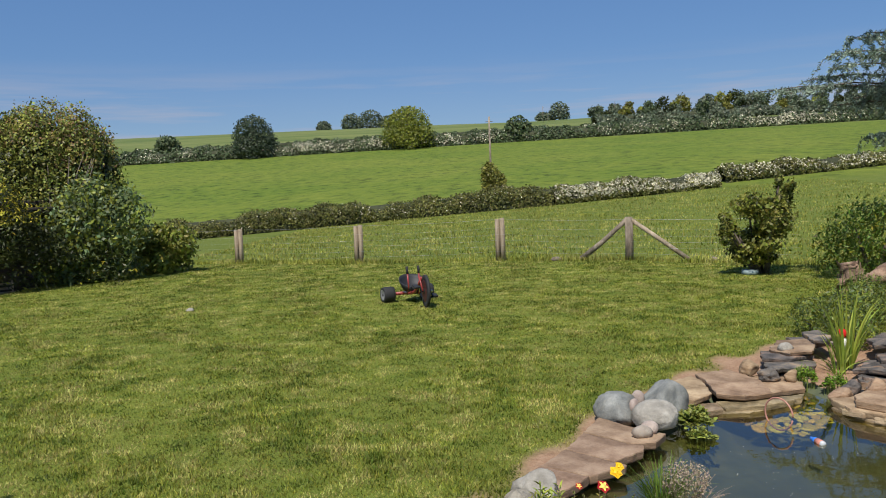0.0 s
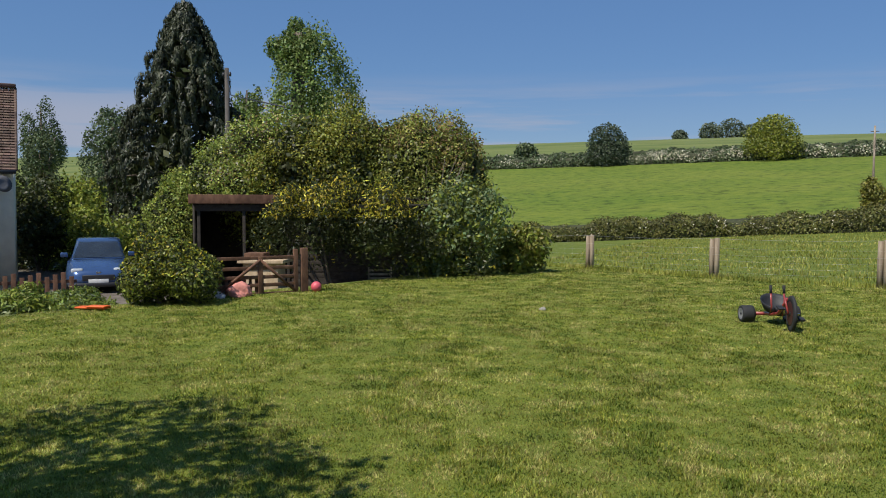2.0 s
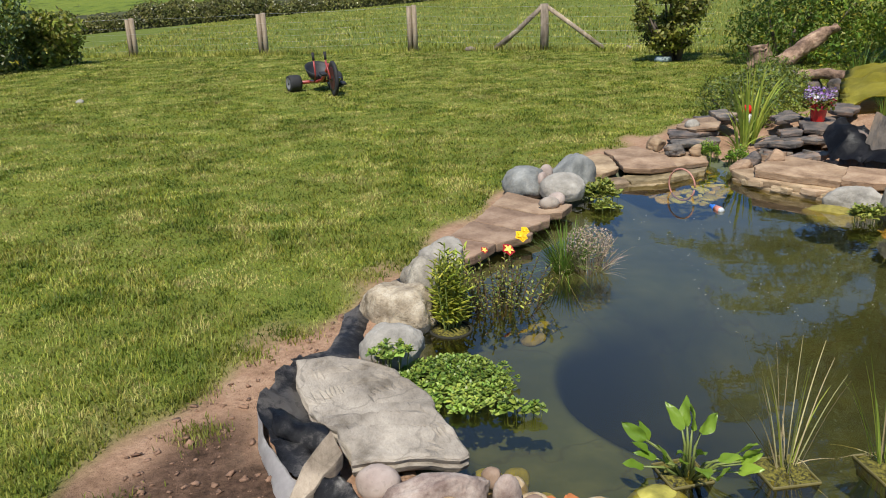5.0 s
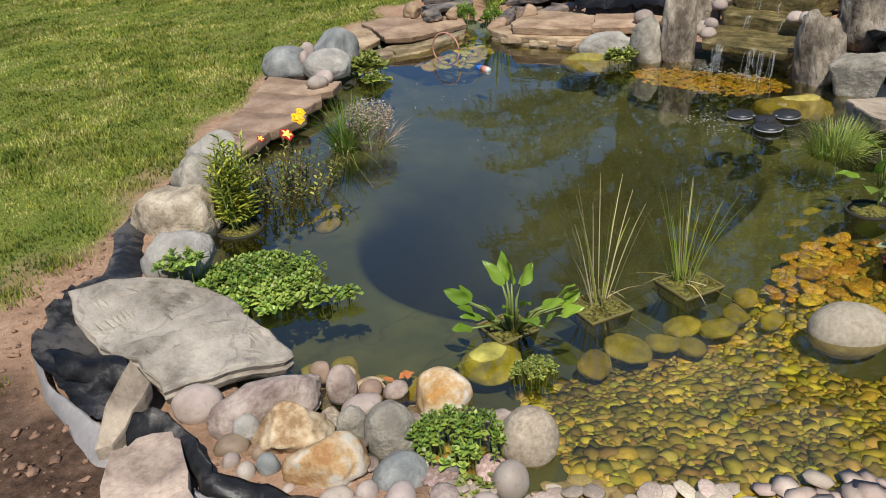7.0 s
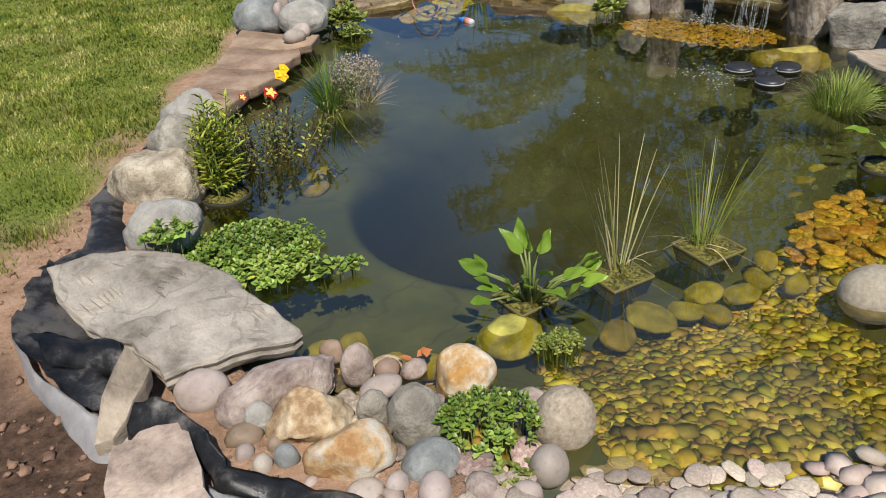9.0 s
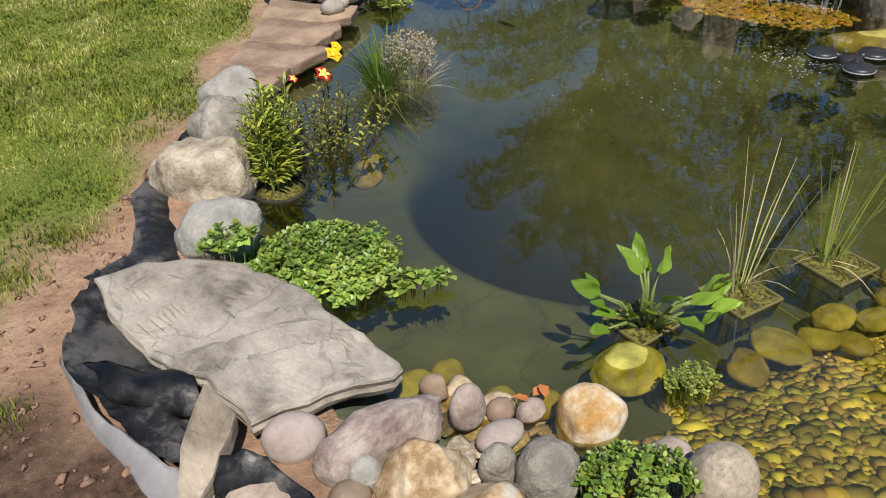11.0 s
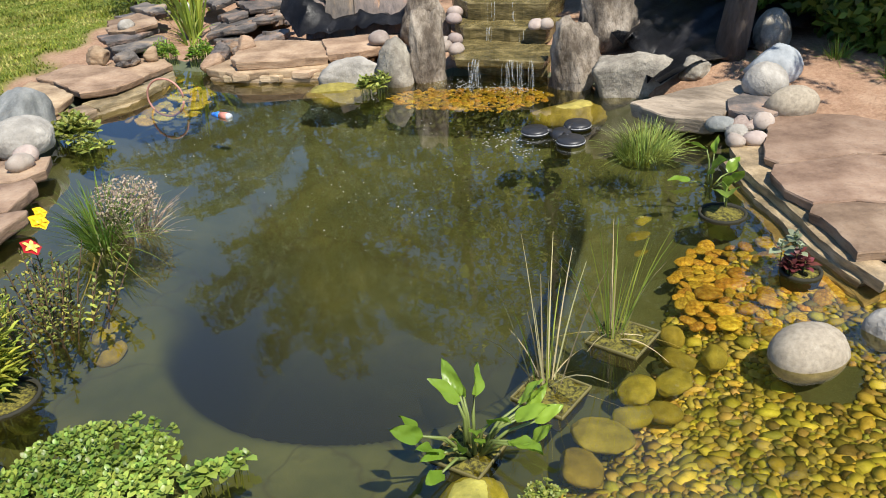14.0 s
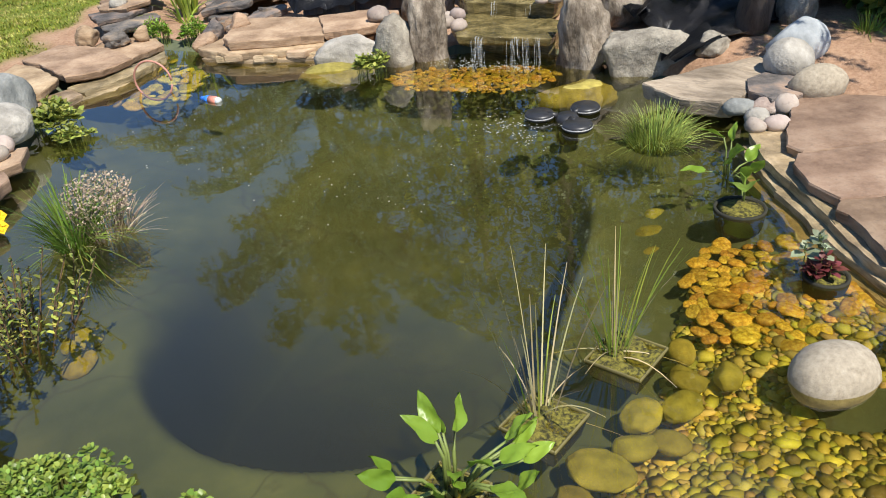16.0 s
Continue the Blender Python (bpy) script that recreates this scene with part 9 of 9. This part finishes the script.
def paddle_plant(name, x, y, leaves, label, width=0.42, mat=LUSH):
    """Broad spoon leaves, each on a fleshy stalk: (bearing, reach, height, length)."""
    root = thing(name, (x, y, 0.0), label, "plant")
    for b, r, h, ln in leaves:
        a = radians(b)
        tip = Vector((r * math.cos(a), r * math.sin(a), h))
        part("leaf_stalk", tube(bmesh.new(), [(0.02 * math.cos(a), 0.02 * math.sin(a), -0.02), tip * 0.55 + Vector((0, 0, h * 0.12)), tip], [0.006, 0.005, 0.003], 6), STEM, root)
        el, roll = rng.uniform(0.3, 1.4), rng.normal(0, 0.8)
        A = Vector((math.cos(a) * math.cos(el), math.sin(a) * math.cos(el), math.sin(el)))
        side = A.cross(Vector((0, 0, 1))).normalized()
        side = Matrix.Rotation(roll, 3, A) @ side
        up = side.cross(A)
        wd, curl, fold = ln * width * rng.uniform(0.8, 1.15), rng.uniform(0.02, 0.4), rng.uniform(0.1, 0.5)
        bm, rows = bmesh.new(), []
        for i in range(9):
            t = i / 8
            hw = 0.5 * wd * math.sin(math.pi * min(1, 0.04 + t * 0.98)) ** 0.62 * (1.12 - 0.35 * t)
            c = tip + A * ln * t - up * ln * curl * t * t
            rows.append([bm.verts.new(c + side * hw * u + up * (fold * hw * abs(u) + 0.05 * ln * math.sin(9 * t + 3 * u + b))) for u in (-1, -0.5, 0, 0.5, 1)])
        for r0, r1 in zip(rows, rows[1:]):
            for k in range(4):
                bm.faces.new((r0[k], r0[k + 1], r1[k + 1], r1[k]))
        part("leaf", bm, mat, root)
    return root


paddle_plant("pickerel_plant", 1.36, 1.89, [(float(a), r, 0.03 + 0.15 * (1 - r / 0.26) ** 0.5 * k, 0.06 + 0.05 * k) for a, r, k in zip(rng.uniform(0, 360, 21), rng.uniform(0.02, 0.2, 21), rng.uniform(0.3, 1.0, 21))], "broad-leaved pickerel plant with glossy green leaves", 0.5)
paddle_plant("arrowhead_plant", 3.39, 2.1, [(205, 0.05, 0.09, 0.22), (100, 0.04, 0.2, 0.12), (20, 0.04, 0.17, 0.1), (130, 0.12, 0.02, 0.12), (-20, 0.14, 0.03, 0.11), (240, 0.12, 0.02, 0.12), (-80, 0.12, 0.03, 0.1)], "light green arrowhead with large soft leaves", 0.62).scale = (0.8, 0.8, 0.8)
paddle_plant("arrowhead_plant", 3.2, 1.95, [(200, 0.02, 0.07, 0.12), (30, 0.07, 0.01, 0.07)], "pale round leaf standing over a basket", 0.95, MINT)
for nm, x, y, r, lb in (("round_basket", 3.12, 1.93, 0.1, "round basket top crusted with green algae"), ("round_basket", 0.66, 3.24, 0.11, "round basket top of the marsh plant"), ("round_basket", 2.81, 1.5, 0.075, "small round basket at the water surface")):
    b = thing(nm, (x, y, 0.0), lb, "plant basket")
    part("basket_wall", lathe(bmesh.new(), [(r * 0.85, -0.09), (r, 0.0), (r, 0.008), (r - 0.01, 0.008), (r - 0.012, -0.01)], 24), BASKET, b)
    part("soil", lathe(bmesh.new(), [(r - 0.012, 0.0), (r * 0.5, 0.006), (0.0, 0.008)], 20), SOILPOT, b)
rosettes("red_leaf_plant", 2.79, 1.51, 0.0, 0.06, 0.05, 0, 12, 0.045, 0.1, REDSTEM, "small dark red-leaved plant in the shallows", rng)
rosettes("red_leaf_plant", 2.83, 1.54, 0.02, 0.06, 0.05, 0, 4, 0.045, 0.13, leafy("grey_lobed_leaf", (0.2, 0.24, 0.14), (0.36, 0.4, 0.26)), "pale lobed leaves of the small red plant", rng)
v, f = oval_leaves(np.array([[0.88, 1.76, 0.03], [0.9, 1.73, 0.04], [0.86, 1.74, 0.035]]), np.array([[1, 0.2, 0.1], [0.3, 1, 0.2], [-0.5, 0.6, 0.2]]), np.array([[0, 0, 1.0], [0.3, 0, 1], [0, 0.3, 1]]), np.array([0.06, 0.05, 0.05]), np.array([0.035, 0.03, 0.03]))
tagged(mesh_np("dead_leaf", v, f, plain("brown_dead_leaf", (0.42, 0.14, 0.04), 0.7)), "curled orange-brown dead leaf on the cobbles", "leaf")

# ---- fountain, bottle, hoop ----
ft = thing("pond_skimmer", (3.58, 3.03, 0.0), "black three-armed floating pond skimmer", "pond pump", turn=-35)
SKIM = Matrix.Scale(0.84, 4)
part("core", lathe(bmesh.new(), [(0.055, -0.12), (0.06, 0.01), (0.045, 0.03), (0.0, 0.032)], 20), BLACK, ft)
for k in range(3):
    a = 2 * math.pi * k / 3 + 0.5
    m = SKIM @ Matrix.Translation((0.17 * math.cos(a), 0.17 * math.sin(a), 0))
    fl = part("float", lathe(bmesh.new(), [(0.08, 0.0), (0.09, 0.012), (0.09, 0.03), (0.08, 0.042), (0.0, 0.045)], 26, m), BLACK, ft)
    part("float_band", lathe(bmesh.new(), [(0.091, 0.016), (0.092, 0.02), (0.091, 0.024)], 26, m), plain("grey_trim_%s" % "abc"[k], (0.3, 0.3, 0.3), 0.4), fl)
    part("arm", tube(bmesh.new(), [(0.05 * math.cos(a), 0.05 * math.sin(a), 0.02), (0.1 * math.cos(a), 0.1 * math.sin(a), 0.025)], 0.016, 6), BLACK, ft)
bt = thing("plastic_bottle", (2.81, 5.03, 0.004), "floating plastic bottle with a blue cap and orange label", "bottle")
mb = pose(0, 0, 0, 90, 0, 188) @ Matrix.Scale(0.78, 4)
part("body", lathe(bmesh.new(), [(0.0, -0.09), (0.026, -0.088), (0.03, -0.07), (0.03, 0.0)], 18, mb), plain("clear_grey_plastic", (0.45, 0.48, 0.5), 0.15, 0.1, 20, 0, 0), bt)
part("label_band", lathe(bmesh.new(), [(0.031, -0.065), (0.0315, -0.03), (0.031, 0.02)], 18, mb), plain("orange_red_label", (0.55, 0.22, 0.16), 0.5), bt)
part("shoulder", lathe(bmesh.new(), [(0.03, 0.02), (0.029, 0.05), (0.019, 0.085), (0.014, 0.095)], 18, mb), plain("blue_label", (0.03, 0.18, 0.65), 0.4), bt)
part("cap", lathe(bmesh.new(), [(0.016, 0.092), (0.016, 0.112), (0.0, 0.113)], 14, mb), plain("blue_cap", (0.03, 0.16, 0.6), 0.4), bt)
bm = bmesh.new()
tube(bm, [(2.72 + 0.125 * math.cos(a) * 0.5, 5.5 - 0.125 * math.cos(a) * 0.87, 0.075 + 0.125 * math.sin(a)) for a in (2 * math.pi * k / 32 for k in range(32))], 0.007, 6)
tagged(part("hose_hoop", bm, plain("copper_pink_hose", (0.42, 0.20, 0.15), 0.5)), "loop of pinkish brown hose standing in the water", "hose")

# ---- falling water and foam ----
FALL = bpy.data.materials.new("falling_water")
FALL.use_nodes = True
_n, _l = FALL.node_tree.nodes, FALL.node_tree.links
_b = _n["Principled BSDF"]
_b.inputs["Base Color"].default_value, _b.inputs["Roughness"].default_value = (0.75, 0.78, 0.78, 1), 0.08
_t, _m = _n.new("ShaderNodeBsdfTransparent"), _n.new("ShaderNodeMixShader")
_m.inputs[0].default_value = 0.14
_l.new(_t.outputs[0], _m.inputs[1])
_l.new(_b.outputs[0], _m.inputs[2])
_l.new(_m.outputs[0], _n["Material Output"].inputs[0])
FOAM = material("foam", [(0.3, (0.27, 0.28, 0.24)), (0.7, (0.46, 0.47, 0.43))], scale=60, rough=0.5, bump=0.5, bump_scale=80)
wf = thing("waterfall", (0, 0, 0), "thin strands of water falling over the slab steps", "waterfall")
for (xa, ya), (xb, yb), zt, zb, n, middles in (((4.06, 4.14), (4.29, 3.62), 0.165, 0.0, 40, (0.16, 0.2, 0.25, 0.58, 0.66, 0.74, 0.84)), ((4.48, 4.42), (4.66, 3.84), 0.26, 0.18, 7, (0.3, 0.34, 0.7)), ((4.68, 4.54), (4.86, 3.98), 0.385, 0.27, 6, (0.3, 0.36, 0.62))):
    for i in range(n):
        t = min(0.97, max(0.03, middles[i % len(middles)] + rng.normal(0, 0.022)))
        px, py = xa + (xb - xa) * t - 0.025, ya + (yb - ya) * t - 0.02
        w = rng.uniform(0.0008, 0.0035)
        top, L = zt - (zt - zb) * 0.6 * rng.random() ** 2, (zt - zb) * rng.uniform(0.35, 1.0)
        low = max(zb, top - L)
        d = rng.uniform(0.01, 0.06)
        part("strand", tube(bmesh.new(), [(px + 0.02, py + 0.01, top + 0.008), (px, py, top), (px - d * 0.5 + rng.normal(0, 0.003), py - d * 0.4, (top + low) * 0.5), (px - d + rng.normal(0, 0.006), py - d * 0.7, low)], [w * 1.3, w, w * 0.6, w * 1.2], 5), FALL, wf)
foam = thing("foam", (0, 0, 0), "white foam and bubbles drifting below the falls", "foam", kind="stuff")
bm = bmesh.new()
for i in range(760):
    t = rng.random()
    if i < 330:
        # drops thrown up where the strands land
        t = (0.2, 0.22, 0.62, 0.8)[i % 4] + rng.normal(0, 0.07)
        x, y, z, q = 4.02 + 0.2 * t - abs(rng.normal(0, 0.05)), 4.12 - 0.5 * t + rng.normal(0, 0.04), 0.001 + 0.05 * rng.random() ** 3, 0.75
        r = rng.uniform(0.0015, 0.005)
    elif i < 520:
        # flat scum left of the falls and round the skimmer
        c = ((4.0, 4.28), (3.44, 3.2), (3.36, 3.3), (3.3, 3.08))[i % 4]
        x, y, z, q, r = c[0] + rng.normal(0, 0.07), c[1] + rng.normal(0, 0.05), 0.001, 0.2, rng.uniform(0.0015, 0.006)
    else:
        x, y, z, q, r = rng.uniform(2.0, 3.9), rng.uniform(2.9, 5.0), 0.001, 0.3, rng.uniform(0.0015, 0.0045)
    lathe(bm, [(r, 0.0), (r * 0.8, r * q * 0.6), (0.0, r * q)], 7, Matrix.Translation((x, y, z)))
part("bubble_mass", bm, FOAM, foam)

# ---- grass ----
rng = np.random.default_rng(91)
GRASS = material("grass_blade", [(0.36, (0.10, 0.14, 0.014)), (0.5, (0.245, 0.262, 0.035)), (0.64, (0.42, 0.385, 0.12))], scale=2.4, detail=8, rough=0.55, bump=0, big=0.9, big_amount=0.3, island=0.5, translucent=0.4, spec=0.3)
MEADOW = material("meadow_blade", [(0.36, (0.17, 0.21, 0.03)), (0.5, (0.31, 0.31, 0.055)), (0.64, (0.48, 0.43, 0.15))], scale=1.2, detail=6, rough=0.7, bump=0, big=0.4, big_amount=0.25, island=0.35, translucent=0.35, spec=0.2)


def grass(name, x, y, h, w, mat, label, bend=0.6, fine=True):
    """Blades: a bent strip that comes to a tip or, far off, one slim triangle each."""
    n = len(x)
    z = height(x, y) - 0.004
    a = rng.random(n) * 6.283
    hh, ww = h * rng.uniform(0.5, 1.2, n), w * rng.uniform(0.7, 1.3, n)
    le = bend * rng.uniform(0.2, 1.2, n)
    ca, sa_ = np.cos(a), np.sin(a)
    P = np.stack([x, y, z], 1)
    S = np.stack([-sa_, ca, 0 * a], 1) * ww[:, None] * 0.5
    T = P + np.stack([ca * hh * le, sa_ * hh * le, hh * (1 - 0.25 * le)], 1)
    if not fine:
        V = np.stack([P - S, P + S, T], 1).reshape(-1, 3)
        return tagged(mesh_np(name, V, np.arange(3 * n).reshape(n, 3), mat, smooth=False), label, "grass", kind="stuff")
    M = P + np.stack([ca * hh * le * 0.35, sa_ * hh * le * 0.35, hh * 0.6], 1)
    V = np.stack([P - S, P + S, M + S * 0.7, T, M - S * 0.7], 1).reshape(-1, 3)
    i = np.arange(n)[:, None] * 5
    me = bpy.data.meshes.new(name)
    me.vertices.add(5 * n)
    me.vertices.foreach_set("co", V.astype(np.float32).ravel())
    quads, tris = i + np.array([[0, 1, 2, 4]]), i + np.array([[4, 2, 3]])
    loops = np.concatenate([quads, tris], 1).astype(np.int32).ravel()
    me.loops.add(len(loops))
    me.loops.foreach_set("vertex_index", loops)
    starts = (np.arange(n)[:, None] * 7 + np.array([[0, 4]])).astype(np.int32).ravel()
    me.polygons.add(2 * n)
    me.polygons.foreach_set("loop_start", starts)
    me.update(calc_edges=True)
    me.materials.append(mat)
    return tagged(new(name, me), label, "grass", kind="stuff")


def on_lawn(x, y, margin=0.05):
    wob = 0.12 * np.sin(x * 7.3 + y * 3.1) + 0.08 * np.sin(x * 13.1 - y * 9.7)
    return (signed(EDGE, x, y) > margin - 0.2 + wob) & (signed(SOIL, x, y) + wob * 0.7 < 0.06 - 0.1 * rng.random(x.shape))


# the lawn, thinning with distance from the pond's corner, in uneven tussocks
n = 920000
r = 1.5 + 21 * rng.random(n) ** 1.35
a = np.radians(rng.uniform(-34, 68, n))
x, y = 0.2 - r * np.sin(a), -0.3 + r * np.cos(a)
k = on_lawn(x, y)
x, y, r = x[k], y[k], r[k]
tuft = np.sin(x * 9.1 + 2.3 * np.sin(y * 4.7)) * np.sin(y * 8.3 + 1.9 * np.sin(x * 5.3)) + 0.6 * np.sin(x * 2.9 + y * 1.7 + 1.5 * np.sin(y * 1.3))
tall = 0.031 * (1 + 0.38 * np.clip(tuft, -1, 1.3))
near = (r < 4.2) & (rng.random(len(r)) < 0.7)
far = r >= 4.2
grass("lawn_grass", x[near], y[near], tall[near], 0.0055, GRASS, "short mown lawn grass", 0.9)
grass("lawn_grass", x[far], y[far], tall[far], 0.006 + 0.0011 * r[far], GRASS, "short mown lawn grass further off", 0.9, False)
# rough meadow past the fence
n = 85000
x, y = rng.uniform(-16, 22, n), 15 + 32 * rng.random(n) ** 1.3
k = (signed(EDGE, x, y) < 0.05) & (x > -8)
x, y = x[k], y[k]
t = np.sin(x * 1.3 + np.sin(y * 0.9) * 2) * np.sin(y * 0.7 + x * 0.31)
grass("meadow_grass", x, y, 0.09 + 0.05 * np.clip(t, -0.6, 1), 0.024, MEADOW, "rough meadow grass beyond the fence", 0.8)
# long grass left standing along the fence and round the posts
n = 4000
x = rng.uniform(-7.6, 8.2, n)
y = np.interp(x, [-7.6, -5.75, -2.2, 1.4, 4.35, 8.0], [21.9, 21.6, 19.9, 19.15, 18.1, 15.6]) + rng.normal(0, 0.13, n)
grass("fence_grass", x, y, 0.15, 0.012, MEADOW, "long uncut grass along the fence", 0.7)
# tufts in the bare soil
n = 2600
cx, cy = np.array([-0.3, -0.42, -0.1, -0.62, 0.25, -0.5]), np.array([3.0, 2.35, 3.2, 1.9, 3.95, 2.7])
i = rng.integers(0, 6, n)
grass("soil_tufts", cx[i] + rng.normal(0, 0.06, n), cy[i] + rng.normal(0, 0.05, n), 0.035, 0.004, GRASS, "thin grass tufts in the bare soil")
# clods and crumbs of soil
SOILCLOD = material("dry_soil_clod", [(0.3, (0.14, 0.08, 0.048)), (0.7, (0.38, 0.235, 0.145))], scale=20, bump=0.6, bump_scale=50, piece=0.3)
clods = thing("soil_clods", (0, 0, 0), "crumbly red-brown clods lying on the bare soil", "soil clods", kind="stuff")
V, Fc, nv = [], [], 0
tm = pebble_mesh(9, SOILCLOD, 1)
tv, tf = np.array([q.co[:] for q in tm.vertices]), np.array([p.vertices[:] for p in tm.polygons])
for j in range(3200):
    u = rng.random()
    x, y = rng.uniform(-1.1, 0.6), rng.uniform(0.6, 4.4)
    if not (signed(SOIL, np.array(x), np.array(y)) > 0.1 and signed(POND, np.array(x), np.array(y)) < -0.35):
        continue
    s = 0.006 + 0.034 * u ** 4
    w = tv * s * rng.uniform(0.7, 1.3, 3) + rng.normal(0, s * 0.13, tv.shape)
    V.append(w + [x, y, float(height(x, y)) + s * 0.15])
    Fc.append(tf + nv)
    nv += len(tv)
mesh_np("clod_mass", np.concatenate(V), np.concatenate(Fc), SOILCLOD, clods)
